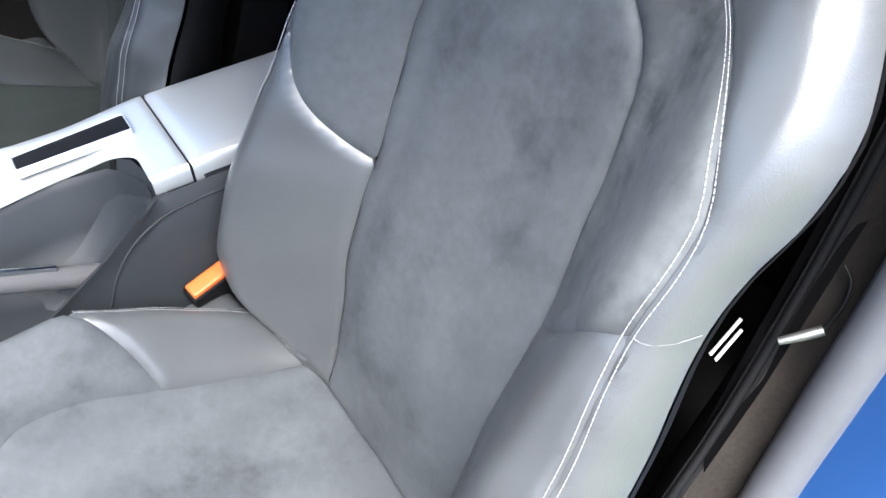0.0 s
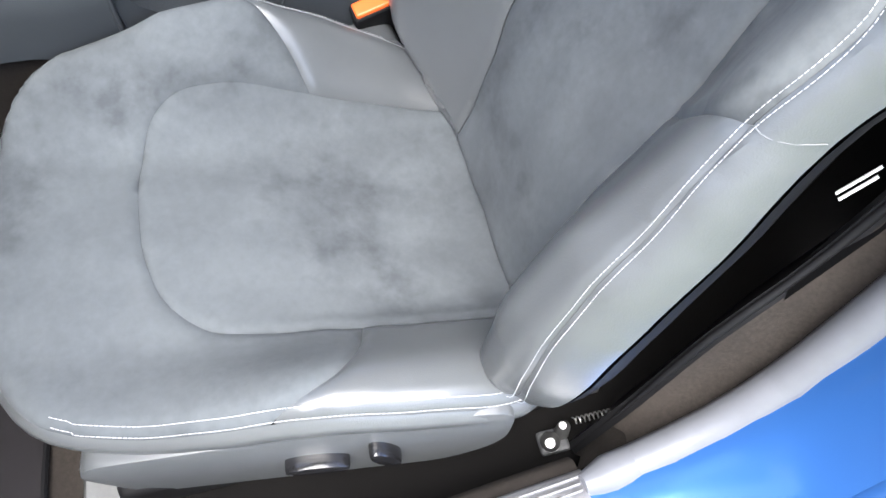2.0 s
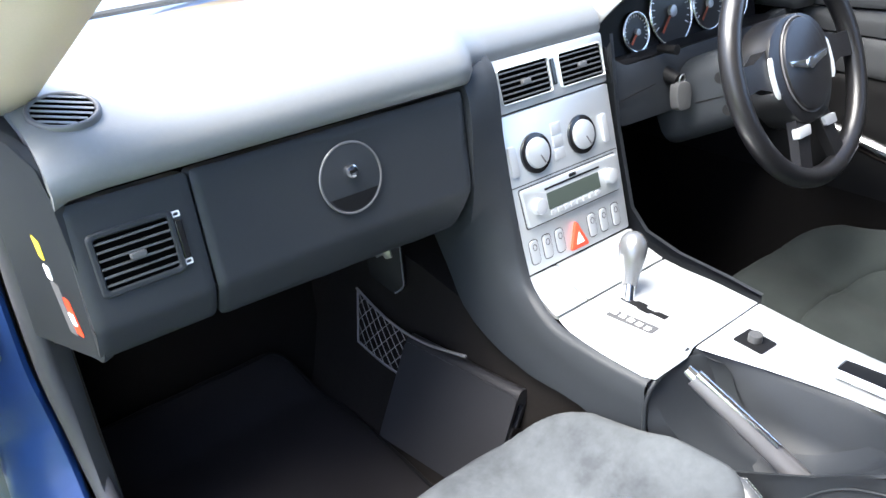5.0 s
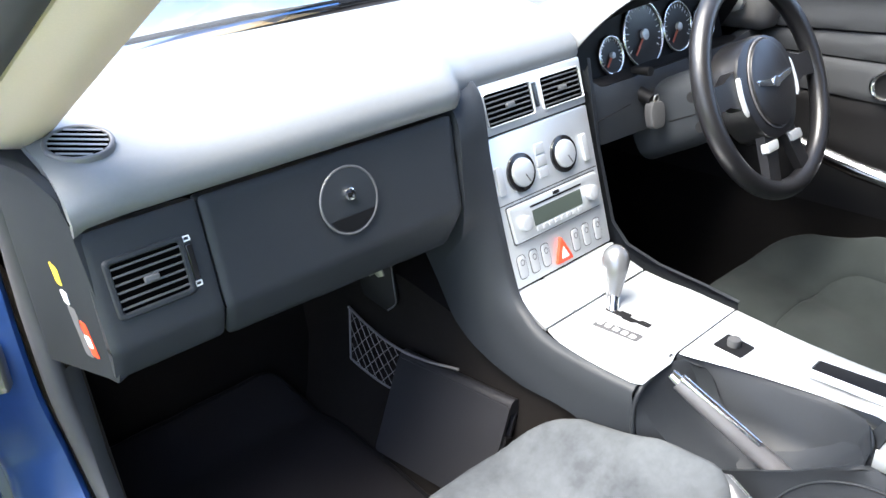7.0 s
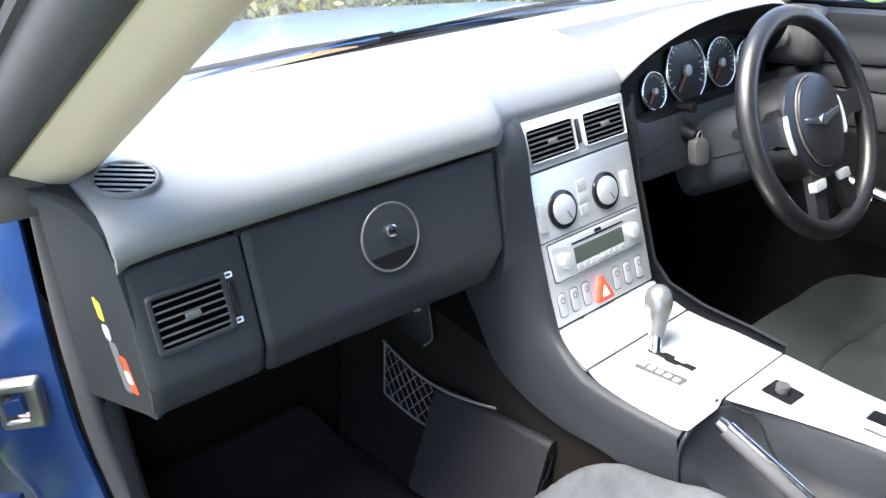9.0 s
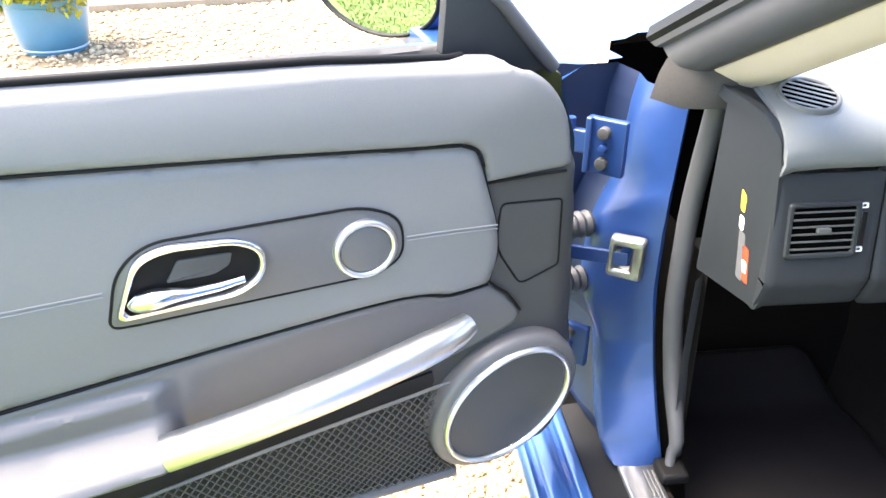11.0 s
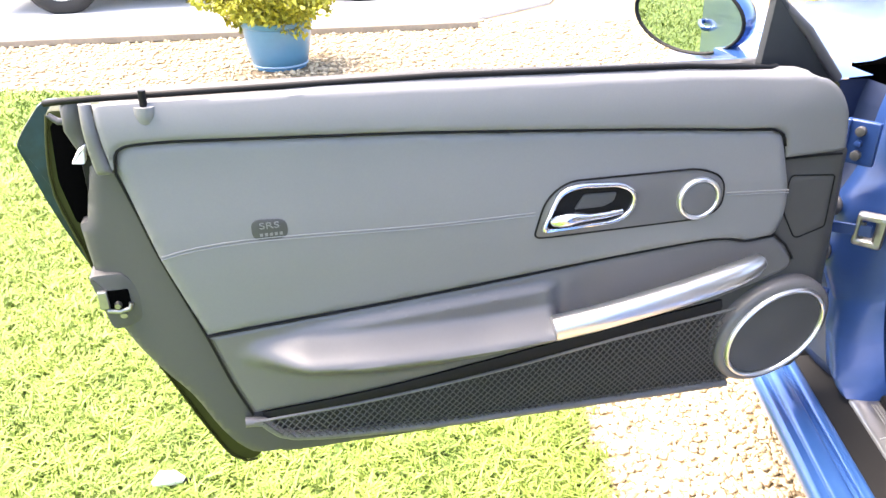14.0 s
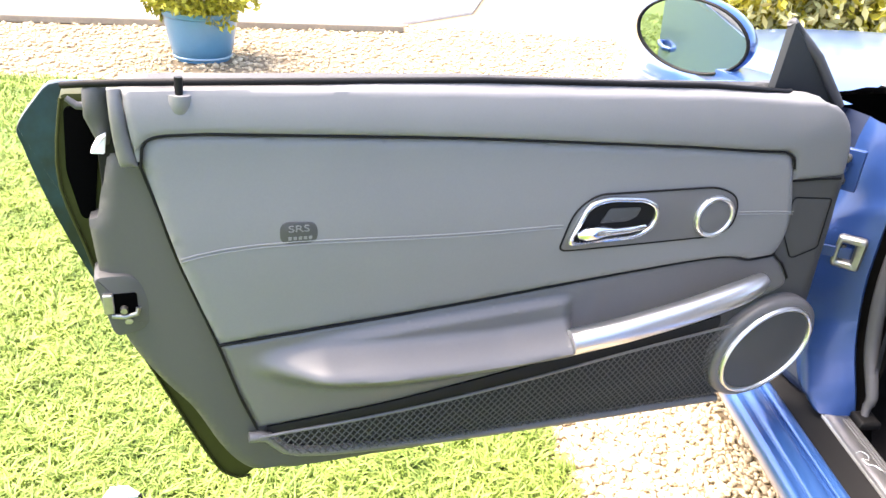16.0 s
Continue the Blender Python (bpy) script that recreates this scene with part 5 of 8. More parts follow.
for k in (1, -1):
    part("spoke", loft([[WH @ Vector((k * 0.07, y, z)) for y, z in ((-0.028, -0.012), (0.042, -0.012), (0.042, 0.014), (-0.028, 0.014))],
                        [WH @ Vector((k * 0.12, y, z)) for y, z in ((-0.012, 0.0), (0.026, 0.0), (0.026, 0.016), (-0.012, 0.016))],
                        [WH @ Vector((k * 0.172, y, z)) for y, z in ((-0.016, 0.004), (0.026, 0.004), (0.026, 0.018), (-0.016, 0.018))]], True, True), WHEEL_BLACK, wheel)
    arc = [radians(d) for d in range(-20, 21, 4)]
    part("spoke_trim", tube([WH @ Vector((k * 0.086 * math.cos(a), 0.094 * math.sin(a) - 0.004, 0.018)) for a in arc], [0.002] + [0.0042] * (len(arc) - 2) + [0.002], 10, flat=0.6), SILVER, wheel, "silver crescent spoke trim")
    part("lower_spoke", loft([[WH @ Vector((k * 0.030 + a, -0.075, z)) for a, z in ((-0.018, 0.0), (0.018, 0.0), (0.018, 0.016), (-0.018, 0.016))],
                              [WH @ Vector((k * 0.055 + a, -0.165, z)) for a, z in ((-0.016, 0.004), (0.016, 0.004), (0.016, 0.018), (-0.016, 0.018))]], True, True), WHEEL_BLACK, wheel)
    part("spoke_clip", slab(rounded([(k * 0.020, -0.088), (k * 0.056, -0.088), (k * 0.058, -0.104), (k * 0.024, -0.104)][::k], 0.004), 0.010, 0.022, WH, 0.002), SILVER, wheel, "silver spoke clip")
col = thing("steering_column", (0.362, -0.05, 0.70), "black steering column shroud with stalks", "steering column")
sq = lambda v_: math.copysign(abs(v_) ** 0.55, v_)
part("shroud", loft([[WH @ Vector((r * sq(math.cos(a)), r * 0.78 * sq(math.sin(a)) - sh, -d)) for a in (2 * math.pi * j / 40 for j in range(40))] for d, r, sh in ((0.024, 0.066, 0), (0.030, 0.074, 0), (0.060, 0.080, 0.002), (0.12, 0.084, 0.006), (0.20, 0.086, 0.01))], True, True), DASH, col, "charcoal column shroud")
part("shroud_seam", tube([WH @ Vector((-0.0795, -0.012, -0.060)), WH @ Vector((-0.0842, -0.012, -0.12))], 0.0012, 6), BLACK, col)
for k, zz in ((-1, 0.015), (-1, -0.035), (1, 0.0)):
    part("stalk", tube([WH @ Vector((k * 0.05, zz, -0.055)), WH @ Vector((k * 0.095, zz + 0.003, -0.052)), WH @ Vector((k * 0.112, zz + 0.004, -0.048))], [0.006, 0.008, 0.009], 12), BLACK, col, "dark grey control stalk")
# instrument cluster
clus = thing("instrument_cluster", (0.37, 0.02, 0.80), "black hooded instrument cluster with chrome-ringed gauges", "instrument cluster")
CL = Matrix.Translation((0.336, 0.030, 0.827)) @ Matrix(((1, 0, 0, 0), (0, 0.25, -0.968, 0), (0, 0.968, 0.25, 0), (0, 0, 0, 1)))


def arch(r, h, y0, a0=0.0):
    """The outline of the hood, a flattened arch over the gauges."""
    out = []
    for k in range(41):
        a = radians(a0) + (math.pi - 2 * radians(a0)) * k / 40
        c, s_ = math.cos(a), math.sin(a)
        out.append((0.365 + r * math.copysign(abs(c) ** 0.74, c), y0 - 0.10 * (abs(s_) ** 0.74 - 0.6), 0.788 + h * abs(s_) ** 0.74))
    return out


part("hood_lining", loft([arch(0.200, 0.092, 0.09), arch(0.206, 0.100, 0.052), arch(0.226, 0.122, 0.018), arch(0.243, 0.142, -0.008), arch(0.250, 0.149, -0.012)]), BLACK, clus, "black hood lining")
part("hood", loft([arch(0.249, 0.148, -0.012, 12), arch(0.254, 0.153, -0.006, 12), arch(0.262, 0.153, 0.05, 10), arch(0.276, 0.140, 0.12, 8), arch(0.285, 0.105, 0.20, 8)]), PAD, clus, "soft instrument hood, daylight in its paler grey")
part("hood_floor", loft([[(x, y, z) for x in (0.125, 0.25, 0.4, 0.6)] for y, z in ((-0.012, 0.783), (0.005, 0.788), (0.07, 0.776))]), BLACK, clus)
part("gauge_panel", slab(rounded([(-0.19, -0.06), (0.26, -0.06), (0.25, 0.05), (0.15, 0.105), (-0.08, 0.105), (-0.17, 0.05)], 0.03), -0.02, -0.004, CL), BLACK, clus)
DIAL = material("black_dial_face", (0.015, 0.016, 0.017), 0.3)
NEEDLE = material("dull_red_needle", (0.35, 0.07, 0.03), 0.5)
for gx, gy, gr in ((0.0, 0.004, 0.056), (0.106, 0.0, 0.044), (-0.096, -0.014, 0.031), (0.192, -0.006, 0.034)):
    g = part("gauge", slab(ellipse(gx, gy, gr, gr, 40), -0.005, -0.001, CL), DIAL, clus, "black gauge face")
    part("gauge_ring", tube([CL @ Vector((*p, 0.0)) for p in ellipse(gx, gy, gr, gr, 48)], 0.0030, 8, True), CHROME, g, "chrome gauge ring")
    part("needle", box(-0.0022, 0.0022, -gr * 0.1, gr * 0.78, 0.002, 0.003, 0.0, CL @ Matrix.Translation((gx, gy, 0)) @ Matrix.Rotation(2.35, 4, 'Z')), NEEDLE, g)
    part("needle_cap", slab(ellipse(gx, gy, gr * 0.17, gr * 0.17, 16), 0.0, 0.006, CL, 0.001), SILVER_SWITCH, g)
    tick = bmesh.new()
    for i in range(19):
        a = radians(-30 + 240 * i / 18)
        box(gr * (0.80 if i % 3 else 0.74), gr * 0.90, -0.0006, 0.0006, -0.0008, -0.0002, 0.0, CL @ Matrix.Translation((gx, gy, 0)) @ Matrix.Rotation(a, 4, 'Z'), tick)
    part("tick_marks", tick, WHITE, g)
part("trip_button", tube([CL @ Vector((-0.055, -0.05, 0)), CL @ Vector((-0.055, -0.05, 0.03))], 0.005, 10), BLACK, clus)
part("driver_lower_panel", sheet(rounded([(0.122, 0.834), (0.136, 0.800), (0.165, 0.782), (0.56, 0.782), (0.68, 0.80), (0.68, 0.695), (0.50, 0.685), (0.14, 0.695)], 0.01), lambda x, z: np.stack([x, -0.005 - 0.22 * (0.83 - z) + 0 * x, z], 1), 0.012, 0.006, 0.003, 0.03), DASH, dash, "charcoal panel under the instruments")
part("panel_joint", tube([(0.135, -0.029, 0.735), (0.22, -0.031, 0.745)], 0.0012, 6), BLACK, dash)
key = thing("ignition_key", (0.235, -0.08, 0.70), "dark plastic key in the ignition lock", "key")
part("key_head", slab(rounded([(-0.013, -0.024), (0.013, -0.024), (0.016, 0.004), (0.012, 0.022), (-0.012, 0.022), (-0.016, 0.004)], 0.009), -0.008, 0.010, Matrix.Translation((0.262, -0.052, 0.722)) @ Euler((radians(80), 0, radians(-15))).to_matrix().to_4x4(), 0.005), TRIM_DARK, key, "dark grey key head")
part("key_ring", tube([(0.262 + 0.007 * math.cos(a), -0.052, 0.748 + 0.007 * math.sin(a)) for a in (2 * math.pi * j / 20 for j in range(20))], 0.0014, 6, True), STEEL, key)
part("lock_barrel", tube([(0.265, -0.015, 0.750), (0.262, -0.046, 0.745)], [0.014, 0.010], 14), BLACK, key)
part("trip_knob", tube([(0.252, -0.01, 0.792), (0.251, -0.045, 0.795)], [0.006, 0.008], 14), BLACK, clus, "dark grey trip button")

part("end_pod", box(0.628, 0.702, -0.045, 0.14, 0.79, 0.902, 0.026), TRIM_DARK, dash, "dark grey rounded end of the dashboard")

# ---- open passenger door ----
# door frame: x towards the hinge, y up, z out of the trim towards the open side
DOOR = Matrix(((0.9576, 0, 0.2880, -0.90), (0.2880, 0, -0.9576, 0.03), (0, 1, 0, 0), (0, 0, 0, 1)))
DA = np.array(DOOR)


def door_to_world(x, v, w):
    return np.stack([DA[0, 0] * x + DA[0, 2] * w + DA[0, 3], DA[1, 0] * x + DA[1, 2] * w + DA[1, 3], v + 0 * x], 1)


def door_base(x, v):
    """Relief of the trim: it turns away towards the latch edge, the top and the bottom."""
    w = -0.022 * ss(-0.915, -1.07, x) ** 1.3 * ss(0.35, 0.55, v) - 0.035 * ss(0.935, 0.985, v) ** 1.5 - 0.014 * ss(0.418, 0.392, v)
    w = w - 0.030 * ss(0.02, 0.09, x)
    return w


def carrier(x, v):
    return door_to_world(x, v, door_base(x, v) - 0.004 - 0.06 * ss(0.15, 0.8, roll_height(x, v)) - 0.016 * ss(0.8135, 0.826, v) * ss(-0.99, -0.96, x))


def roll_height(x, v):
    """0 at the lower edge of the upper roll, 1 at the waist."""
    low = 0.8645 - 0.055 * (x + 0.1)
    return np.clip((v - low) / (0.942 - 0.030 * (x + 0.1) + 0.008 * ss(-0.05, -0.25, x) - low), 0, 1)


def top_roll(x, v):
    u = roll_height(x, v)
    turn = np.clip(0.556 * (x + 0.105) - 0.831 * (v - 0.884), 0, 1)
    return door_to_world(x, v, 0.012 + 0.004 * np.sin(np.pi * u) - 0.011 * u - 0.007 * ss(0.90, 1.0, u) - 0.10 * turn ** 2 / (turn + 0.015) - 0.030 * ss(0.015, 0.075, x))


def insert_panel(x, v):
    return door_to_world(x, v, 0.006 + 0.008 * gauss(v, 0.77, 0.09) + 0.0 * x)


def arm(x, v):
    t = (x + 0.905) / 0.49
    vu = np.interp(x, [-0.90, -0.79, -0.62, -0.43], [0.632, 0.6335, 0.6450, 0.6555])
    vr = np.interp(x, [-0.90, -0.80, -0.72, -0.55, -0.43], [0.612, 0.614, 0.611, 0.606, 0.611])
    vb = np.interp(x, [-0.92, -0.88, -0.80, -0.71, -0.62, -0.43], [0.600, 0.578, 0.545, 0.532, 0.531, 0.546])
    end = 1 - ss(-0.450, -0.420, x)
    ledge = 0.013 * ss(-0.86, -0.70, x) * ss(0.0055, -0.0055, v - vu)
    belly = 0.056 * ss(-0.905, -0.79, x) * ss(0.017, -0.019, v - vr)
    w = 0.004 + (ledge + belly) * end * (1 - ss(-0.012, 1.0, (vr - v) / (vr - vb)) ** 1.3)
    # hollow behind the pull bar
    w = w - 0.005 * ss(1.0, 1.08, t) * (1 - ss(-0.16, -0.06, x)) * gauss(v, 0.615 + 0.14 * (x + 0.43), 0.04)
    return door_to_world(x, v, w)


# Door grey darkened: shade of the turned-away trim is put into the colour.
TRIM_CARRIER = material("shaded_grey_plastic_trim", (0.066, 0.066, 0.066), 0.5, grain=0.12, grain_scale=300, bump=0.4, bump_scale=900, spec=0.4)
door = thing("passenger_door", (-1.4, -0.12, 0.33), "open blue car door with grey inner trim", "car door")
trim_out = smooth_line([(-1.020, 0.966), (-1.020, 0.93), (-1.022, 0.890)], 0.02) + [np.array(q) for q in ((-1.038, 0.8885), (-1.0545, 0.811), (-1.064, 0.8085))] + smooth_line([(-1.0635, 0.80), (-1.058, 0.735), (-1.039, 0.648), (-1.004, 0.585), (-0.966, 0.535), (-0.934, 0.470), (-0.905, 0.428), (-0.872, 0.409),
     (-0.80, 0.402), (-0.627, 0.393), (-0.410, 0.400), (-0.109, 0.404), (-0.02, 0.404), (0.045, 0.425), (0.080, 0.47), (0.078, 0.53), (0.066, 0.60), (0.060, 0.68), (0.048, 0.80), (0.044, 0.85), (0.018, 0.893), (-0.030, 0.934)], 0.012) + [np.array((-0.112, 0.945)), np.array((-0.60, 0.963))]
part("trim_carrier", sheet([(q[0], q[1]) for q in trim_out], carrier, 0.009, 0.012, 0.008, 0.03), TRIM_CARRIER, door, "grey plastic door trim carrier")
roll_poly = [(-1.0124, 0.9725), (-0.896, 0.9718), (-0.602, 0.9685), (-0.25, 0.956), (-0.16, 0.949), (-0.112, 0.946)] + [tuple(q) for q in smooth_line([(-0.060, 0.9415), (-0.028, 0.928), (-0.003, 0.906), (0.018, 0.867), (0.034, 0.8145)], 0.008)] + \
    [(-0.0775, 0.8145)] + [tuple(q) for q in smooth_line([(-0.082, 0.834), (-0.091, 0.854), (-0.112, 0.8645), (-0.16, 0.868)], 0.006)] + [tuple(q) for q in smooth_line([(-0.3, 0.8810), (-0.626, 0.9055), (-0.93, 0.9215)], 0.03)] + \
    [tuple(q) for q in smooth_line([(-0.972, 0.9210), (-0.990, 0.9180), (-0.9985, 0.909), (-1.0010, 0.890)], 0.005)] + [(-1.0035, 0.889), (-1.0082, 0.9159), (-1.0117, 0.9522)]
part("top_roll", sheet(roll_poly, top_roll, 0.0042, 0.006, 0.004, 0.02), TRIM_SOFT, door, "soft grey padded upper roll")
groove_line = smooth_line([(-1.0010, 0.8850), (-0.9975, 0.9080), (-0.9895, 0.9168), (-0.973, 0.9200), (-0.93, 0.9203)], 0.005) + smooth_line([(-0.626, 0.9043), (-0.3, 0.8798), (-0.16, 0.8668)], 0.02) + smooth_line([(-0.113, 0.8633), (-0.0935, 0.854), (-0.0863, 0.836)], 0.006)
part("roll_groove", tube([DOOR @ Vector((q[0], q[1], 0.0085)) for q in groove_line], 0.0017, 8), BLACK, door, "dark joint under the roll")
end_poly = [tuple(q) for q in smooth_line([(-1.0275, 0.974), (-1.0275, 0.9468), (-1.0255, 0.9106), (-1.0220, 0.8855)], 0.008)] + [tuple(q) for q in smooth_line([(-1.0030, 0.8855), (-1.0092, 0.9159), (-1.0127, 0.9522), (-1.0135, 0.974)], 0.008)]
part("roll_end", sheet(end_poly[::-1], lambda x, v: top_roll(x, v) - 0.0015 * DA[:3, 2], 0.0035, 0.006, 0.004, 0.03), TRIM, door, "grey end cap of the roll")
mid_poly = [tuple(q) for q in smooth_line([(-0.9995, 0.889), (-0.9960, 0.9070), (-0.9885, 0.9155), (-0.973, 0.9187), (-0.93, 0.919)], 0.005)] + [tuple(q) for q in smooth_line([(-0.626, 0.903), (-0.3, 0.8785), (-0.16, 0.8655)], 0.03)] + \
    [tuple(q) for q in smooth_line([(-0.114, 0.862), (-0.095, 0.853), (-0.0875, 0.835)], 0.006)] + [tuple(q) for q in smooth_line([(-0.078, 0.80), (-0.068, 0.76), (-0.066, 0.72), (-0.074, 0.6885)], 0.01)] + \
    [tuple(q) for q in smooth_line([(-0.121, 0.6845), (-0.177, 0.6945), (-0.33, 0.6865), (-0.624, 0.6625), (-0.821, 0.6495), (-0.930, 0.6420)], 0.02)] + [(-0.969, 0.766), (-0.985, 0.83)]
part("insert_panel", sheet(mid_poly[::-1], insert_panel, 0.007, 0.006, 0.005, 0.02), TRIM_SOFT, door, "soft grey door insert")
low_poly = [(-0.928, 0.6395)] + [tuple(q) for q in smooth_line([(-0.821, 0.6470), (-0.624, 0.6600), (-0.33, 0.6840), (-0.177, 0.6920), (-0.121, 0.6820), (-0.076, 0.686), (-0.050, 0.668), (-0.030, 0.640), (-0.034, 0.622), (-0.075, 0.606), (-0.115, 0.594), (-0.16, 0.580)], 0.01)] + \
    [tuple(q) for q in smooth_line([(-0.208, 0.572), (-0.414, 0.547), (-0.523, 0.532), (-0.709, 0.5085), (-0.884, 0.4985)], 0.03)] + [(-0.906, 0.560)]
part("armrest_panel", sheet(low_poly[::-1], arm, 0.0038, 0.006, 0.005, 0.02), TRIM, door, "grey armrest panel with sculpted rest")
# dark joints round the insert and under the armrest
for name_, pts_, w_ in (("insert_joint", [(-1.003, 0.889), (-0.987, 0.830), (-0.971, 0.766), (-0.931, 0.6405), (-0.908, 0.560), (-0.886, 0.4975)], 0.0030),
                        ("insert_joint", [(-0.930, 0.6408), (-0.821, 0.6482), (-0.624, 0.6612), (-0.33, 0.6852), (-0.177, 0.6932), (-0.121, 0.6832), (-0.074, 0.6872)], 0.0045),
                        ("roll_joint", [(-0.0765, 0.8125), (-0.02, 0.8125), (0.020, 0.8115)], 0.0010),
                        ("insert_joint", [(-0.0860, 0.836), (-0.0770, 0.80), (-0.0665, 0.76), (-0.0645, 0.72), (-0.0725, 0.690), (-0.049, 0.669), (-0.029, 0.640)], 0.0030)):
    part(name_, tube([DOOR @ Vector((q[0], q[1], w_)) for q in smooth_line(pts_, 0.012)], 0.0019, 6), BLACK, door, "dark joint of the door panels")
# seam lines of the insert
for pts in ([(-0.968, 0.768), (-0.922, 0.776), (-0.834, 0.779), (-0.625, 0.772), (-0.470, 0.772)], [(-0.176, 0.770), (-0.120, 0.767), (-0.070, 0.763)]):
    for off in (0.0, 0.0042):
        part("stitch_seam", tube(on_surface([(q[0], q[1] + off) for q in smooth_line(pts, 0.02)], insert_panel, 0.0003), 0.0009, 5), STITCH_GREY, door)
# map pocket net
POCKET = material("dark_pocket_lining", (0.010, 0.010, 0.011), 0.7, grain=0.2, stain=0.2)
pocket_in = [tuple(q) for q in smooth_line([(-0.885, 0.4960), (-0.709, 0.5065), (-0.523, 0.530), (-0.414, 0.545), (-0.208, 0.570), (-0.135, 0.579)], 0.02)] + [tuple(q) for q in smooth_line([(-0.152, 0.52), (-0.150, 0.48), (-0.120, 0.432), (-0.105, 0.421)], 0.01)] + \
    [tuple(q) for q in smooth_line([(-0.412, 0.429), (-0.627, 0.436), (-0.794, 0.450), (-0.845, 0.462), (-0.876, 0.486)], 0.015)]
part("pocket_back", sheet(pocket_in[::-1], lambda x, v: door_to_world(x, v, 0.0005 - 0.0 * x), 0.012, 0.0, 0.0, 0.004), POCKET, door, "dark back of the map pocket")


def net_w(x, v):
    return 0.010 + 0.010 * gauss(v, 0.49 + 0.10 * (x + 0.5), 0.05)


net_poly = np.array([(a, b) for a, b in pocket_in])
net_top = np.array([(q[0], q[1]) for q in smooth_line([(-0.885, 0.4940), (-0.712, 0.5015), (-0.525, 0.5195), (-0.325, 0.546), (-0.125, 0.570)], 0.02)])
bmn = bmesh.new()
pitch_x, pitch_v = 0.0110, 0.0058
for i in range(-2, 76):
    for sgn in (1, -1):
        pts = []
        for k in range(0, 70):
            v_ = 0.415 + 0.0025 * k
            x_ = -0.92 + pitch_x * i + sgn * (v_ - 0.415) * pitch_x / (pitch_v * 2) + (0 if sgn > 0 else 0.12)
            pts.append((x_, v_))
        a = np.array(pts)
        lim = np.interp(a[:, 0], net_top[:, 0], net_top[:, 1])
        d, _, _ = poly_distance(a[:, 0], a[:, 1], net_poly)
        keep = (d < -0.001) & (a[:, 1] < lim)
        run = []
        for q, ok in list(zip(pts, keep)) + [((0, 0), False)]:
            if ok:
                run.append(q)
            else:
                if len(run) > 2:
                    rr = run[::4] + [run[-1]]
                    w = door_to_world(np.array([p[0] for p in rr]), np.array([p[1] for p in rr]), np.array([net_w(*p) for p in rr]))
                    tube(w, 0.0010, 4, bm=bmn)
                run = []
NETC = material("dark_grey_net_cord", (0.055, 0.056, 0.058), 0.6)
part("pocket_net", bmn, NETC, door, "dark elastic mesh of the map pocket")
part("net_hem", tube(door_to_world(net_top[:, 0], net_top[:, 1], np.array([net_w(*p) + 0.001 for p in net_top])), 0.0022, 6), TRIM, door)
rim_line = smooth_line([(-0.898, 0.4885), (-0.872, 0.484), (-0.850, 0.459), (-0.794, 0.444), (-0.627, 0.4305), (-0.412, 0.4235), (-0.112, 0.4155)], 0.02)
part("pocket_rim", tube(door_to_world(np.array([q[0] for q in rim_line]), np.array([q[1] for q in rim_line]), np.full(len(rim_line), 0.006)), 0.0075, 10), TRIM, door)
# speaker
hx, hy = -0.048, 0.514
def spk(rx, ry, n=56):
    return ellipse(hx, hy, rx, ry, n, 0.62)
part("speaker_housing", slab(spk(0.108, 0.086), -0.02, 0.020, DOOR, 0.012, segments=3), TRIM, door)
spk_ob = part("speaker_ring", frame_ring(spk(0.0935, 0.0720), spk(0.0865, 0.0655), 0.016, 0.0275, DOOR, 0.003), BRUSHED, door, "satin metal speaker ring")
part("speaker_grille", slab(spk(0.0868, 0.0658), 0.016, 0.0225, DOOR, 0.004), TRIM_DARK, spk_ob, "dark grey speaker grille")
# pull bar
bar_pts = smooth_line([(-0.446, 0.602, 0.046), (-0.36, 0.618, 0.054), (-0.25, 0.637, 0.054), (-0.15, 0.653, 0.044), (-0.112, 0.659, 0.032)], 0.015)
part("pull_bar", tube([DOOR @ Vector(q) for q in bar_pts], [0.0225] * (len(bar_pts) - 4) + [0.022, 0.021, 0.019, 0.016], 20, flat=0.85), BRUSHED, door, "brushed metal pull handle")
# inner release
bez = rounded([(-0.471, 0.737), (-0.456, 0.794), (-0.426, 0.818), (-0.222, 0.817), (-0.180, 0.798), (-0.180, 0.750), (-0.215, 0.737), (-0.450, 0.7355)], [0.012, 0.02, 0.02, 0.02, 0.03, 0.03, 0.02, 0.012])
bz = part("handle_bezel", slab(bez, 0.0, 0.0150, DOOR, 0.002), TRIM, door, "grey handle bezel")
part("bezel_groove", tube([DOOR @ Vector((q[0], q[1], 0.0142)) for q in dense(bez, 0.006)], 0.0016, 6, True), BLACK, bz)
ro = rounded([(-0.465, 0.746), (-0.440, 0.807), (-0.412, 0.816), (-0.345, 0.811), (-0.321, 0.796), (-0.323, 0.764), (-0.350, 0.7485), (-0.440, 0.7465)], 0.016)
rc = np.mean(np.array(ro), 0)
ri = [rc + (p - rc) * np.array((0.895, 0.80)) for p in np.array(ro)]
part("handle_ring", frame_ring(ro, ri, 0.012, 0.0235, DOOR, 0.002), CHROME, bz, "chrome handle ring")
part("handle_cup", slab(ri, 0.0145, 0.0172, DOOR), BLACK, bz)
part("cup_step", slab(rounded([(-0.415, 0.776), (-0.402, 0.798), (-0.352, 0.796), (-0.356, 0.783), (-0.372, 0.776)], 0.004), 0.016, 0.0195, DOOR, 0.002), TRIM_DARK, bz)
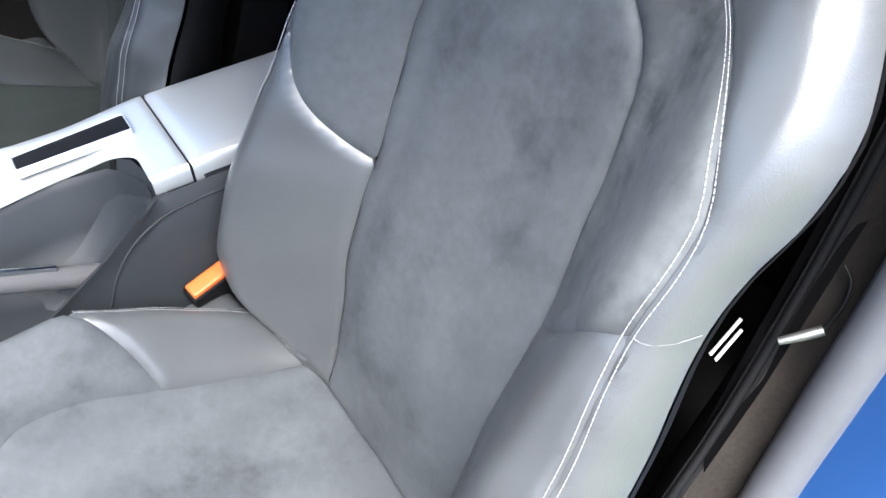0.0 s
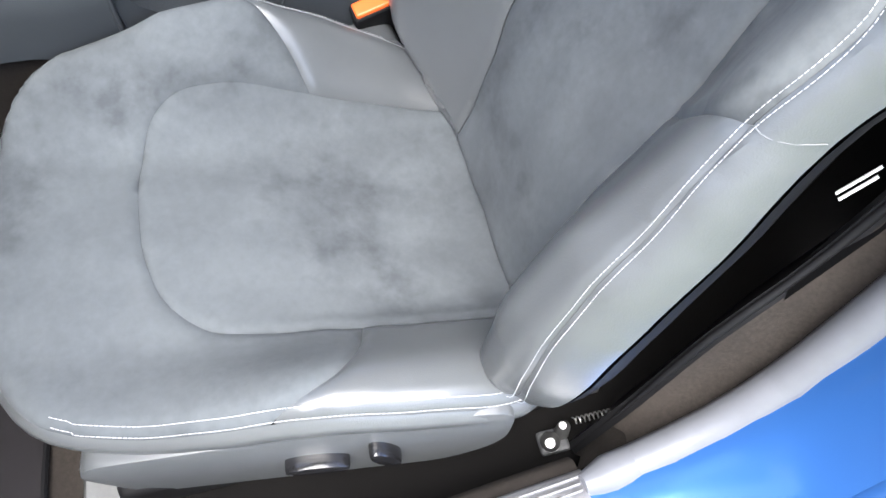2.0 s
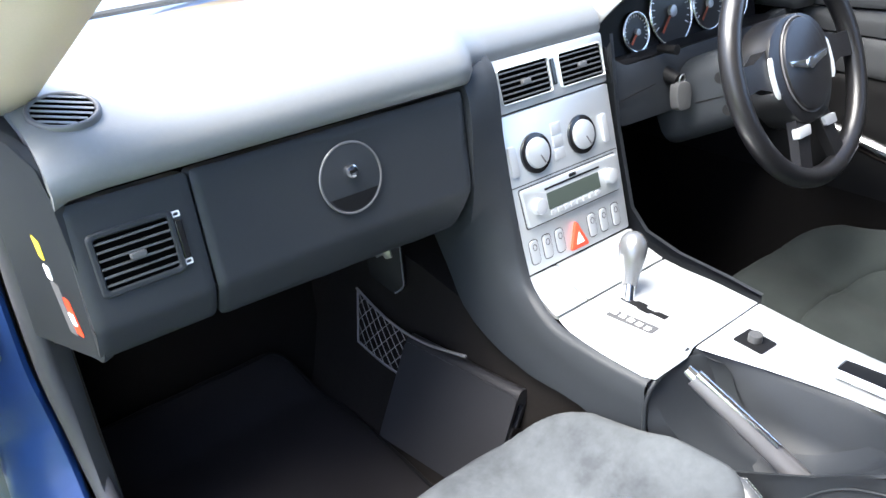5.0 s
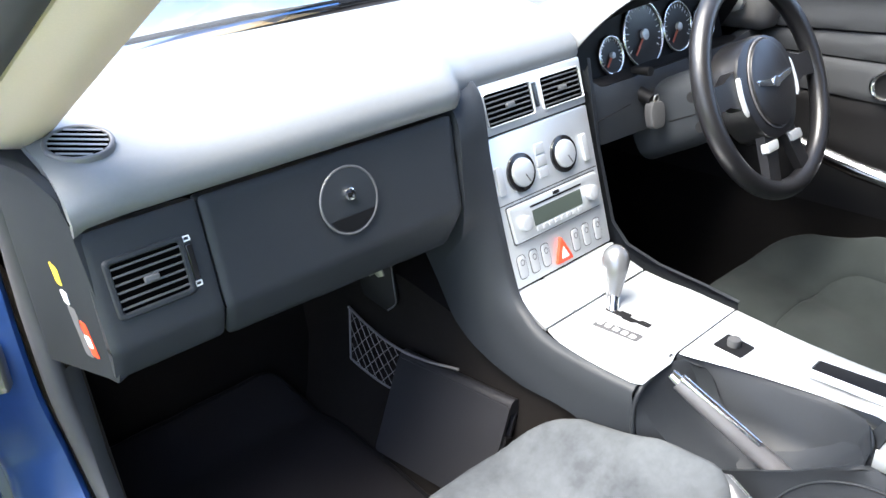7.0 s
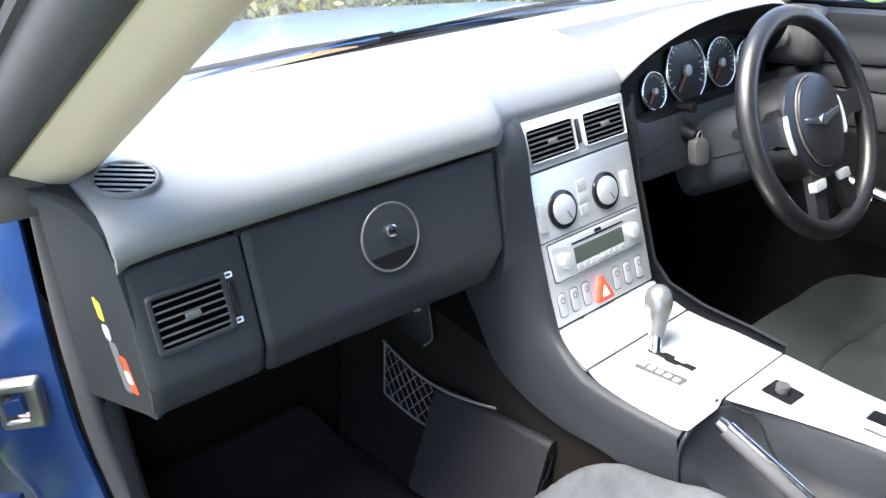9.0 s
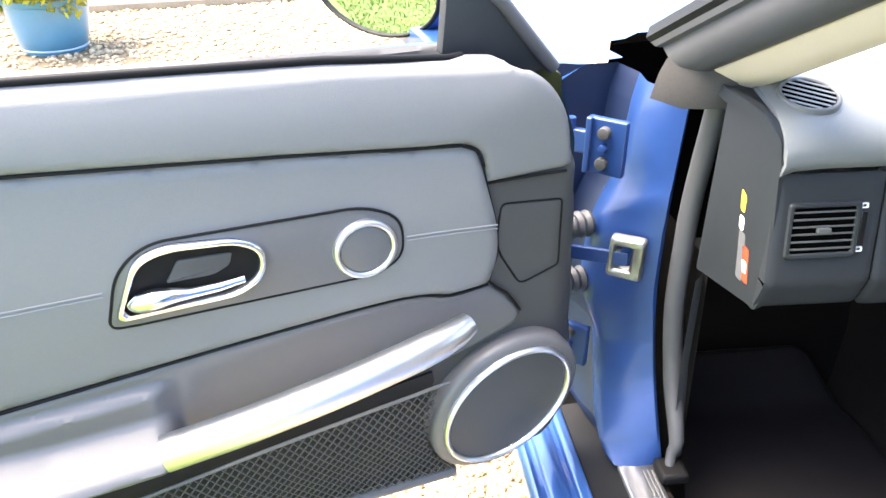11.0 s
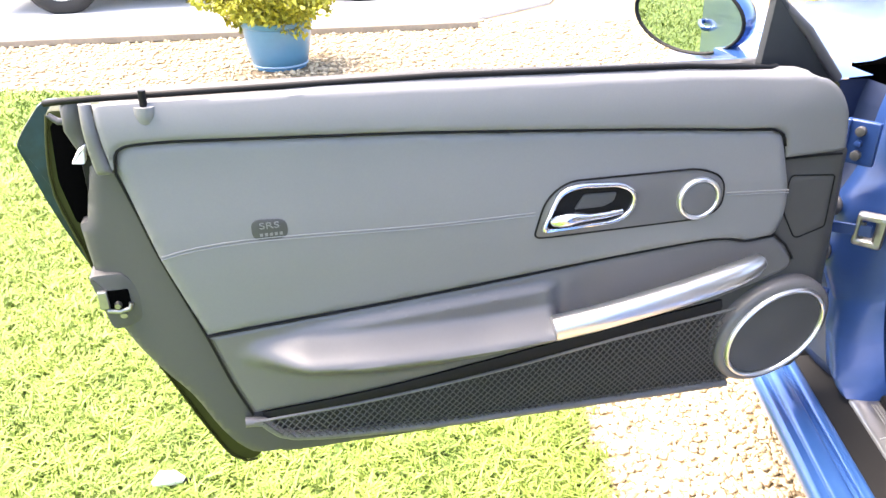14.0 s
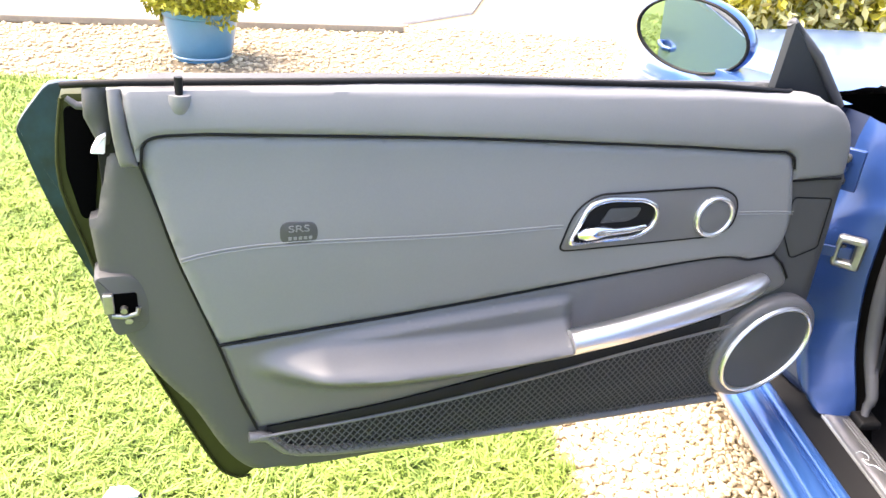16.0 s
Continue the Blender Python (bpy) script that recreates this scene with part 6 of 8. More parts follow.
part("release_lever", tube([DOOR @ Vector(q) for q in ((-0.448, 0.762, 0.022), (-0.441, 0.7655, 0.027), (-0.428, 0.768, 0.029), (-0.412, 0.768, 0.028), (-0.396, 0.766, 0.027), (-0.37, 0.767, 0.027), (-0.345, 0.769, 0.025))], [0.005, 0.0095, 0.0105, 0.008, 0.0055, 0.0048, 0.004], 14), CHROME, bz, "polished chrome release lever")
kr = part("tweeter_ring", frame_ring(ellipse(-0.2215, 0.7715, 0.0335, 0.0325, 40), ellipse(-0.2215, 0.7715, 0.027, 0.026, 40), 0.012, 0.0225, DOOR, 0.002), BRUSHED, door, "satin metal tweeter ring")
part("tweeter_grille", slab(ellipse(-0.2215, 0.7715, 0.0275, 0.0265, 32), 0.012, 0.021, DOOR, 0.005), TRIM, kr)
# airbag badge
bdg = part("airbag_badge", slab(rounded([(-0.8535, 0.7805), (-0.8075, 0.7795), (-0.8075, 0.8075), (-0.8535, 0.810)], 0.0125), 0.008, 0.0145, DOOR, 0.002), TRIM_DARK, door, "embossed airbag badge")
tc = bpy.data.curves.new("badge_text", 'FONT')
tc.body = "SRS"
tc.size = 0.0155
tc.extrude = 0.0006
tc.align_x = 'CENTER'
tmp = bpy.data.objects.new("tmp_text", tc)
scene.collection.objects.link(tmp)
tm = bpy.data.meshes.new_from_object(tmp.evaluated_get(bpy.context.evaluated_depsgraph_get()))
bpy.data.objects.remove(tmp)
bt = bmesh.new()
bt.from_mesh(tm)
bpy.data.meshes.remove(tm)
bt.transform(DOOR @ Matrix.Translation((-0.8305, 0.7965, 0.0150)) @ Matrix.Diagonal((1.12, 0.8, 1, 1)))
part("badge_letters", bt, TRIM_SOFT, bdg, "", False)
bars = bmesh.new()
for i in range(5):
    box(-0.8435 + 0.0062 * i, -0.8395 + 0.0062 * i, 0.786, 0.790, 0.0143, 0.0152, 0.0, DOOR, bars)
part("badge_bars", bars, TRIM_SOFT, bdg, "", False)
# access flap near the hinge
fl = rounded([(-0.057, 0.782), (0.021, 0.775), (0.023, 0.688), (-0.028, 0.672), (-0.062, 0.728)], [0.008, 0.006, 0.006, 0.01, 0.02])
part("access_flap", sheet([tuple(q) for q in fl][::-1], lambda x, v: door_to_world(x, v, door_base(x, v) - 0.0026), 0.006, 0.0022, 0.0018, 0.004), TRIM_CARRIER, door)
part("flap_groove", tube(on_surface(dense(fl, 0.006), lambda x, v: door_to_world(x, v, door_base(x, v) - 0.0038)), 0.0013, 6, True), BLACK, door)
# lock pin
part("lock_pin_base", tube([DOOR @ Vector(q) for q in ((-0.9555, 0.9650, 0.001), (-0.9555, 0.9640, 0.0008), (-0.9560, 0.955, 0.001), (-0.9570, 0.946, 0.000), (-0.9580, 0.938, -0.001))], [0.0105, 0.0125, 0.0130, 0.0115, 0.0060], 20), TRIM_SOFT, door)
part("white_clip", slab(rounded([(-1.0517, 0.8955), (-1.0365, 0.8940), (-1.0332, 0.9165), (-1.0426, 0.9112)], 0.003), -0.026, -0.012, DOOR, 0.002), WHITE, door, "white plastic clip")
part("lock_pin", tube([DOOR @ Vector((-0.9562, 0.955, 0.003)), DOOR @ Vector((-0.9555, 0.9825, 0.002))], 0.0045, 12), BLACK, door, "black lock pin")
# shell, seals and latch
shell = [tuple(q) for q in smooth_line([(-1.094, 0.949), (-1.1315, 0.9005), (-1.1305, 0.877), (-1.1115, 0.80), (-1.0755, 0.6946), (-1.013, 0.53), (-0.945, 0.365), (-0.905, 0.350)], 0.02)] + [(-0.85, 0.385), (-0.70, 0.392), (-0.3, 0.40), (0.0, 0.405), (0.08, 0.43), (0.10, 0.50), (0.10, 0.80), (0.06, 0.905), (0.0, 0.935)]
part("outer_skin", slab(rounded(shell, 0.01, 2), -0.120, -0.114, DOOR, 0.002), PAINT, door, "metallic blue outer door skin")
part("outer_handle", tube([DOOR @ Vector(q) for q in ((-1.040, 0.775, -0.119), (-1.034, 0.776, -0.134), (-0.995, 0.776, -0.138), (-0.955, 0.774, -0.134), (-0.949, 0.773, -0.119))], 0.007, 10), PAINT, door, "blue outer door handle")
part("skin_return", slab(rounded(shell, 0.01, 2), -0.113, -0.107, DOOR, 0.003), DOOR_EDGE, door, "folded edge of the door skin, shade in its colour")
inner_shell = [tuple(q) for q in smooth_line([(-1.078, 0.9500), (-1.088, 0.8961), (-1.091, 0.840), (-1.074, 0.765), (-1.056, 0.69), (-0.996, 0.53), (-0.932, 0.377), (-0.895, 0.362)], 0.02)] + [(min(x - 0.012, 0.045), v + 0.012 if v < 0.5 else v - 0.004) for x, v in shell if x >= -0.85]
part("inner_frame", slab(rounded(inner_shell, 0.006, 2), -0.106, -0.060, DOOR, 0.006), JAMB_DARK, door, "inner door frame, shade and lawn reflection in its colour")
part("trim_back", slab(rounded([(-1.045, 0.93), (-1.045, 0.66), (-0.90, 0.42), (-0.60, 0.405), (0.0, 0.415), (0.05, 0.5), (0.03, 0.88), (-0.04, 0.925)], 0.02), -0.060, -0.030, DOOR, 0.004), BLACK, door)
seal_line = smooth_line([(-1.0775, 0.945), (-1.087, 0.896), (-1.090, 0.84), (-1.073, 0.765), (-1.055, 0.69), (-0.995, 0.53), (-0.931, 0.379), (-0.893, 0.364)], 0.02)
part("edge_seal", tube(door_to_world(np.array([q[0] for q in seal_line]), np.array([q[1] for q in seal_line]), np.full(len(seal_line), -0.058)), 0.0020, 8), JAMB_DARK, door, "folded seam of the door frame, shade in its colour")
part("glass_channel", tube([DOOR @ Vector(q) for q in ((-1.034, 0.968, -0.030), (-1.040, 0.960, -0.030), (-1.040, 0.935, -0.030), (-1.036, 0.90, -0.034))], [0.006, 0.011, 0.012, 0.006], 12, flat=1.3), TRIM_DARK, door, "dark grey rubber glass channel")
part("channel_flap", tube([DOOR @ Vector(q) for q in ((-1.070, 0.951, -0.036), (-1.060, 0.943, -0.034), (-1.048, 0.943, -0.032), (-1.040, 0.952, -0.030))], [0.003, 0.0045, 0.005, 0.006], 10), RUBBER, door)
part("channel_slot_shade", slab(rounded([(-1.076, 0.935), (-1.052, 0.935), (-1.044, 0.895), (-1.058, 0.80), (-1.072, 0.80), (-1.082, 0.86)], 0.008), -0.062, -0.056, DOOR, 0.001), VOID, door)
part("waist_seal", tube([DOOR @ Vector(q) for q in ((-1.073, 0.963, -0.044), (-1.050, 0.969, -0.026), (-1.01, 0.9730, -0.013), (-0.60, 0.9710, -0.012), (-0.25, 0.9590, -0.012), (-0.12, 0.9475, -0.014), (-0.098, 0.944, -0.030))], 0.0042, 8), BLACK, door, "black waist seal")
part("latch_plate", slab(rounded([(-1.068, 0.742), (-1.022, 0.742), (-1.002, 0.710), (-1.004, 0.672), (-1.022, 0.660), (-1.050, 0.655)], 0.012), -0.060, -0.016, DOOR, 0.008), TRIM_CARRIER, door)
lt = part("latch", slab(rounded([(-1.050, 0.718), (-1.020, 0.718), (-1.020, 0.688), (-1.048, 0.688)], 0.004), -0.03, -0.0145, DOOR, 0.001), VOID, door, "black slab for the shade in the latch opening")
part("latch_claw", tube([DOOR @ Vector(q) for q in ((-1.050, 0.690, -0.013), (-1.036, 0.688, -0.011), (-1.022, 0.690, -0.012), (-1.0195, 0.698, -0.013))], 0.0032, 8), STEEL, lt, "bright steel latch claw")
part("latch_bolt", box(-1.058, -1.046, 0.694, 0.720, -0.026, -0.009, 0.002, DOOR), STEEL, lt)
part("latch_pin", tube([DOOR @ Vector((-1.036, 0.697, -0.020)), DOOR @ Vector((-1.036, 0.697, -0.008))], [0.006, 0.004], 10), STEEL, lt)
part("latch_screw", slab(ellipse(-1.032, 0.679, 0.005, 0.004, 16), -0.018, -0.0135, DOOR, 0.001), STEEL, lt)
# sail panel and mirror
sail = [(-0.110, 0.940), (-0.102, 1.040), (-0.095, 1.040), (-0.042, 0.990), (0.022, 0.914), (0.000, 0.910)]
part("sail_panel", slab(rounded(sail, 0.004), -0.064, -0.050, DOOR, 0.004), DASH, door, "dark grey mirror sail panel")
part("sail_seal", tube([DOOR @ Vector(q) for q in ((-0.100, 1.038, -0.062), (-0.042, 0.988, -0.050), (0.022, 0.914, -0.046))], 0.008, 8), RUBBER, door)
mir = thing("wing_mirror", (-1.03, 0.27, 0.93), "metallic blue oval wing mirror on the open door", "wing mirror")
MC = Vector((-1.080, 0.262, 0.972))
MIR = Matrix.Translation(MC) @ Matrix(((0.764, -0.0047, -0.645, 0), (-0.645, -0.0056, -0.764, 0), (0.0, 0.9998, -0.0073, 0), (0, 0, 0, 1)))
hs = []
for d, s in ((-0.016, 0.93), (-0.002, 0.96), (0.0, 1.0), (-0.01, 1.05), (-0.035, 1.02), (-0.065, 0.86), (-0.085, 0.6), (-0.095, 0.25)):
    hs.append([MIR @ Vector((p[0] * s + 0.02 * (1 - s), p[1] * s, d)) for p in ellipse(0, 0, 0.102, 0.062, 40, -0.10)])
part("mirror_shell", loft(hs, True, True), PAINT, mir, "metallic blue mirror housing")
part("mirror_rim", frame_ring(ellipse(0, 0, 0.102, 0.062, 40, -0.10), ellipse(0, 0, 0.0965, 0.0575, 40, -0.10), -0.006, 0.006, MIR, 0.002), BLACK, mir)
part("mirror_glass", slab(ellipse(0, 0, 0.097, 0.058, 40, -0.10), -0.004, 0.0015, MIR), MIRROR, mir, "mirror glass", False)
part("mirror_arm", loft([[Vector((-1.02, 0.29, 0.90)) + Vector((a, b, c)) for a, b, c in ((-0.03, 0, 0), (0.03, 0, 0), (0.03, 0.03, 0.0), (-0.03, 0.03, 0.0))], [Vector((-1.04, 0.285, 0.935)) + Vector((a, b, c)) for a, b, c in ((-0.03, 0, 0), (0.03, 0, 0), (0.03, 0.03, 0.0), (-0.03, 0.03, 0.0))]], True, True), PAINT, mir)
part("mirror_foot", loft([[DOOR @ Vector((x, v, -0.10)) for x, v in ((-0.10, 0.905), (0.0, 0.905), (0.0, 0.935), (-0.10, 0.935))], [Vector((-1.02, 0.29, 0.90)) + Vector(q) for q in ((-0.03, 0, 0.0), (0.03, 0, 0.0), (0.03, 0.03, 0.02), (-0.03, 0.03, 0.02))]], True, True), PAINT, mir)

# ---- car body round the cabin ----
# Body blue blackened: the shade behind the hinges is put into the colour.
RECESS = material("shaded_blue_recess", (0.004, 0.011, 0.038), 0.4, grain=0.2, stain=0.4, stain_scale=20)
body = thing("sports_coupe", (0, 0, 0.2), "metallic blue two-door sports coupe", "car")
# sill of the passenger side, swept along the car and up the rear of the door opening
ys = [0.42, 0.2, 0.048, -0.2, -0.4, -0.6, -0.66, -0.70, -0.74, -0.78, -0.81, -0.83, -0.86, -0.88, -0.895, -0.905, -0.91]
rise = [0, 0, 0, 0, 0, 0, 0.0, 0.004, 0.018, 0.045, 0.075, 0.10, 0.165, 0.25, 0.38, 0.55, 0.75]


def sill_out(y):
    """The sill bows outwards ahead of the rear pillar."""
    return 0.022 * float(ss(-0.66, -0.45, y))


def swept(prof, y0=9.0, y1=-9.0):
    """Sweep a section (x, z) along the sill."""
    return loft([[(x + 0.06 * r - sill_out(y), y + 0.10 * (z - 0.33) * (r > 0.02), z + r) for x, z in prof] for y, r in zip(ys, rise) if y1 <= y <= y0])


part("sill_carpet", swept([(-0.655, 0.226), (-0.662, 0.285), (-0.670, 0.318), (-0.678, 0.332), (-0.690, 0.337)], 0.05, -0.66), CARPET_LIT, body, "faded brown carpet on the sill, daylight in its colour")
plate = part("sill_plate", swept([(-0.688, 0.336), (-0.690, 0.344), (-0.693, 0.347), (-0.736, 0.347), (-0.740, 0.343), (-0.741, 0.330)], 0.05, -0.66), SCUFF, body, "dark brushed metal scuff plate")
for x in (-0.6965, -0.7025, -0.7085):
    part("rib", tube([(x - sill_out(y), y, 0.3468) for y in (0.030, -0.2, -0.45, -0.48, -0.52, -0.56, -0.60, -0.655)], 0.0016, 8), TRIM, plate)
mark = smooth_line([(-0.734, -0.062), (-0.722, -0.058), (-0.716, -0.068), (-0.722, -0.080), (-0.732, -0.078), (-0.730, -0.090), (-0.718, -0.094), (-0.712, -0.104)], 0.004)
part("plate_mark", tube([(q[0] - 0.022, q[1], 0.3474) for q in mark], 0.0009, 6), SILVER, plate, "plain silver flourish on the scuff plate")
part("sill_channel", swept([(-0.738, 0.340), (-0.744, 0.334), (-0.784, 0.330), (-0.790, 0.324)], 0.2, -0.66), BLACK, body, "black rubber strip along the sill")
part("sill_paint", swept([(-0.786, 0.322), (-0.788, 0.331), (-0.792, 0.333), (-0.801, 0.331), (-0.804, 0.328), (-0.806, 0.320), (-0.812, 0.319), (-0.816, 0.324), (-0.820, 0.326), (-0.838, 0.320), (-0.842, 0.316), (-0.844, 0.309), (-0.850, 0.307), (-0.856, 0.308), (-0.864, 0.300), (-0.866, 0.285), (-0.848, 0.25), (-0.82, 0.21), (-0.78, 0.18)]), PAINT, body, "metallic blue door sill with two grooves")
part("rear_sill_paint", swept([(-0.690, 0.334), (-0.705, 0.342), (-0.735, 0.343), (-0.789, 0.3335)], -0.65), PAINT, body, "metallic blue sill behind the scuff plate")
# rear of the opening: black trim, carpet strip and seal climbing the rear pillar
crest = [(-0.648, -0.690, 0.232), (-0.645, -0.735, 0.325), (-0.640, -0.785, 0.44), (-0.634, -0.835, 0.505), (-0.628, -0.875, 0.575), (-0.622, -0.915, 0.68), (-0.618, -0.94, 0.80), (-0.612, -0.97, 1.0), (-0.60, -1.0, 1.2)]
inner_l = [(-0.688, -0.66, 0.332), (-0.680, -0.715, 0.325), (-0.674, -0.785, 0.365), (-0.668, -0.832, 0.42), (-0.662, -0.862, 0.485), (-0.660, -0.882, 0.575), (-0.660, -0.90, 0.70), (-0.655, -0.92, 0.95), (-0.645, -0.95, 1.2)]
cr, il = smooth_line(crest, 0.03), smooth_line(inner_l, 0.03)
m_ = 40
cr, il = [[c[int(round(i * (len(c) - 1) / (m_ - 1)))] for i in range(m_)] for c in (cr, il)]
part("pillar_carpet", loft([il, [0.5 * (a_ + b_) + np.array((0.004, -0.006, 0)) for a_, b_ in zip(il, cr)], cr]), CARPET_LIT, body, "faded brown carpet strip on the rear pillar, daylight in its colour")
part("pillar_trim_lower", loft([cr, [c + np.array((0.012, 0.004, 0.0)) for c in cr], [c + np.array((0.05, -0.07, -0.02)) for c in cr], [c + np.array((0.06, -0.25, -0.10)) for c in cr]]), BLACK, body, "black plastic rear pillar trim")
part("trim_edge", tube([c + np.array((0.006, 0.003, 0.002)) for c in cr], [0.0005] * 4 + [0.002, 0.003] + [0.004] * (m_ - 6), 8), BLACK, body)
part("rear_seal", tube([np.array(c) + np.array((-0.016, 0.004, 0.012)) for c in il], [0.010] + [0.0185] * (m_ - 1), 12), SEAL_GREY, body, "grey rubber door seal, sky reflection in its colour")
# hinge pillar: a blue plate that sweeps into the sill
col_in = smooth_line([(-0.706, 0.12, 0.89), (-0.708, 0.12, 0.848), (-0.712, 0.12, 0.74), (-0.713, 0.12, 0.662), (-0.712, 0.118, 0.578), (-0.705, 0.108, 0.492), (-0.703, 0.088, 0.439), (-0.704, 0.055, 0.392), (-0.698, 0.044, 0.347)], 0.02)
col_out = smooth_line([(-0.734, 0.185, 0.86), (-0.742, 0.185, 0.823), (-0.752, 0.185, 0.728), (-0.778, 0.185, 0.66), (-0.786, 0.185, 0.593), (-0.786, 0.182, 0.536), (-0.767, 0.165, 0.48), (-0.771, 0.128, 0.42), (-0.777, 0.075, 0.364), (-0.768, 0.046, 0.346)], 0.02)
m_ = 34
ci, co_ = [[np.array(c[int(round(i * (len(c) - 1) / (m_ - 1)))]) for i in range(m_)] for c in (col_in, col_out)]
pil = []
for a_, b_ in zip(ci, co_):
    row = [a_ + np.array((0.006, 0.03, 0)), a_ + np.array((0.001, 0.006, 0))]
    for u in (0.06, 0.25, 0.5, 0.75, 0.92):
        row.append(a_ + (b_ - a_) * u - np.array((0.35, 0.9, -0.1)) * 0.006 * math.sin(math.pi * u))
    row += [b_, b_ + np.array((-0.004, 0.012, 0)), b_ + np.array((0.004, 0.06, -0.003))]
    pil.append(row)
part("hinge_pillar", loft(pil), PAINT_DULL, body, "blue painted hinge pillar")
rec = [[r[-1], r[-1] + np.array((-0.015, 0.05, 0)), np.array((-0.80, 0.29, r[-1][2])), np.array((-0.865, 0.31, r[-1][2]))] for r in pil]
part("hinge_recess", loft(rec), RECESS, body, "blue recess behind the hinges, shade in its colour")
part("pillar_foot", loft([[(-0.768, 0.105, 0.868), (-0.742, 0.070, 0.866), (-0.690, 0.064, 0.866), (-0.675, 0.12, 0.868)], [(-0.764, 0.098, 0.90), (-0.738, 0.062, 0.900), (-0.690, 0.052, 0.892), (-0.670, 0.12, 0.895)], [(-0.752, 0.10, 0.925), (-0.730, 0.064, 0.920), (-0.690, 0.052, 0.900), (-0.67, 0.12, 0.905)]]), FELT, body, "dusty felt at the foot of the pillar")
sl = smooth_line([(-0.7, 0.02, 0.352), (-0.692, 0.034, 0.375), (-0.687, 0.036, 0.392), (-0.686, 0.069, 0.439), (-0.688, 0.089, 0.492), (-0.695, 0.099, 0.578), (-0.696, 0.101, 0.662), (-0.695, 0.101, 0.74), (-0.69, 0.085, 0.895)], 0.02)
part("pillar_seal", tube(sl, [0.006 + 0.0075 * min(1.0, i / 7) for i in range(len(sl))], 12), RUBBER, body, "black rubber door seal")
part("seal_end", box(-0.716, -0.676, 0.0, 0.040, 0.345, 0.362, 0.006), BLACK, body)
part("kick_panel", loft([[(-0.672, 0.08, 0.64), (-0.692, 0.06, 0.64)], [(-0.672, 0.075, 0.50), (-0.690, 0.06, 0.50)], [(-0.668, 0.05, 0.35), (-0.688, 0.04, 0.35)]]), TRIM_DARK, body)
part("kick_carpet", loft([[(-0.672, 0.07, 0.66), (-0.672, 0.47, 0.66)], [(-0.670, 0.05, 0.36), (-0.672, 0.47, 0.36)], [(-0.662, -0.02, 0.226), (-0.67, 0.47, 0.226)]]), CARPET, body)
# hinges and check strap
for hx, hy, zc, hh in ((-0.786, 0.175, 0.780, 0.038), (-0.803, 0.185, 0.465, 0.034)):
    HM = Matrix.Translation((hx, hy, zc)) @ Euler((0, 0, radians(-40))).to_matrix().to_4x4()
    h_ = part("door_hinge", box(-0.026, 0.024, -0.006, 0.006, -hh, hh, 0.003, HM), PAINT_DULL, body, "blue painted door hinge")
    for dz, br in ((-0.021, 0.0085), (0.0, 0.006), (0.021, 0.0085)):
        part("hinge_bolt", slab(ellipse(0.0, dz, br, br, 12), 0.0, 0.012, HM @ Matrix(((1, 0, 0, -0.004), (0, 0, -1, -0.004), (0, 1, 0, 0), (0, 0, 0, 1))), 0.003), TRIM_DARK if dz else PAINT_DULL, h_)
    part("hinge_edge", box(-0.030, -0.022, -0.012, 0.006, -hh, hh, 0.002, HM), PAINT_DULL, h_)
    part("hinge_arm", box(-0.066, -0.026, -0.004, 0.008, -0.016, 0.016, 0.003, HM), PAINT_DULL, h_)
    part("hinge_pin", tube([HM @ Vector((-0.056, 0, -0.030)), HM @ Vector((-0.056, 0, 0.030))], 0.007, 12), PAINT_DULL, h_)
CKM = Matrix.Translation((-0.757, 0.138, 0.636)) @ Euler((0, 0, radians(-30))).to_matrix().to_4x4() @ Matrix(((1, 0, 0, 0), (0, 0, -1, 0), (0, 1, 0, 0), (0, 0, 0, 1)))
ck = part("check_strap", box(-0.095, 0.004, -0.010, 0.010, 0.004, 0.010, 0.001, CKM @ Euler((0, 0, radians(4))).to_matrix().to_4x4()), PAINT_DULL, body, "blue door check strap")
part("check_bracket", frame_ring(rounded([(-0.024, -0.029), (0.024, -0.031), (0.026, 0.031), (-0.022, 0.031)], 0.007), rounded([(-0.014, -0.016), (0.008, -0.016), (0.008, 0.018), (-0.014, 0.018)], 0.003), -0.004, 0.012, CKM, 0.004), STEEL, ck, "dirty steel check bracket")
part("bracket_roller", tube([CKM @ Vector((-0.010, -0.014, 0.006)), CKM @ Vector((-0.010, 0.014, 0.006))], 0.004, 10), TRIM_DARK, ck)
for zz in (0.655, 0.565):
    part("wiring_boot", tube([(-0.79 - 0.006 * i, 0.205 - 0.0015 * i, zz) for i in range(14)], [0.016 + 0.004 * (i % 2) for i in range(14)], 12), RUBBER, body, "ribbed black wiring boot")
# front wing, bonnet and the far side
def shell_rows(y, half, zc, zs, drop):
    return [(x * half, y, zc - (zc - zs) * abs(x) ** 2.4) for x in [k / 12 for k in range(-12, 13)]] 
bon = [shell_rows(y, h_, zc, zs, 0) for y, h_, zc, zs in ((0.392, 0.73, 0.906, 0.861), (0.44, 0.74, 0.905, 0.860), (0.55, 0.76, 0.903, 0.855), (0.80, 0.79, 0.890, 0.838), (1.1, 0.80, 0.865, 0.80), (1.4, 0.78, 0.822, 0.75), (1.65, 0.70, 0.76, 0.68), (1.75, 0.62, 0.70, 0.62))]
part("bonnet", loft(bon), PAINT, body, "metallic blue bonnet reflecting the sky")
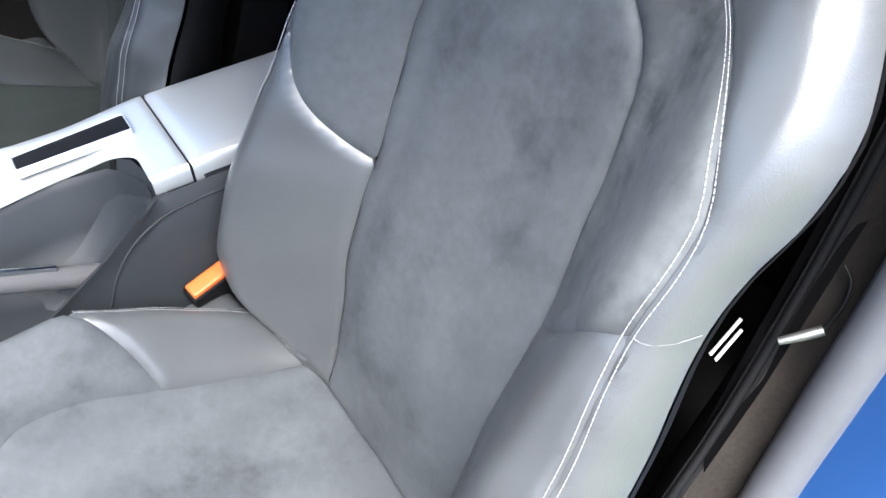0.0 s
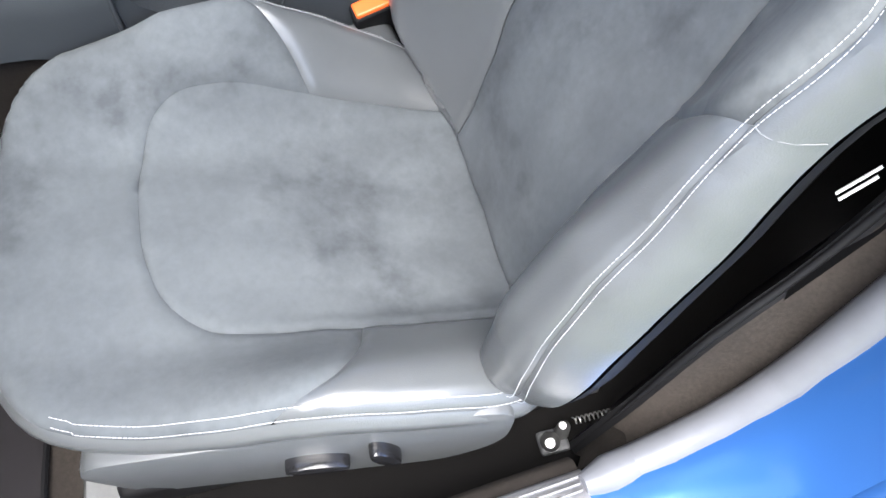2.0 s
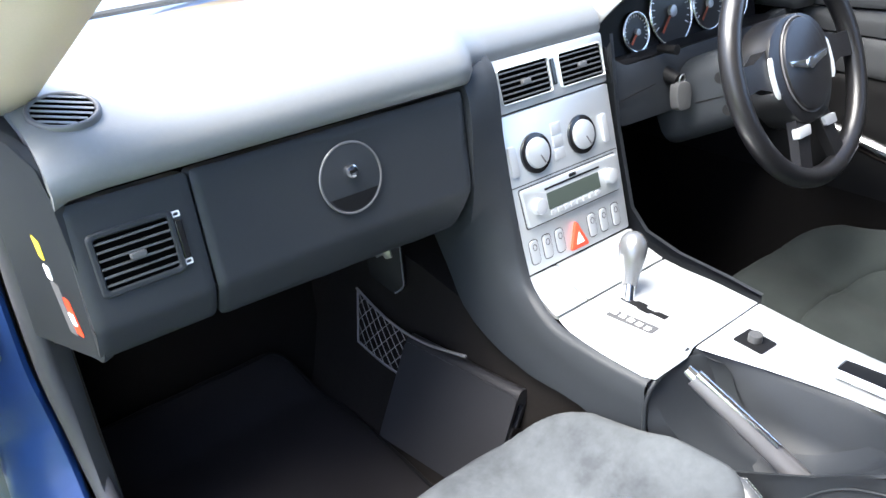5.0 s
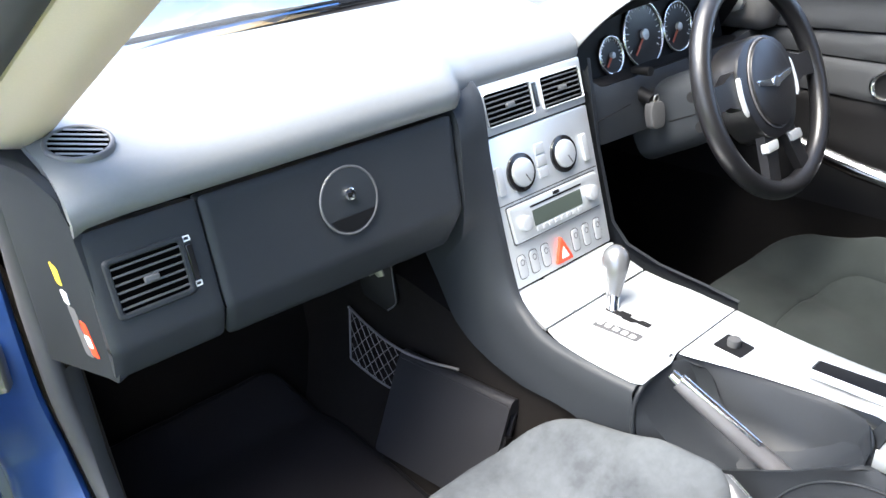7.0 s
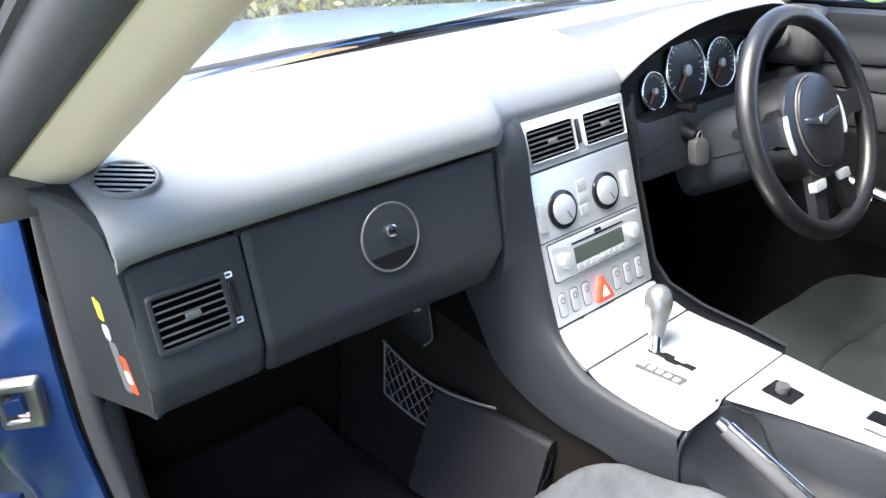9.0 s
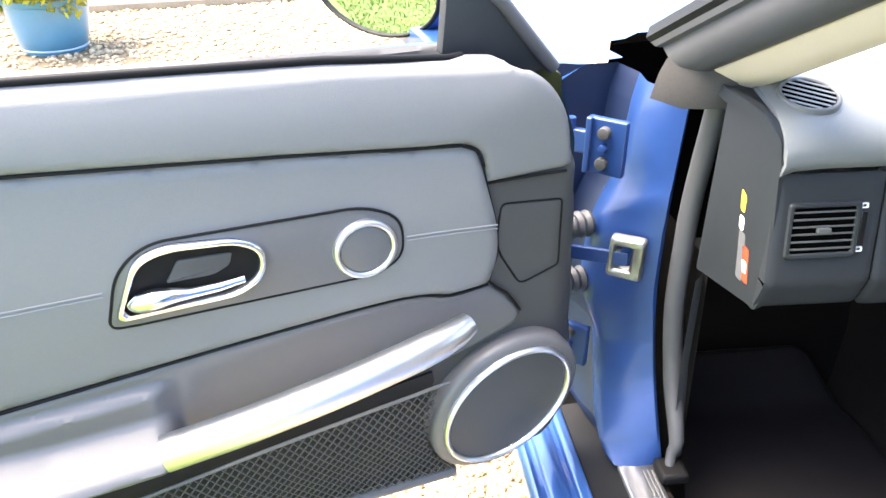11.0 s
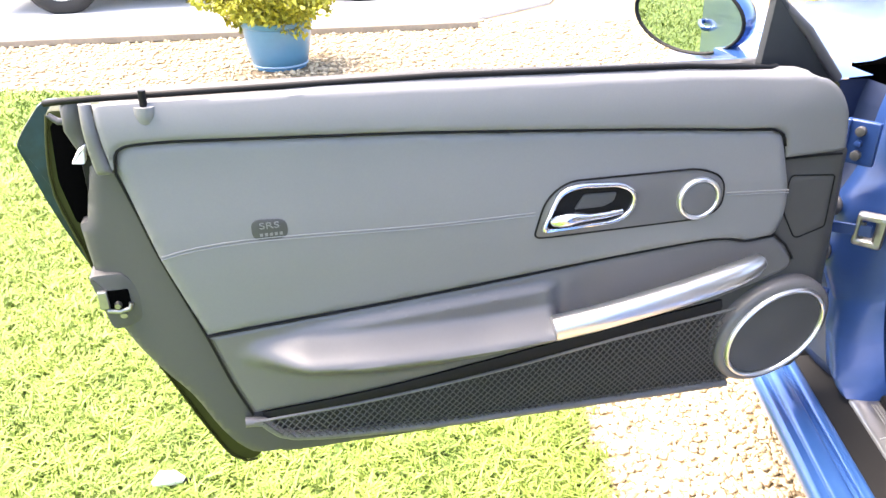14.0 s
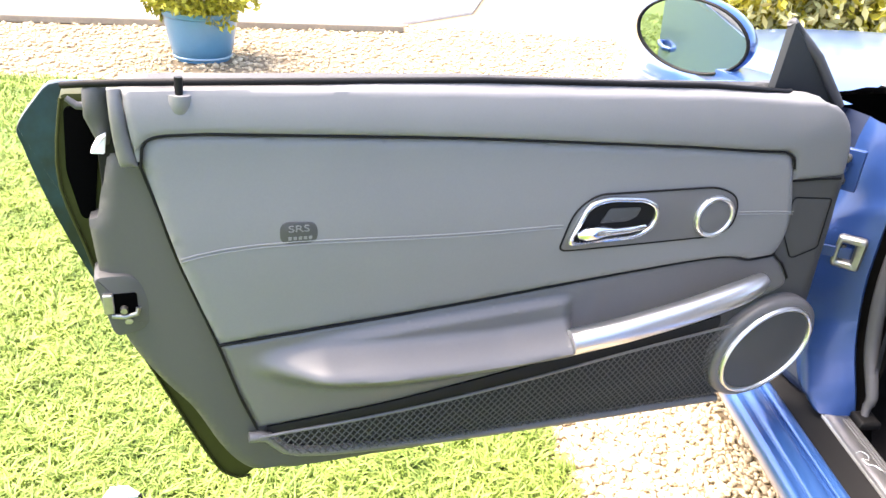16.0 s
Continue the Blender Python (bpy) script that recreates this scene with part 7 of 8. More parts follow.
for k in (-1, 1):
    wing = []
    for y, xo, zt in ((0.29, 0.84, 0.865), (0.40, 0.855, 0.862), (0.60, 0.87, 0.85), (0.85, 0.885, 0.835), (1.1, 0.88, 0.80), (1.4, 0.85, 0.75), (1.65, 0.76, 0.68)):
        wing.append([(k * (xo - 0.10), y, zt), (k * (xo - 0.05), y, zt - 0.006), (k * (xo - 0.015), y, zt - 0.03), (k * xo, y, zt - 0.09), (k * xo, y, zt - 0.20), (k * (xo - 0.02), y, 0.45 if not 0.7 < y < 1.35 else 0.62)])
    part("front_wing", loft(wing), PAINT, body, "metallic blue front wing")
part("scuttle", loft([[(x, 0.40, 0.899 - 0.045 * (abs(x) / 0.72) ** 2.4) for x in (-0.72, -0.4, 0, 0.4, 0.72)], [(x, 0.30 + 0.06 * (1 - (x / 0.72) ** 2), 0.896) for x in (-0.72, -0.4, 0, 0.4, 0.72)]]), BLACK, body)
for x0, x1 in ((-0.52, 0.10), (0.02, 0.60)):
    # Pale grey arm: its bright reflection is put into the colour.
    wip = part("wiper_arm", tube([(x1, 0.415, 0.895), ((x0 + x1) / 2, 0.44, 0.905), (x0, 0.405, 0.905)], [0.008, 0.006, 0.004], 8), TRIM_SOFT, body, "wiper arm, bright reflection in its pale grey")
    part("wiper_blade", tube([(x0 - 0.06, 0.395, 0.905), ((x0 + x1) / 2, 0.42, 0.907), (x1 - 0.10, 0.415, 0.905)], 0.005, 6), BLACK, wip)
# pillars, screen and roof
def pillar(k):
    """Windscreen pillar: cream trim between its inner edge and the door seal."""
    rim_l, rim_r = [], []
    for t in (0.0, 0.2, 0.4, 0.6, 0.8, 1.0):
        rim_l.append(np.array((0.720 - 0.053 * t, 0.088 - 0.388 * t, 0.897 + 0.212 * t)))
        rim_r.append(np.array((0.647 - 0.047 * t, 0.088 - 0.388 * t, 0.880 + 0.220 * t)))
    rim_l += [np.array(q) for q in ((0.645, -0.45, 1.175), (0.620, -0.62, 1.222), (0.60, -0.95, 1.245))]
    rim_r += [np.array(q) for q in ((0.580, -0.45, 1.165), (0.555, -0.62, 1.205), (0.535, -0.95, 1.225))]
    rows_t, rows_s, out = [], [], []
    for a_, b_ in zip(rim_l, rim_r):
        flip = lambda q: (k * q[0], q[1], q[2])
        rows_t.append([flip(q) for q in (b_ + np.array((-0.004, 0.06, 0.02)), b_ + np.array((-0.002, 0.012, 0.004)), b_, b_ * 0.7 + a_ * 0.3 + np.array((0, -0.008, -0.006)), b_ * 0.35 + a_ * 0.65 + np.array((0, -0.010, -0.005)), a_, a_ + np.array((0.004, 0.02, 0.012)))])
        rows_s.append([flip(a_ + np.array(q)) for q in ((-0.002, 0.006, 0.002), (0.004, -0.008, 0.004), (0.016, -0.012, 0.008), (0.028, -0.004, 0.014), (0.036, 0.012, 0.022), (0.037, 0.026, 0.028), (0.044, 0.030, 0.028), (0.047, 0.040, 0.030))])
        out.append([flip(a_ + np.array(q)) for q in ((0.046, 0.038, 0.030), (0.051, 0.046, 0.034), (0.044, 0.058, 0.044))])
    part("pillar_trim", loft(rows_t), CREAM, body, "cream windscreen pillar trim")
    part("pillar_door_seal", loft(rows_s), RUBBER, body, "black rubber pillar seal")
    part("pillar_edge", loft(out), BLACK, body, "black windscreen pillar edge")


pillar(-1)
pillar(1)
ws = []
for t in (0, 0.25, 0.5, 0.75, 1.0):
    row = []
    for k in range(-10, 11):
        u = k / 10
        yb = 0.36 - 0.20 * abs(u) ** 2.2
        yt = -0.33 - 0.10 * abs(u) ** 2.2
        row.append((u * (0.665 - 0.08 * t), yb + (yt - yb) * t, 0.905 + 0.33 * t - 0.03 * abs(u) ** 2 * t + 0.03 * math.sin(math.pi * t)))
    ws.append(row)
pane = part("windscreen", loft(ws), GLASS, body, "clear windscreen")
pane.visible_shadow = False
rf = []
for y, zc in ((-0.33, 1.245), (-0.5, 1.275), (-0.8, 1.29), (-1.1, 1.27), (-1.35, 1.20)):
    rf.append([(x, y - 0.02 * (x / 0.55) ** 2, zc - 0.045 * (x / 0.55) ** 2) for x in [0.57 * k / 8 for k in range(-8, 9)]])
part("roof", loft(rf), PAINT, body, "metallic blue roof")
part("headlining", loft([[(x * 0.97, y, z - 0.02) for x, y, z in r] for r in rf]), CREAM, body, "cream headlining")
part("tail", loft([[(-0.60, -1.35, 1.16), (0.60, -1.35, 1.16)], [(-0.78, -1.75, 0.95), (0.78, -1.75, 0.95)], [(-0.80, -2.2, 0.80), (0.80, -2.2, 0.80)], [(-0.78, -2.3, 0.35), (0.78, -2.3, 0.35)]]), PAINT, body)
part("rear_bulkhead", box(-0.70, 0.70, -1.32, -1.28, 0.225, 0.80, 0.01), BLACK, body)
for k in (-1, 1):
    part("rear_quarter", loft([[(k * x, y, z) for x, z in ((0.80, 0.20), (0.865, 0.35), (0.875, 0.60), (0.85, 0.82), (0.78, 0.92))] for y in (-1.20, -1.5, -1.9, -2.25)]), PAINT, body, "metallic blue rear quarter")
    part("pillar_inner", loft([[(k * x, y, z) for y, z in ((-1.10, 0.24), (-1.06, 0.42), (-1.08, 0.70), (-1.16, 1.0), (-1.22, 1.2))] for x in (0.60, 0.69)]), BLACK, body, "black rear pillar trim")
    part("quarter_trim", loft([[(k * 0.60, -1.10, z) for z in (0.24, 1.2)], [(k * 0.60, -1.30, z) for z in (0.24, 1.2)]]), BLACK, body)
part("underbody", box(-0.80, 0.80, -2.2, 1.6, 0.16, 0.203), BLACK, body, "", False)
for x in (-0.76, 0.76):
    for y in (1.02, -1.38):
        w_ = part("tyre", tube([(x, y + 0.255 * math.cos(a), 0.315 + 0.255 * math.sin(a)) for a in (2 * math.pi * k / 40 for k in range(40))], 0.06, 12, True, flat=1.6), TYRE, body, "black tyre")
        part("wheel_rim", slab(ellipse(0, 0, 0.215, 0.215, 32), -0.08, 0.06, Matrix.Translation((x, y, 0.315)) @ Euler((0, radians(90), 0)).to_matrix().to_4x4(), 0.01), SILVER, w_)
# belt and its guide behind the passenger seat
blt = thing("seat_belt", (-0.63, -0.88, 0.30), "black seat belt webbing with a chrome guide rail", "seat belt")
part("webbing", loft([[(-0.585, -1.02, 1.05), (-0.62, -1.0, 1.05)], [(-0.592, -0.955, 0.75), (-0.628, -0.935, 0.75)], [(-0.600, -0.895, 0.57), (-0.634, -0.87, 0.57)], [(-0.612, -0.85, 0.50), (-0.640, -0.82, 0.50)]]), BLACK, blt)
part("rail", tube([(-0.632, -0.864, 0.6245), (-0.640, -0.874, 0.631), (-0.648, -0.885, 0.638)], [0.0028, 0.0038, 0.0040], 12), STEEL, blt, "chrome belt guide rail")
part("guide_loop", tube(smooth_line([(-0.648, -0.886, 0.640), (-0.649, -0.894, 0.658), (-0.644, -0.902, 0.672), (-0.634, -0.905, 0.678)], 0.006), 0.0014, 8), BLACK, blt, "dark belt guide loop")
LB = Matrix.Translation((-0.590, -0.884, 0.566)) @ Matrix(((0.0, 0.80, -0.60, 0), (0.71, -0.42, -0.56, 0), (-0.70, -0.43, -0.57, 0), (0, 0, 0, 1)))
for i in range(2):
    part("label_bar", box(-0.013 - 0.006 * i, 0.019, -0.0016 + 0.010 * i, 0.0016 + 0.010 * i, -0.0006, 0.0006, 0.0, LB), WHITE, blt, "", False)
# driver's door, closed
dd = thing("driver_door", (0.72, -0.4, 0.35), "closed driver's door with grey trim and chrome handle", "car door")


def dplane(y, z):
    return np.stack([0.705 + 0.05 * gauss(z, 0.60, 0.03) * 0 - 0.02 * ss(0.86, 0.92, z) + 0.0 * y, y, z], 1)


def dsheet(poly, off, mt, name, label=""):
    return part(name, sheet([tuple(q) for q in poly], lambda y, z: dplane(y, z) - np.array((off, 0, 0)), 0.012, 0.006, 0.004, 0.02, True), mt, dd, label)


DTRIM = material("dark_grey_door_trim", (0.036, 0.039, 0.042), 0.5, grain=0.12, grain_scale=300, bump=0.5, bump_scale=900, spec=0.4)
dsheet(rounded([(0.03, 0.81), (-1.0, 0.85), (-1.0, 0.918), (-0.02, 0.905)], 0.012), 0.02, DTRIM, "top_roll")
dsheet(rounded([(0.03, 0.805), (-1.0, 0.845), (-1.0, 0.760), (0.03, 0.768)], 0.010), 0.012, DTRIM, "upper_insert")
dsheet(rounded([(0.03, 0.764), (-1.0, 0.756), (-1.0, 0.66), (0.03, 0.70)], 0.010), 0.008, DTRIM, "insert_panel")
dsheet(rounded([(0.04, 0.695), (-1.0, 0.655), (-0.95, 0.40), (0.04, 0.40)], 0.015), 0.004, BLACK, "lower_panel")
DD = Matrix(((0, 0, -1, 0.695), (1, 0, 0, 0), (0, 1, 0, 0), (0, 0, 0, 1)))
part("pull_bar", tube([(0.665, -0.10, 0.60), (0.645, -0.25, 0.575), (0.645, -0.40, 0.555), (0.665, -0.50, 0.545)], 0.016, 12), CHROME, dd, "chrome pull bar")
hr = rounded([(-0.395, 0.695), (-0.395, 0.748), (-0.255, 0.758), (-0.225, 0.735), (-0.235, 0.700)], 0.02)
hc = np.mean(np.array(hr), 0)
part("handle_ring", frame_ring(hr, [hc + (p - hc) * 0.86 for p in np.array(hr)], 0.0, 0.012, DD, 0.003), CHROME, dd, "chrome handle ring")
part("handle_cup", slab([hc + (p - hc) * 0.86 for p in np.array(hr)], 0.0, 0.004, DD), BLACK, dd)
part("release_lever", slab(rounded([(-0.385, 0.704), (-0.385, 0.724), (-0.285, 0.720), (-0.275, 0.708)], 0.005), 0.004, 0.016, DD, 0.003), CHROME, dd)
dd.location.z -= 0.016
part("outer_skin", loft([[(0.84, y, 0.20), (0.875, y, 0.45), (0.87, y, 0.70), (0.82, y, 0.855), (0.74, y, 0.885)] for y in (0.28, -0.4, -1.2)]), PAINT, dd)
part("door_glass_seal", tube([(0.72, 0.06, 0.896), (0.72, -0.5, 0.906), (0.72, -1.0, 0.912)], 0.007, 8), BLACK, dd)
mr = thing("wing_mirror", (0.93, 0.0, 0.92), "metallic blue oval wing mirror of the driver's side", "wing mirror")
MR = Matrix.Translation((0.955, -0.018, 0.932)) @ Matrix(((0.93, 0.0, -0.36, 0), (-0.36, 0.06, -0.93, 0), (0.02, 0.998, 0.06, 0), (0, 0, 0, 1)))
hs = []
for d, s in ((-0.016, 0.93), (-0.002, 0.96), (0.0, 1.0), (-0.01, 1.05), (-0.035, 1.02), (-0.065, 0.86), (-0.085, 0.6), (-0.095, 0.25)):
    hs.append([MR @ Vector((p[0] * s, p[1] * s, d)) for p in ellipse(0, 0, 0.094, 0.068, 40, 0.1)])
part("mirror_shell", loft(hs, True, True), PAINT, mr)
part("mirror_glass", slab(ellipse(0, 0, 0.083, 0.058, 40, 0.1), -0.004, 0.0035, MR @ Euler((radians(1.5), 0, 0)).to_matrix().to_4x4()), MIRROR, mr, "mirror glass", False)
part("mirror_arm", box(0.80, 0.90, 0.0, 0.05, 0.885, 0.915, 0.01), PAINT, mr)

# ---- ground and garden ----
def flat(x0, x1, y0, y1, z, mt, name, label, cat, nx=2, ny=2):
    bm = loft([[(x0 + (x1 - x0) * i / nx, y0 + (y1 - y0) * j / ny, z) for i in range(nx + 1)] for j in range(ny + 1)])
    return solo(name, bm, mt, label, cat, kind="structure", smooth=False)


flat(-300, 300, -300, 300, 0.0, GRAVEL, "ground", "pale flint gravel ground", "ground", 8, 8)
lawn = [(-1.20, -3.0), (-1.16, 0.1), (-1.19, 0.5), (-1.25, 1.0), (-1.5, 2.1), (-2.1, 2.85), (-3.0, 3.10), (-4.5, 3.15), (-14, 3.2), (-14, -14), (8, -14), (8, -4.2), (-1.2, -4.2)]


def lawn_surf(x, y):
    return np.stack([x, y, 0.012 + 0.006 * np.sin(3 * x + 1) * np.sin(2.3 * y)], 1)


solo("lawn", sheet(rounded(lawn[::-1], 0.2, 4), lawn_surf, 0.12, 0.05, 0.010, 0.01), LAWN, "bright green mown lawn", "lawn", kind="structure")
drive = [(-16, 4.35), (-4.5, 4.62), (-1.5, 5.30), (-0.9, 6.0), (-0.5, 8.0), (-0.5, 30), (-16, 30)]
solo("pavement_drive", slab(drive, 0.002, 0.03, Matrix(), 0.01), CONCRETE, "pale concrete driveway", "driveway", kind="structure")
rng = np.random.default_rng(7)
# grass blades near the car
lp = np.array(rounded(lawn, 0.2, 4))


def blades(n, x0, x1, y0, y1, h0, h1, wid):
    px, py = rng.uniform(x0, x1, n), rng.uniform(y0, y1, n)
    d, _, _ = poly_distance(px, py, lp)
    k = d < 0.012 + 0.02 * np.sin(9 * py + 2) * np.sin(23 * py) + rng.normal(0, 0.014, n)
    px, py = px[k], py[k]
    n = len(px)
    a = rng.uniform(0, 2 * np.pi, n)
    clump = 0.5 + 0.25 * (np.sin(31 * px + 9 * np.sin(17 * py)) + np.sin(27 * py + 8 * np.sin(23 * px + 1)))
    h = rng.uniform(h0, h1, n) * (0.55 + 0.9 * clump)
    lean = rng.uniform(0.3, 2.2, n) * h
    b = a + rng.uniform(-0.6, 0.6, n)
    w = wid * rng.uniform(0.6, 1.3, n)
    base = np.stack([px, py, np.full(n, 0.006)], 1)
    side = np.stack([np.cos(a + np.pi / 2), np.sin(a + np.pi / 2), 0 * a], 1) * w[:, None]
    mid = base + np.stack([np.cos(b) * lean * 0.4, np.sin(b) * lean * 0.4, h * 0.7], 1)
    tip = base + np.stack([np.cos(b) * lean, np.sin(b) * lean, h], 1)
    v = np.stack([base - side, base + side, mid + side * 0.8, mid - side * 0.8, tip], 1).reshape(-1, 3)
    i = np.arange(n)[:, None] * 5
    f4 = (i + np.array([[0, 1, 2, 3]])).tolist()
    f3 = (i + np.array([[3, 2, 4]])).tolist()
    me = bpy.data.meshes.new("grass")
    me.from_pydata(v.tolist(), [], f4 + f3)
    me.materials.append(BLADE)
    return me


g = new("grass", blades(200000, -3.4, -1.10, -0.35, 2.0, 0.012, 0.032, 0.0024))
tagged(g, "bright green mown grass blades", "grass", kind="stuff")
g = new("grass", blades(80000, -6.5, -1.12, 1.6, 3.3, 0.015, 0.036, 0.0030))
tagged(g, "bright green mown grass blades", "grass", kind="stuff")
g = new("grass", blades(60000, -6.5, -1.12, -4.0, -0.35, 0.016, 0.036, 0.0034))
tagged(g, "bright green mown grass blades", "grass", kind="stuff")


def pebbles(n, area, r0, r1, name, label):
    """Loose rounded stones, each a squashed, uneven octahedral ball."""
    px, py = area(n)
    n = len(px)
    base = bmesh.new()
    bmesh.ops.create_icosphere(base, subdivisions=1, radius=1)
    tv = np.array([v.co[:] for v in base.verts])
    tf = [[v.index for v in f.verts] for f in base.faces]
    base.free()
    r = rng.uniform(r0, r1, n) * rng.uniform(0.6, 1.2, n)
    sc = np.stack([r * rng.uniform(0.8, 1.5, n), r * rng.uniform(0.7, 1.1, n), r * rng.uniform(0.45, 0.8, n)], 1)
    v = tv[None] * sc[:, None, :] * rng.uniform(0.82, 1.15, (n, len(tv), 1))
    a = rng.uniform(0, 2 * np.pi, n)
    c, s = np.cos(a)[:, None], np.sin(a)[:, None]
    x = v[..., 0] * c - v[..., 1] * s
    y = v[..., 0] * s + v[..., 1] * c
    v = np.stack([x + px[:, None], y + py[:, None], v[..., 2] + (r * 0.35)[:, None]], -1).reshape(-1, 3)
    f = (np.arange(n)[:, None, None] * len(tv) + np.array(tf)[None]).reshape(-1, 3)
    me = bpy.data.meshes.new(name)
    me.from_pydata(v.tolist(), [], f.tolist())
    me.materials.append(PEBBLE)
    me.polygons.foreach_set("use_smooth", [True] * len(me.polygons))
    return tagged(new(name, me), label, "gravel", kind="stuff")


def near_strip(n):
    x, y = rng.uniform(-1.35, -0.55, n), rng.uniform(-0.6, 1.6, n)
    d, _, _ = poly_distance(x, y, lp)
    k = d > -0.015 - 0.05 * rng.random(n) ** 3
    return x[k], y[k]


def far_bed(n):
    x, y = rng.uniform(-6.0, 0.2, n), rng.uniform(1.5, 5.3, n)
    d, _, _ = poly_distance(x, y, lp)
    e, _, _ = poly_distance(x, y, np.array(drive))
    k = (d > 0.0) & (e > 0.02)
    return x[k], y[k]


pebbles(26000, near_strip, 0.0055, 0.0105, "gravel", "loose pale flint gravel beside the car")
pebbles(24000, far_bed, 0.008, 0.019, "gravel", "loose pale flint gravel bed")
# potted shrub
pot = thing("plant_pot", (-2.74, 3.80, 0.0), "blue glazed plant pot with a yellow-green conifer", "plant pot")
pr = [(0.15, 0.0), (0.165, 0.006), (0.168, 0.03), (0.175, 0.036), (0.19, 0.10), (0.207, 0.20), (0.213, 0.26), (0.224, 0.268), (0.226, 0.295), (0.214, 0.30), (0.20, 0.28), (0.19, 0.24)]
part("pot_wall", loft([[(-2.74 + r * math.cos(a), 3.80 + r * math.sin(a), z) for a in (2 * math.pi * k / 48 for k in range(48))] for r, z in pr], True), POT_BLUE, pot)
part("pot_foot", tube([(-2.74 + 0.170 * math.cos(a), 3.80 + 0.170 * math.sin(a), 0.030) for a in (2 * math.pi * k / 48 for k in range(48))], 0.007, 8, True), POT_RIM, pot, "pale worn foot ring")
part("soil", slab(ellipse(-2.74, 3.80, 0.195, 0.195, 32), 0.18, 0.255, Matrix()), SOIL, pot)


def clump(n, cx, cy, cz, rx, ry, rz, size, mt, name, parent, flatn=0.0, label=""):
    """Many small leaves spread through an uneven crown."""
    d = rng.normal(size=(n, 3))
    d /= np.linalg.norm(d, axis=1)[:, None]
    lob = 1 + 0.22 * np.sin(4 * d[:, 0] + 2) * np.sin(5 * d[:, 1] + 1) + 0.16 * np.sin(9 * d[:, 2] + 5 * d[:, 0])
    p = d * (rng.uniform(0.35, 1, n) ** 0.45 * lob)[:, None] * np.array((rx, ry, rz)) + np.array((cx, cy, cz))
    a = rng.normal(size=(n, 3)) + d * 1.2
    a /= np.linalg.norm(a, axis=1)[:, None]
    b = np.cross(a, rng.normal(size=(n, 3)))
    b /= np.linalg.norm(b, axis=1)[:, None]
    s = size * rng.uniform(0.5, 1.4, n)[:, None]
    v = np.stack([p - a * s, p + b * s * 0.45, p + a * s, p - b * s * 0.45], 1).reshape(-1, 3)
    f = (np.arange(n)[:, None] * 4 + np.array([[0, 1, 2, 3]])).tolist()
    me = bpy.data.meshes.new(name)
    me.from_pydata(v.tolist(), [], f)
    me.materials.append(mt)
    ob = new(name, me)
    if parent:
        ob.parent = parent
        ob.matrix_parent_inverse = parent.matrix_basis.inverted()
    return ob


clump(9000, -2.76, 3.80, 0.46, 0.37, 0.34, 0.24, 0.022, SHRUB, "foliage", pot)
part("stem", tube([(-2.74, 3.80, 0.25), (-2.75, 3.80, 0.45)], [0.02, 0.012], 8), SOIL, pot)
# hedge ahead of the car
hd = thing("hedge", (3.5, 5.0, 0.0), "tall variegated green and yellow hedge ahead of the car", "hedge")
for i in range(15):
    t_ = i / 14
    hx, hy = 1.7 + 7.1 * t_, 5.9 - 2.8 * t_
    clump(3600, hx, hy + 0.15 * math.sin(i * 2.1), 0.75, 0.62, 0.5, 0.95, 0.05, SHRUB if i in (0, 1, 2) else (HEDGE if i % 3 else HEDGE_PALE), "foliage", hd)
    clump(1500, hx, hy - 0.2 + 0.15 * math.sin(i * 2.1), 0.70, 0.62, 0.4, 0.85, 0.05, HEDGE_PALE, "foliage", hd)
part("hedge_core", slab([(1.4, 6.5), (9.2, 3.5), (9.4, 4.0), (1.7, 7.0)], 0.0, 1.2, Matrix()), SOIL, hd, "", False)
ys_ = thing("shrub", (7.9, 2.2, 0.0), "yellow-green feathery shrub by the hedge", "shrub")
clump(4000, 7.6, 3.0, 0.45, 0.5, 0.4, 0.7, 0.05, SHRUB, "foliage", ys_)
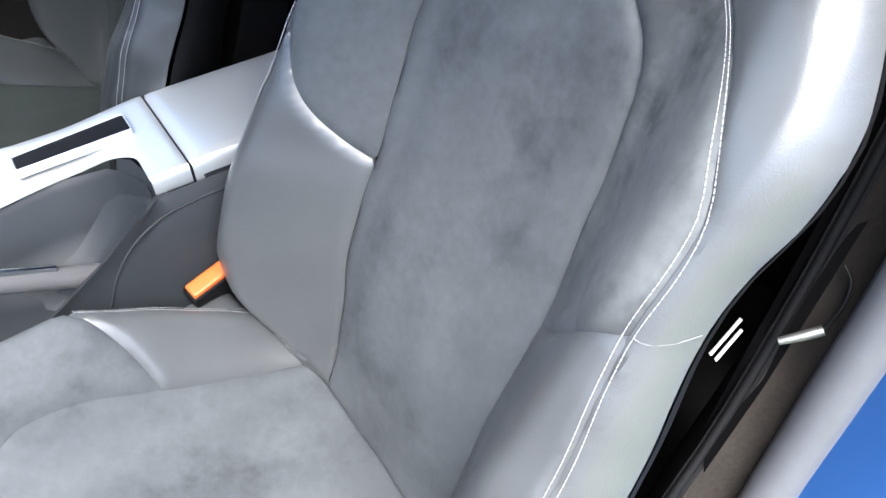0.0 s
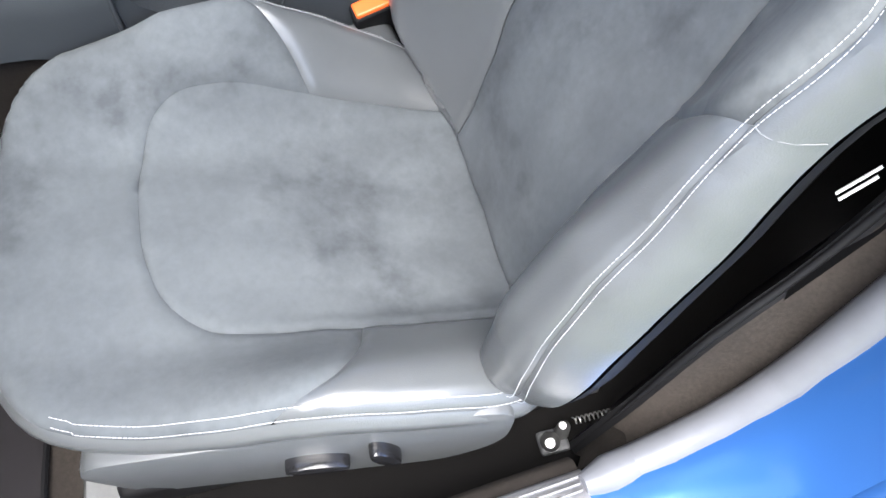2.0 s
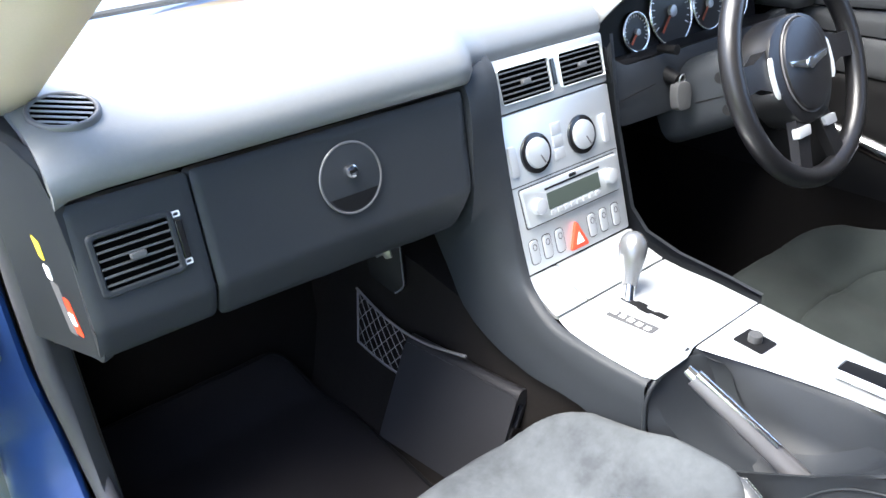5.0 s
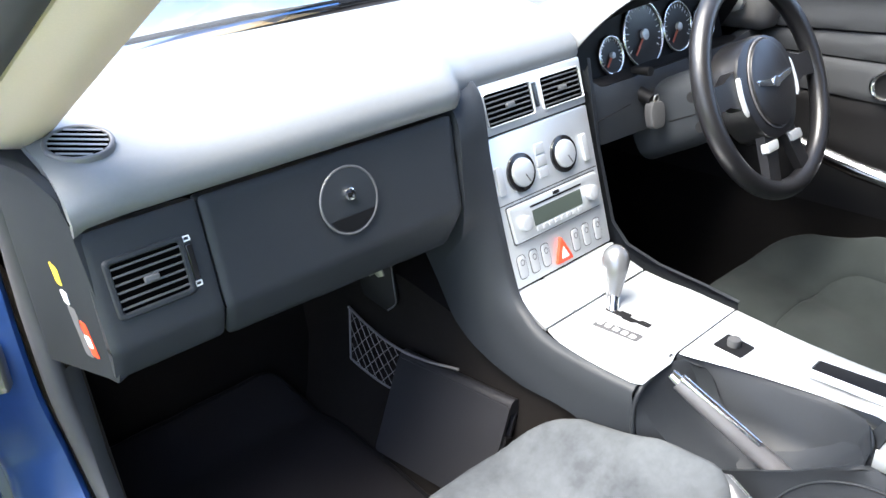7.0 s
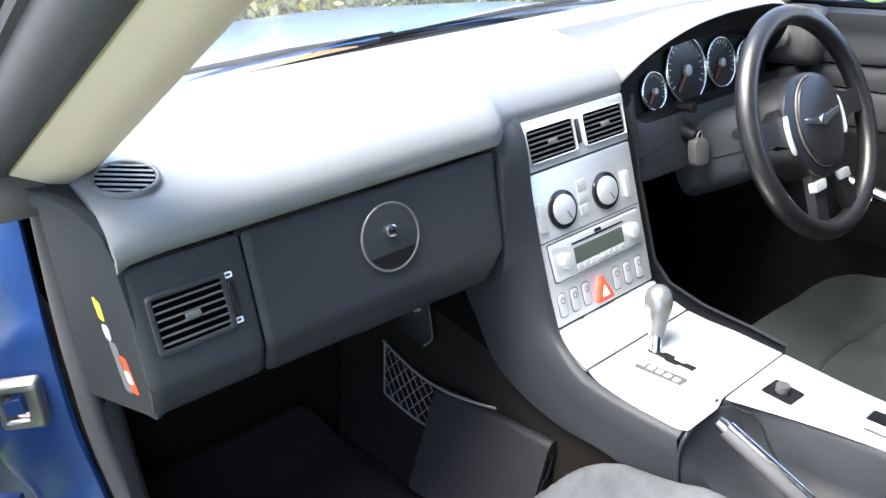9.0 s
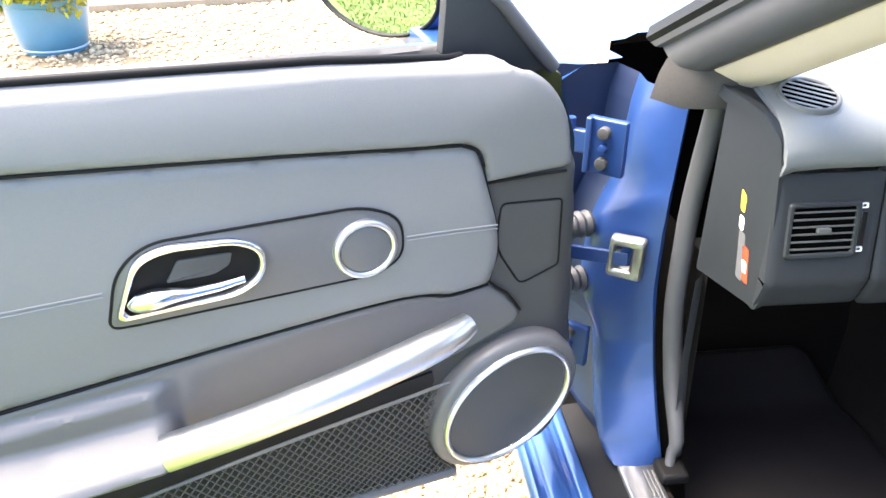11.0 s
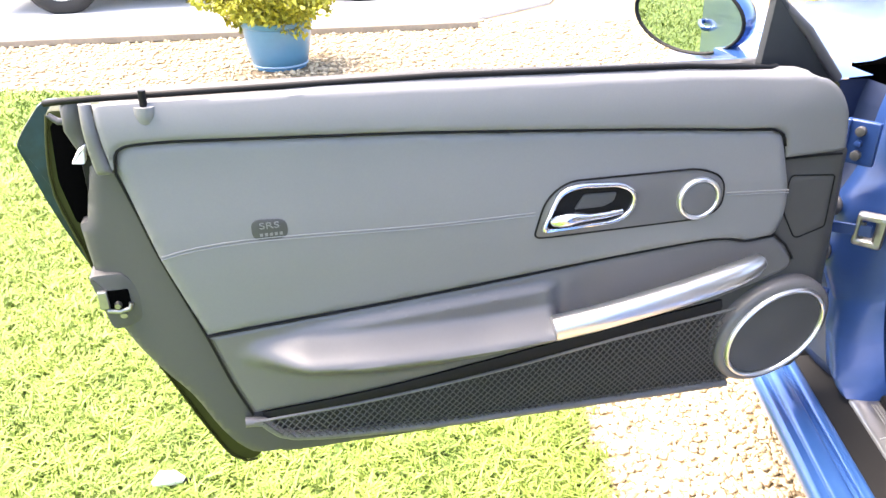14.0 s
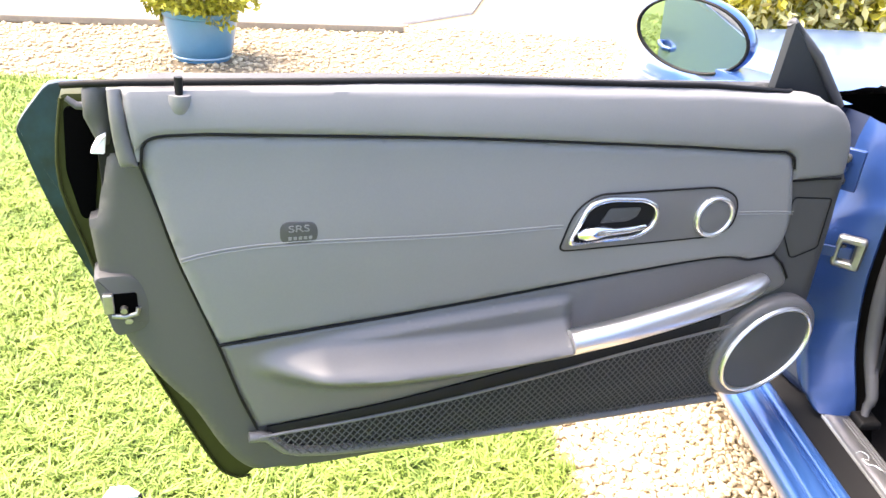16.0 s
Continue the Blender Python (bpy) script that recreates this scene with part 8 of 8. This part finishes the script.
# clipped hedge across the garden behind the car, seen in the wing mirrors
bh = thing("hedge", (0.0, -12.5, 0.0), "long green garden hedge across the lawn", "hedge")
for i in range(12):
    clump(1500, -11.0 + 2.0 * i, -12.5 + 0.2 * math.sin(i * 1.7), 0.9, 1.25, 0.6, 1.05, 0.10, HEDGE, "foliage", bh)
part("hedge_core", box(-12, 12, -12.9, -12.2, 0.0, 1.5), HEDGE, bh, "dense inner growth", False)
KERB = material("weathered_kerb_stone", (0.30, 0.27, 0.22), 0.9, grain=0.4, grain_scale=60, stain=0.4, stain_scale=6)
kerb = solo("pavement_kerb", box(-9.0, -1.53, 4.84, 4.97, 0.0, 0.055, 0.012, Matrix.Translation((-1.53, 5.10, 0)) @ Matrix.Rotation(radians(11.8), 4, "Z") @ Matrix.Translation((1.53, -4.97, 0))), KERB, "weathered stone kerb along the driveway", "kerb", kind="structure")
# neighbouring parked car
pc = thing("parked_car", (-3.9, 6.5, 0.03), "dark parked car with silver wheels on the drive", "car")
side = rounded([(-2.0, 0.25), (2.0, 0.25), (2.05, 0.65), (1.2, 0.85), (0.6, 1.35), (-1.2, 1.38), (-1.9, 0.9), (-2.1, 0.7)], 0.1)
PCM = Matrix.Translation((-3.75, 5.76, 0.03)) @ Matrix.Rotation(radians(14), 4, "Z") @ Matrix(((1, 0, 0, 0), (0, 0, -1, 0), (0, 1, 0, 0), (0, 0, 0, 1)))
part("body", slab(side, -1.7, 0.0, PCM, 0.08), CAR_DARK, pc)
for wx in (-1.25, 1.25):
    wh_ = part("wheel", tube([PCM @ Vector((wx + 0.24 * math.cos(a), 0.29 + 0.24 * math.sin(a), 0.0)) for a in (2 * math.pi * k / 32 for k in range(32))], 0.07, 10, True), TYRE, pc, "black tyre")
    part("wheel_rim", slab(ellipse(wx, 0.29, 0.19, 0.19, 28), -0.05, 0.05, PCM, 0.01), SILVER, wh_)
gar = thing("garage", (10.0, 0.0, 0.0), "grey boarded garage wall with white trim", "building")
for i in range(28):
    part("board", box(9.0, 9.04, -3.4 + 0.22 * i, -3.4 + 0.22 * i + 0.208, 0.0, 2.3, 0.004), GARAGE, gar, "", False)
part("wall", box(9.05, 12.0, -3.5, 2.8, 0.0, 2.4), GARAGE, gar, "", False)
part("trim_board", box(8.97, 9.05, -3.5, 2.8, 0.52, 0.72, 0.004), WHITE, gar, "white trim board", False)
scrap = thing("lawn_scrap", (-2.08, 0.11, 0.02), "small white scrap with a dark tip lying on the lawn", "litter")
part("scrap_body", tube([(-2.11, 0.10, 0.034), (-2.095, 0.108, 0.042), (-2.07, 0.115, 0.040), (-2.05, 0.118, 0.032)], [0.006, 0.017, 0.016, 0.007], 10), WHITE, scrap)
part("scrap_tip", tube([(-2.052, 0.117, 0.032), (-2.036, 0.120, 0.030)], [0.0075, 0.004], 8), BLACK, scrap)
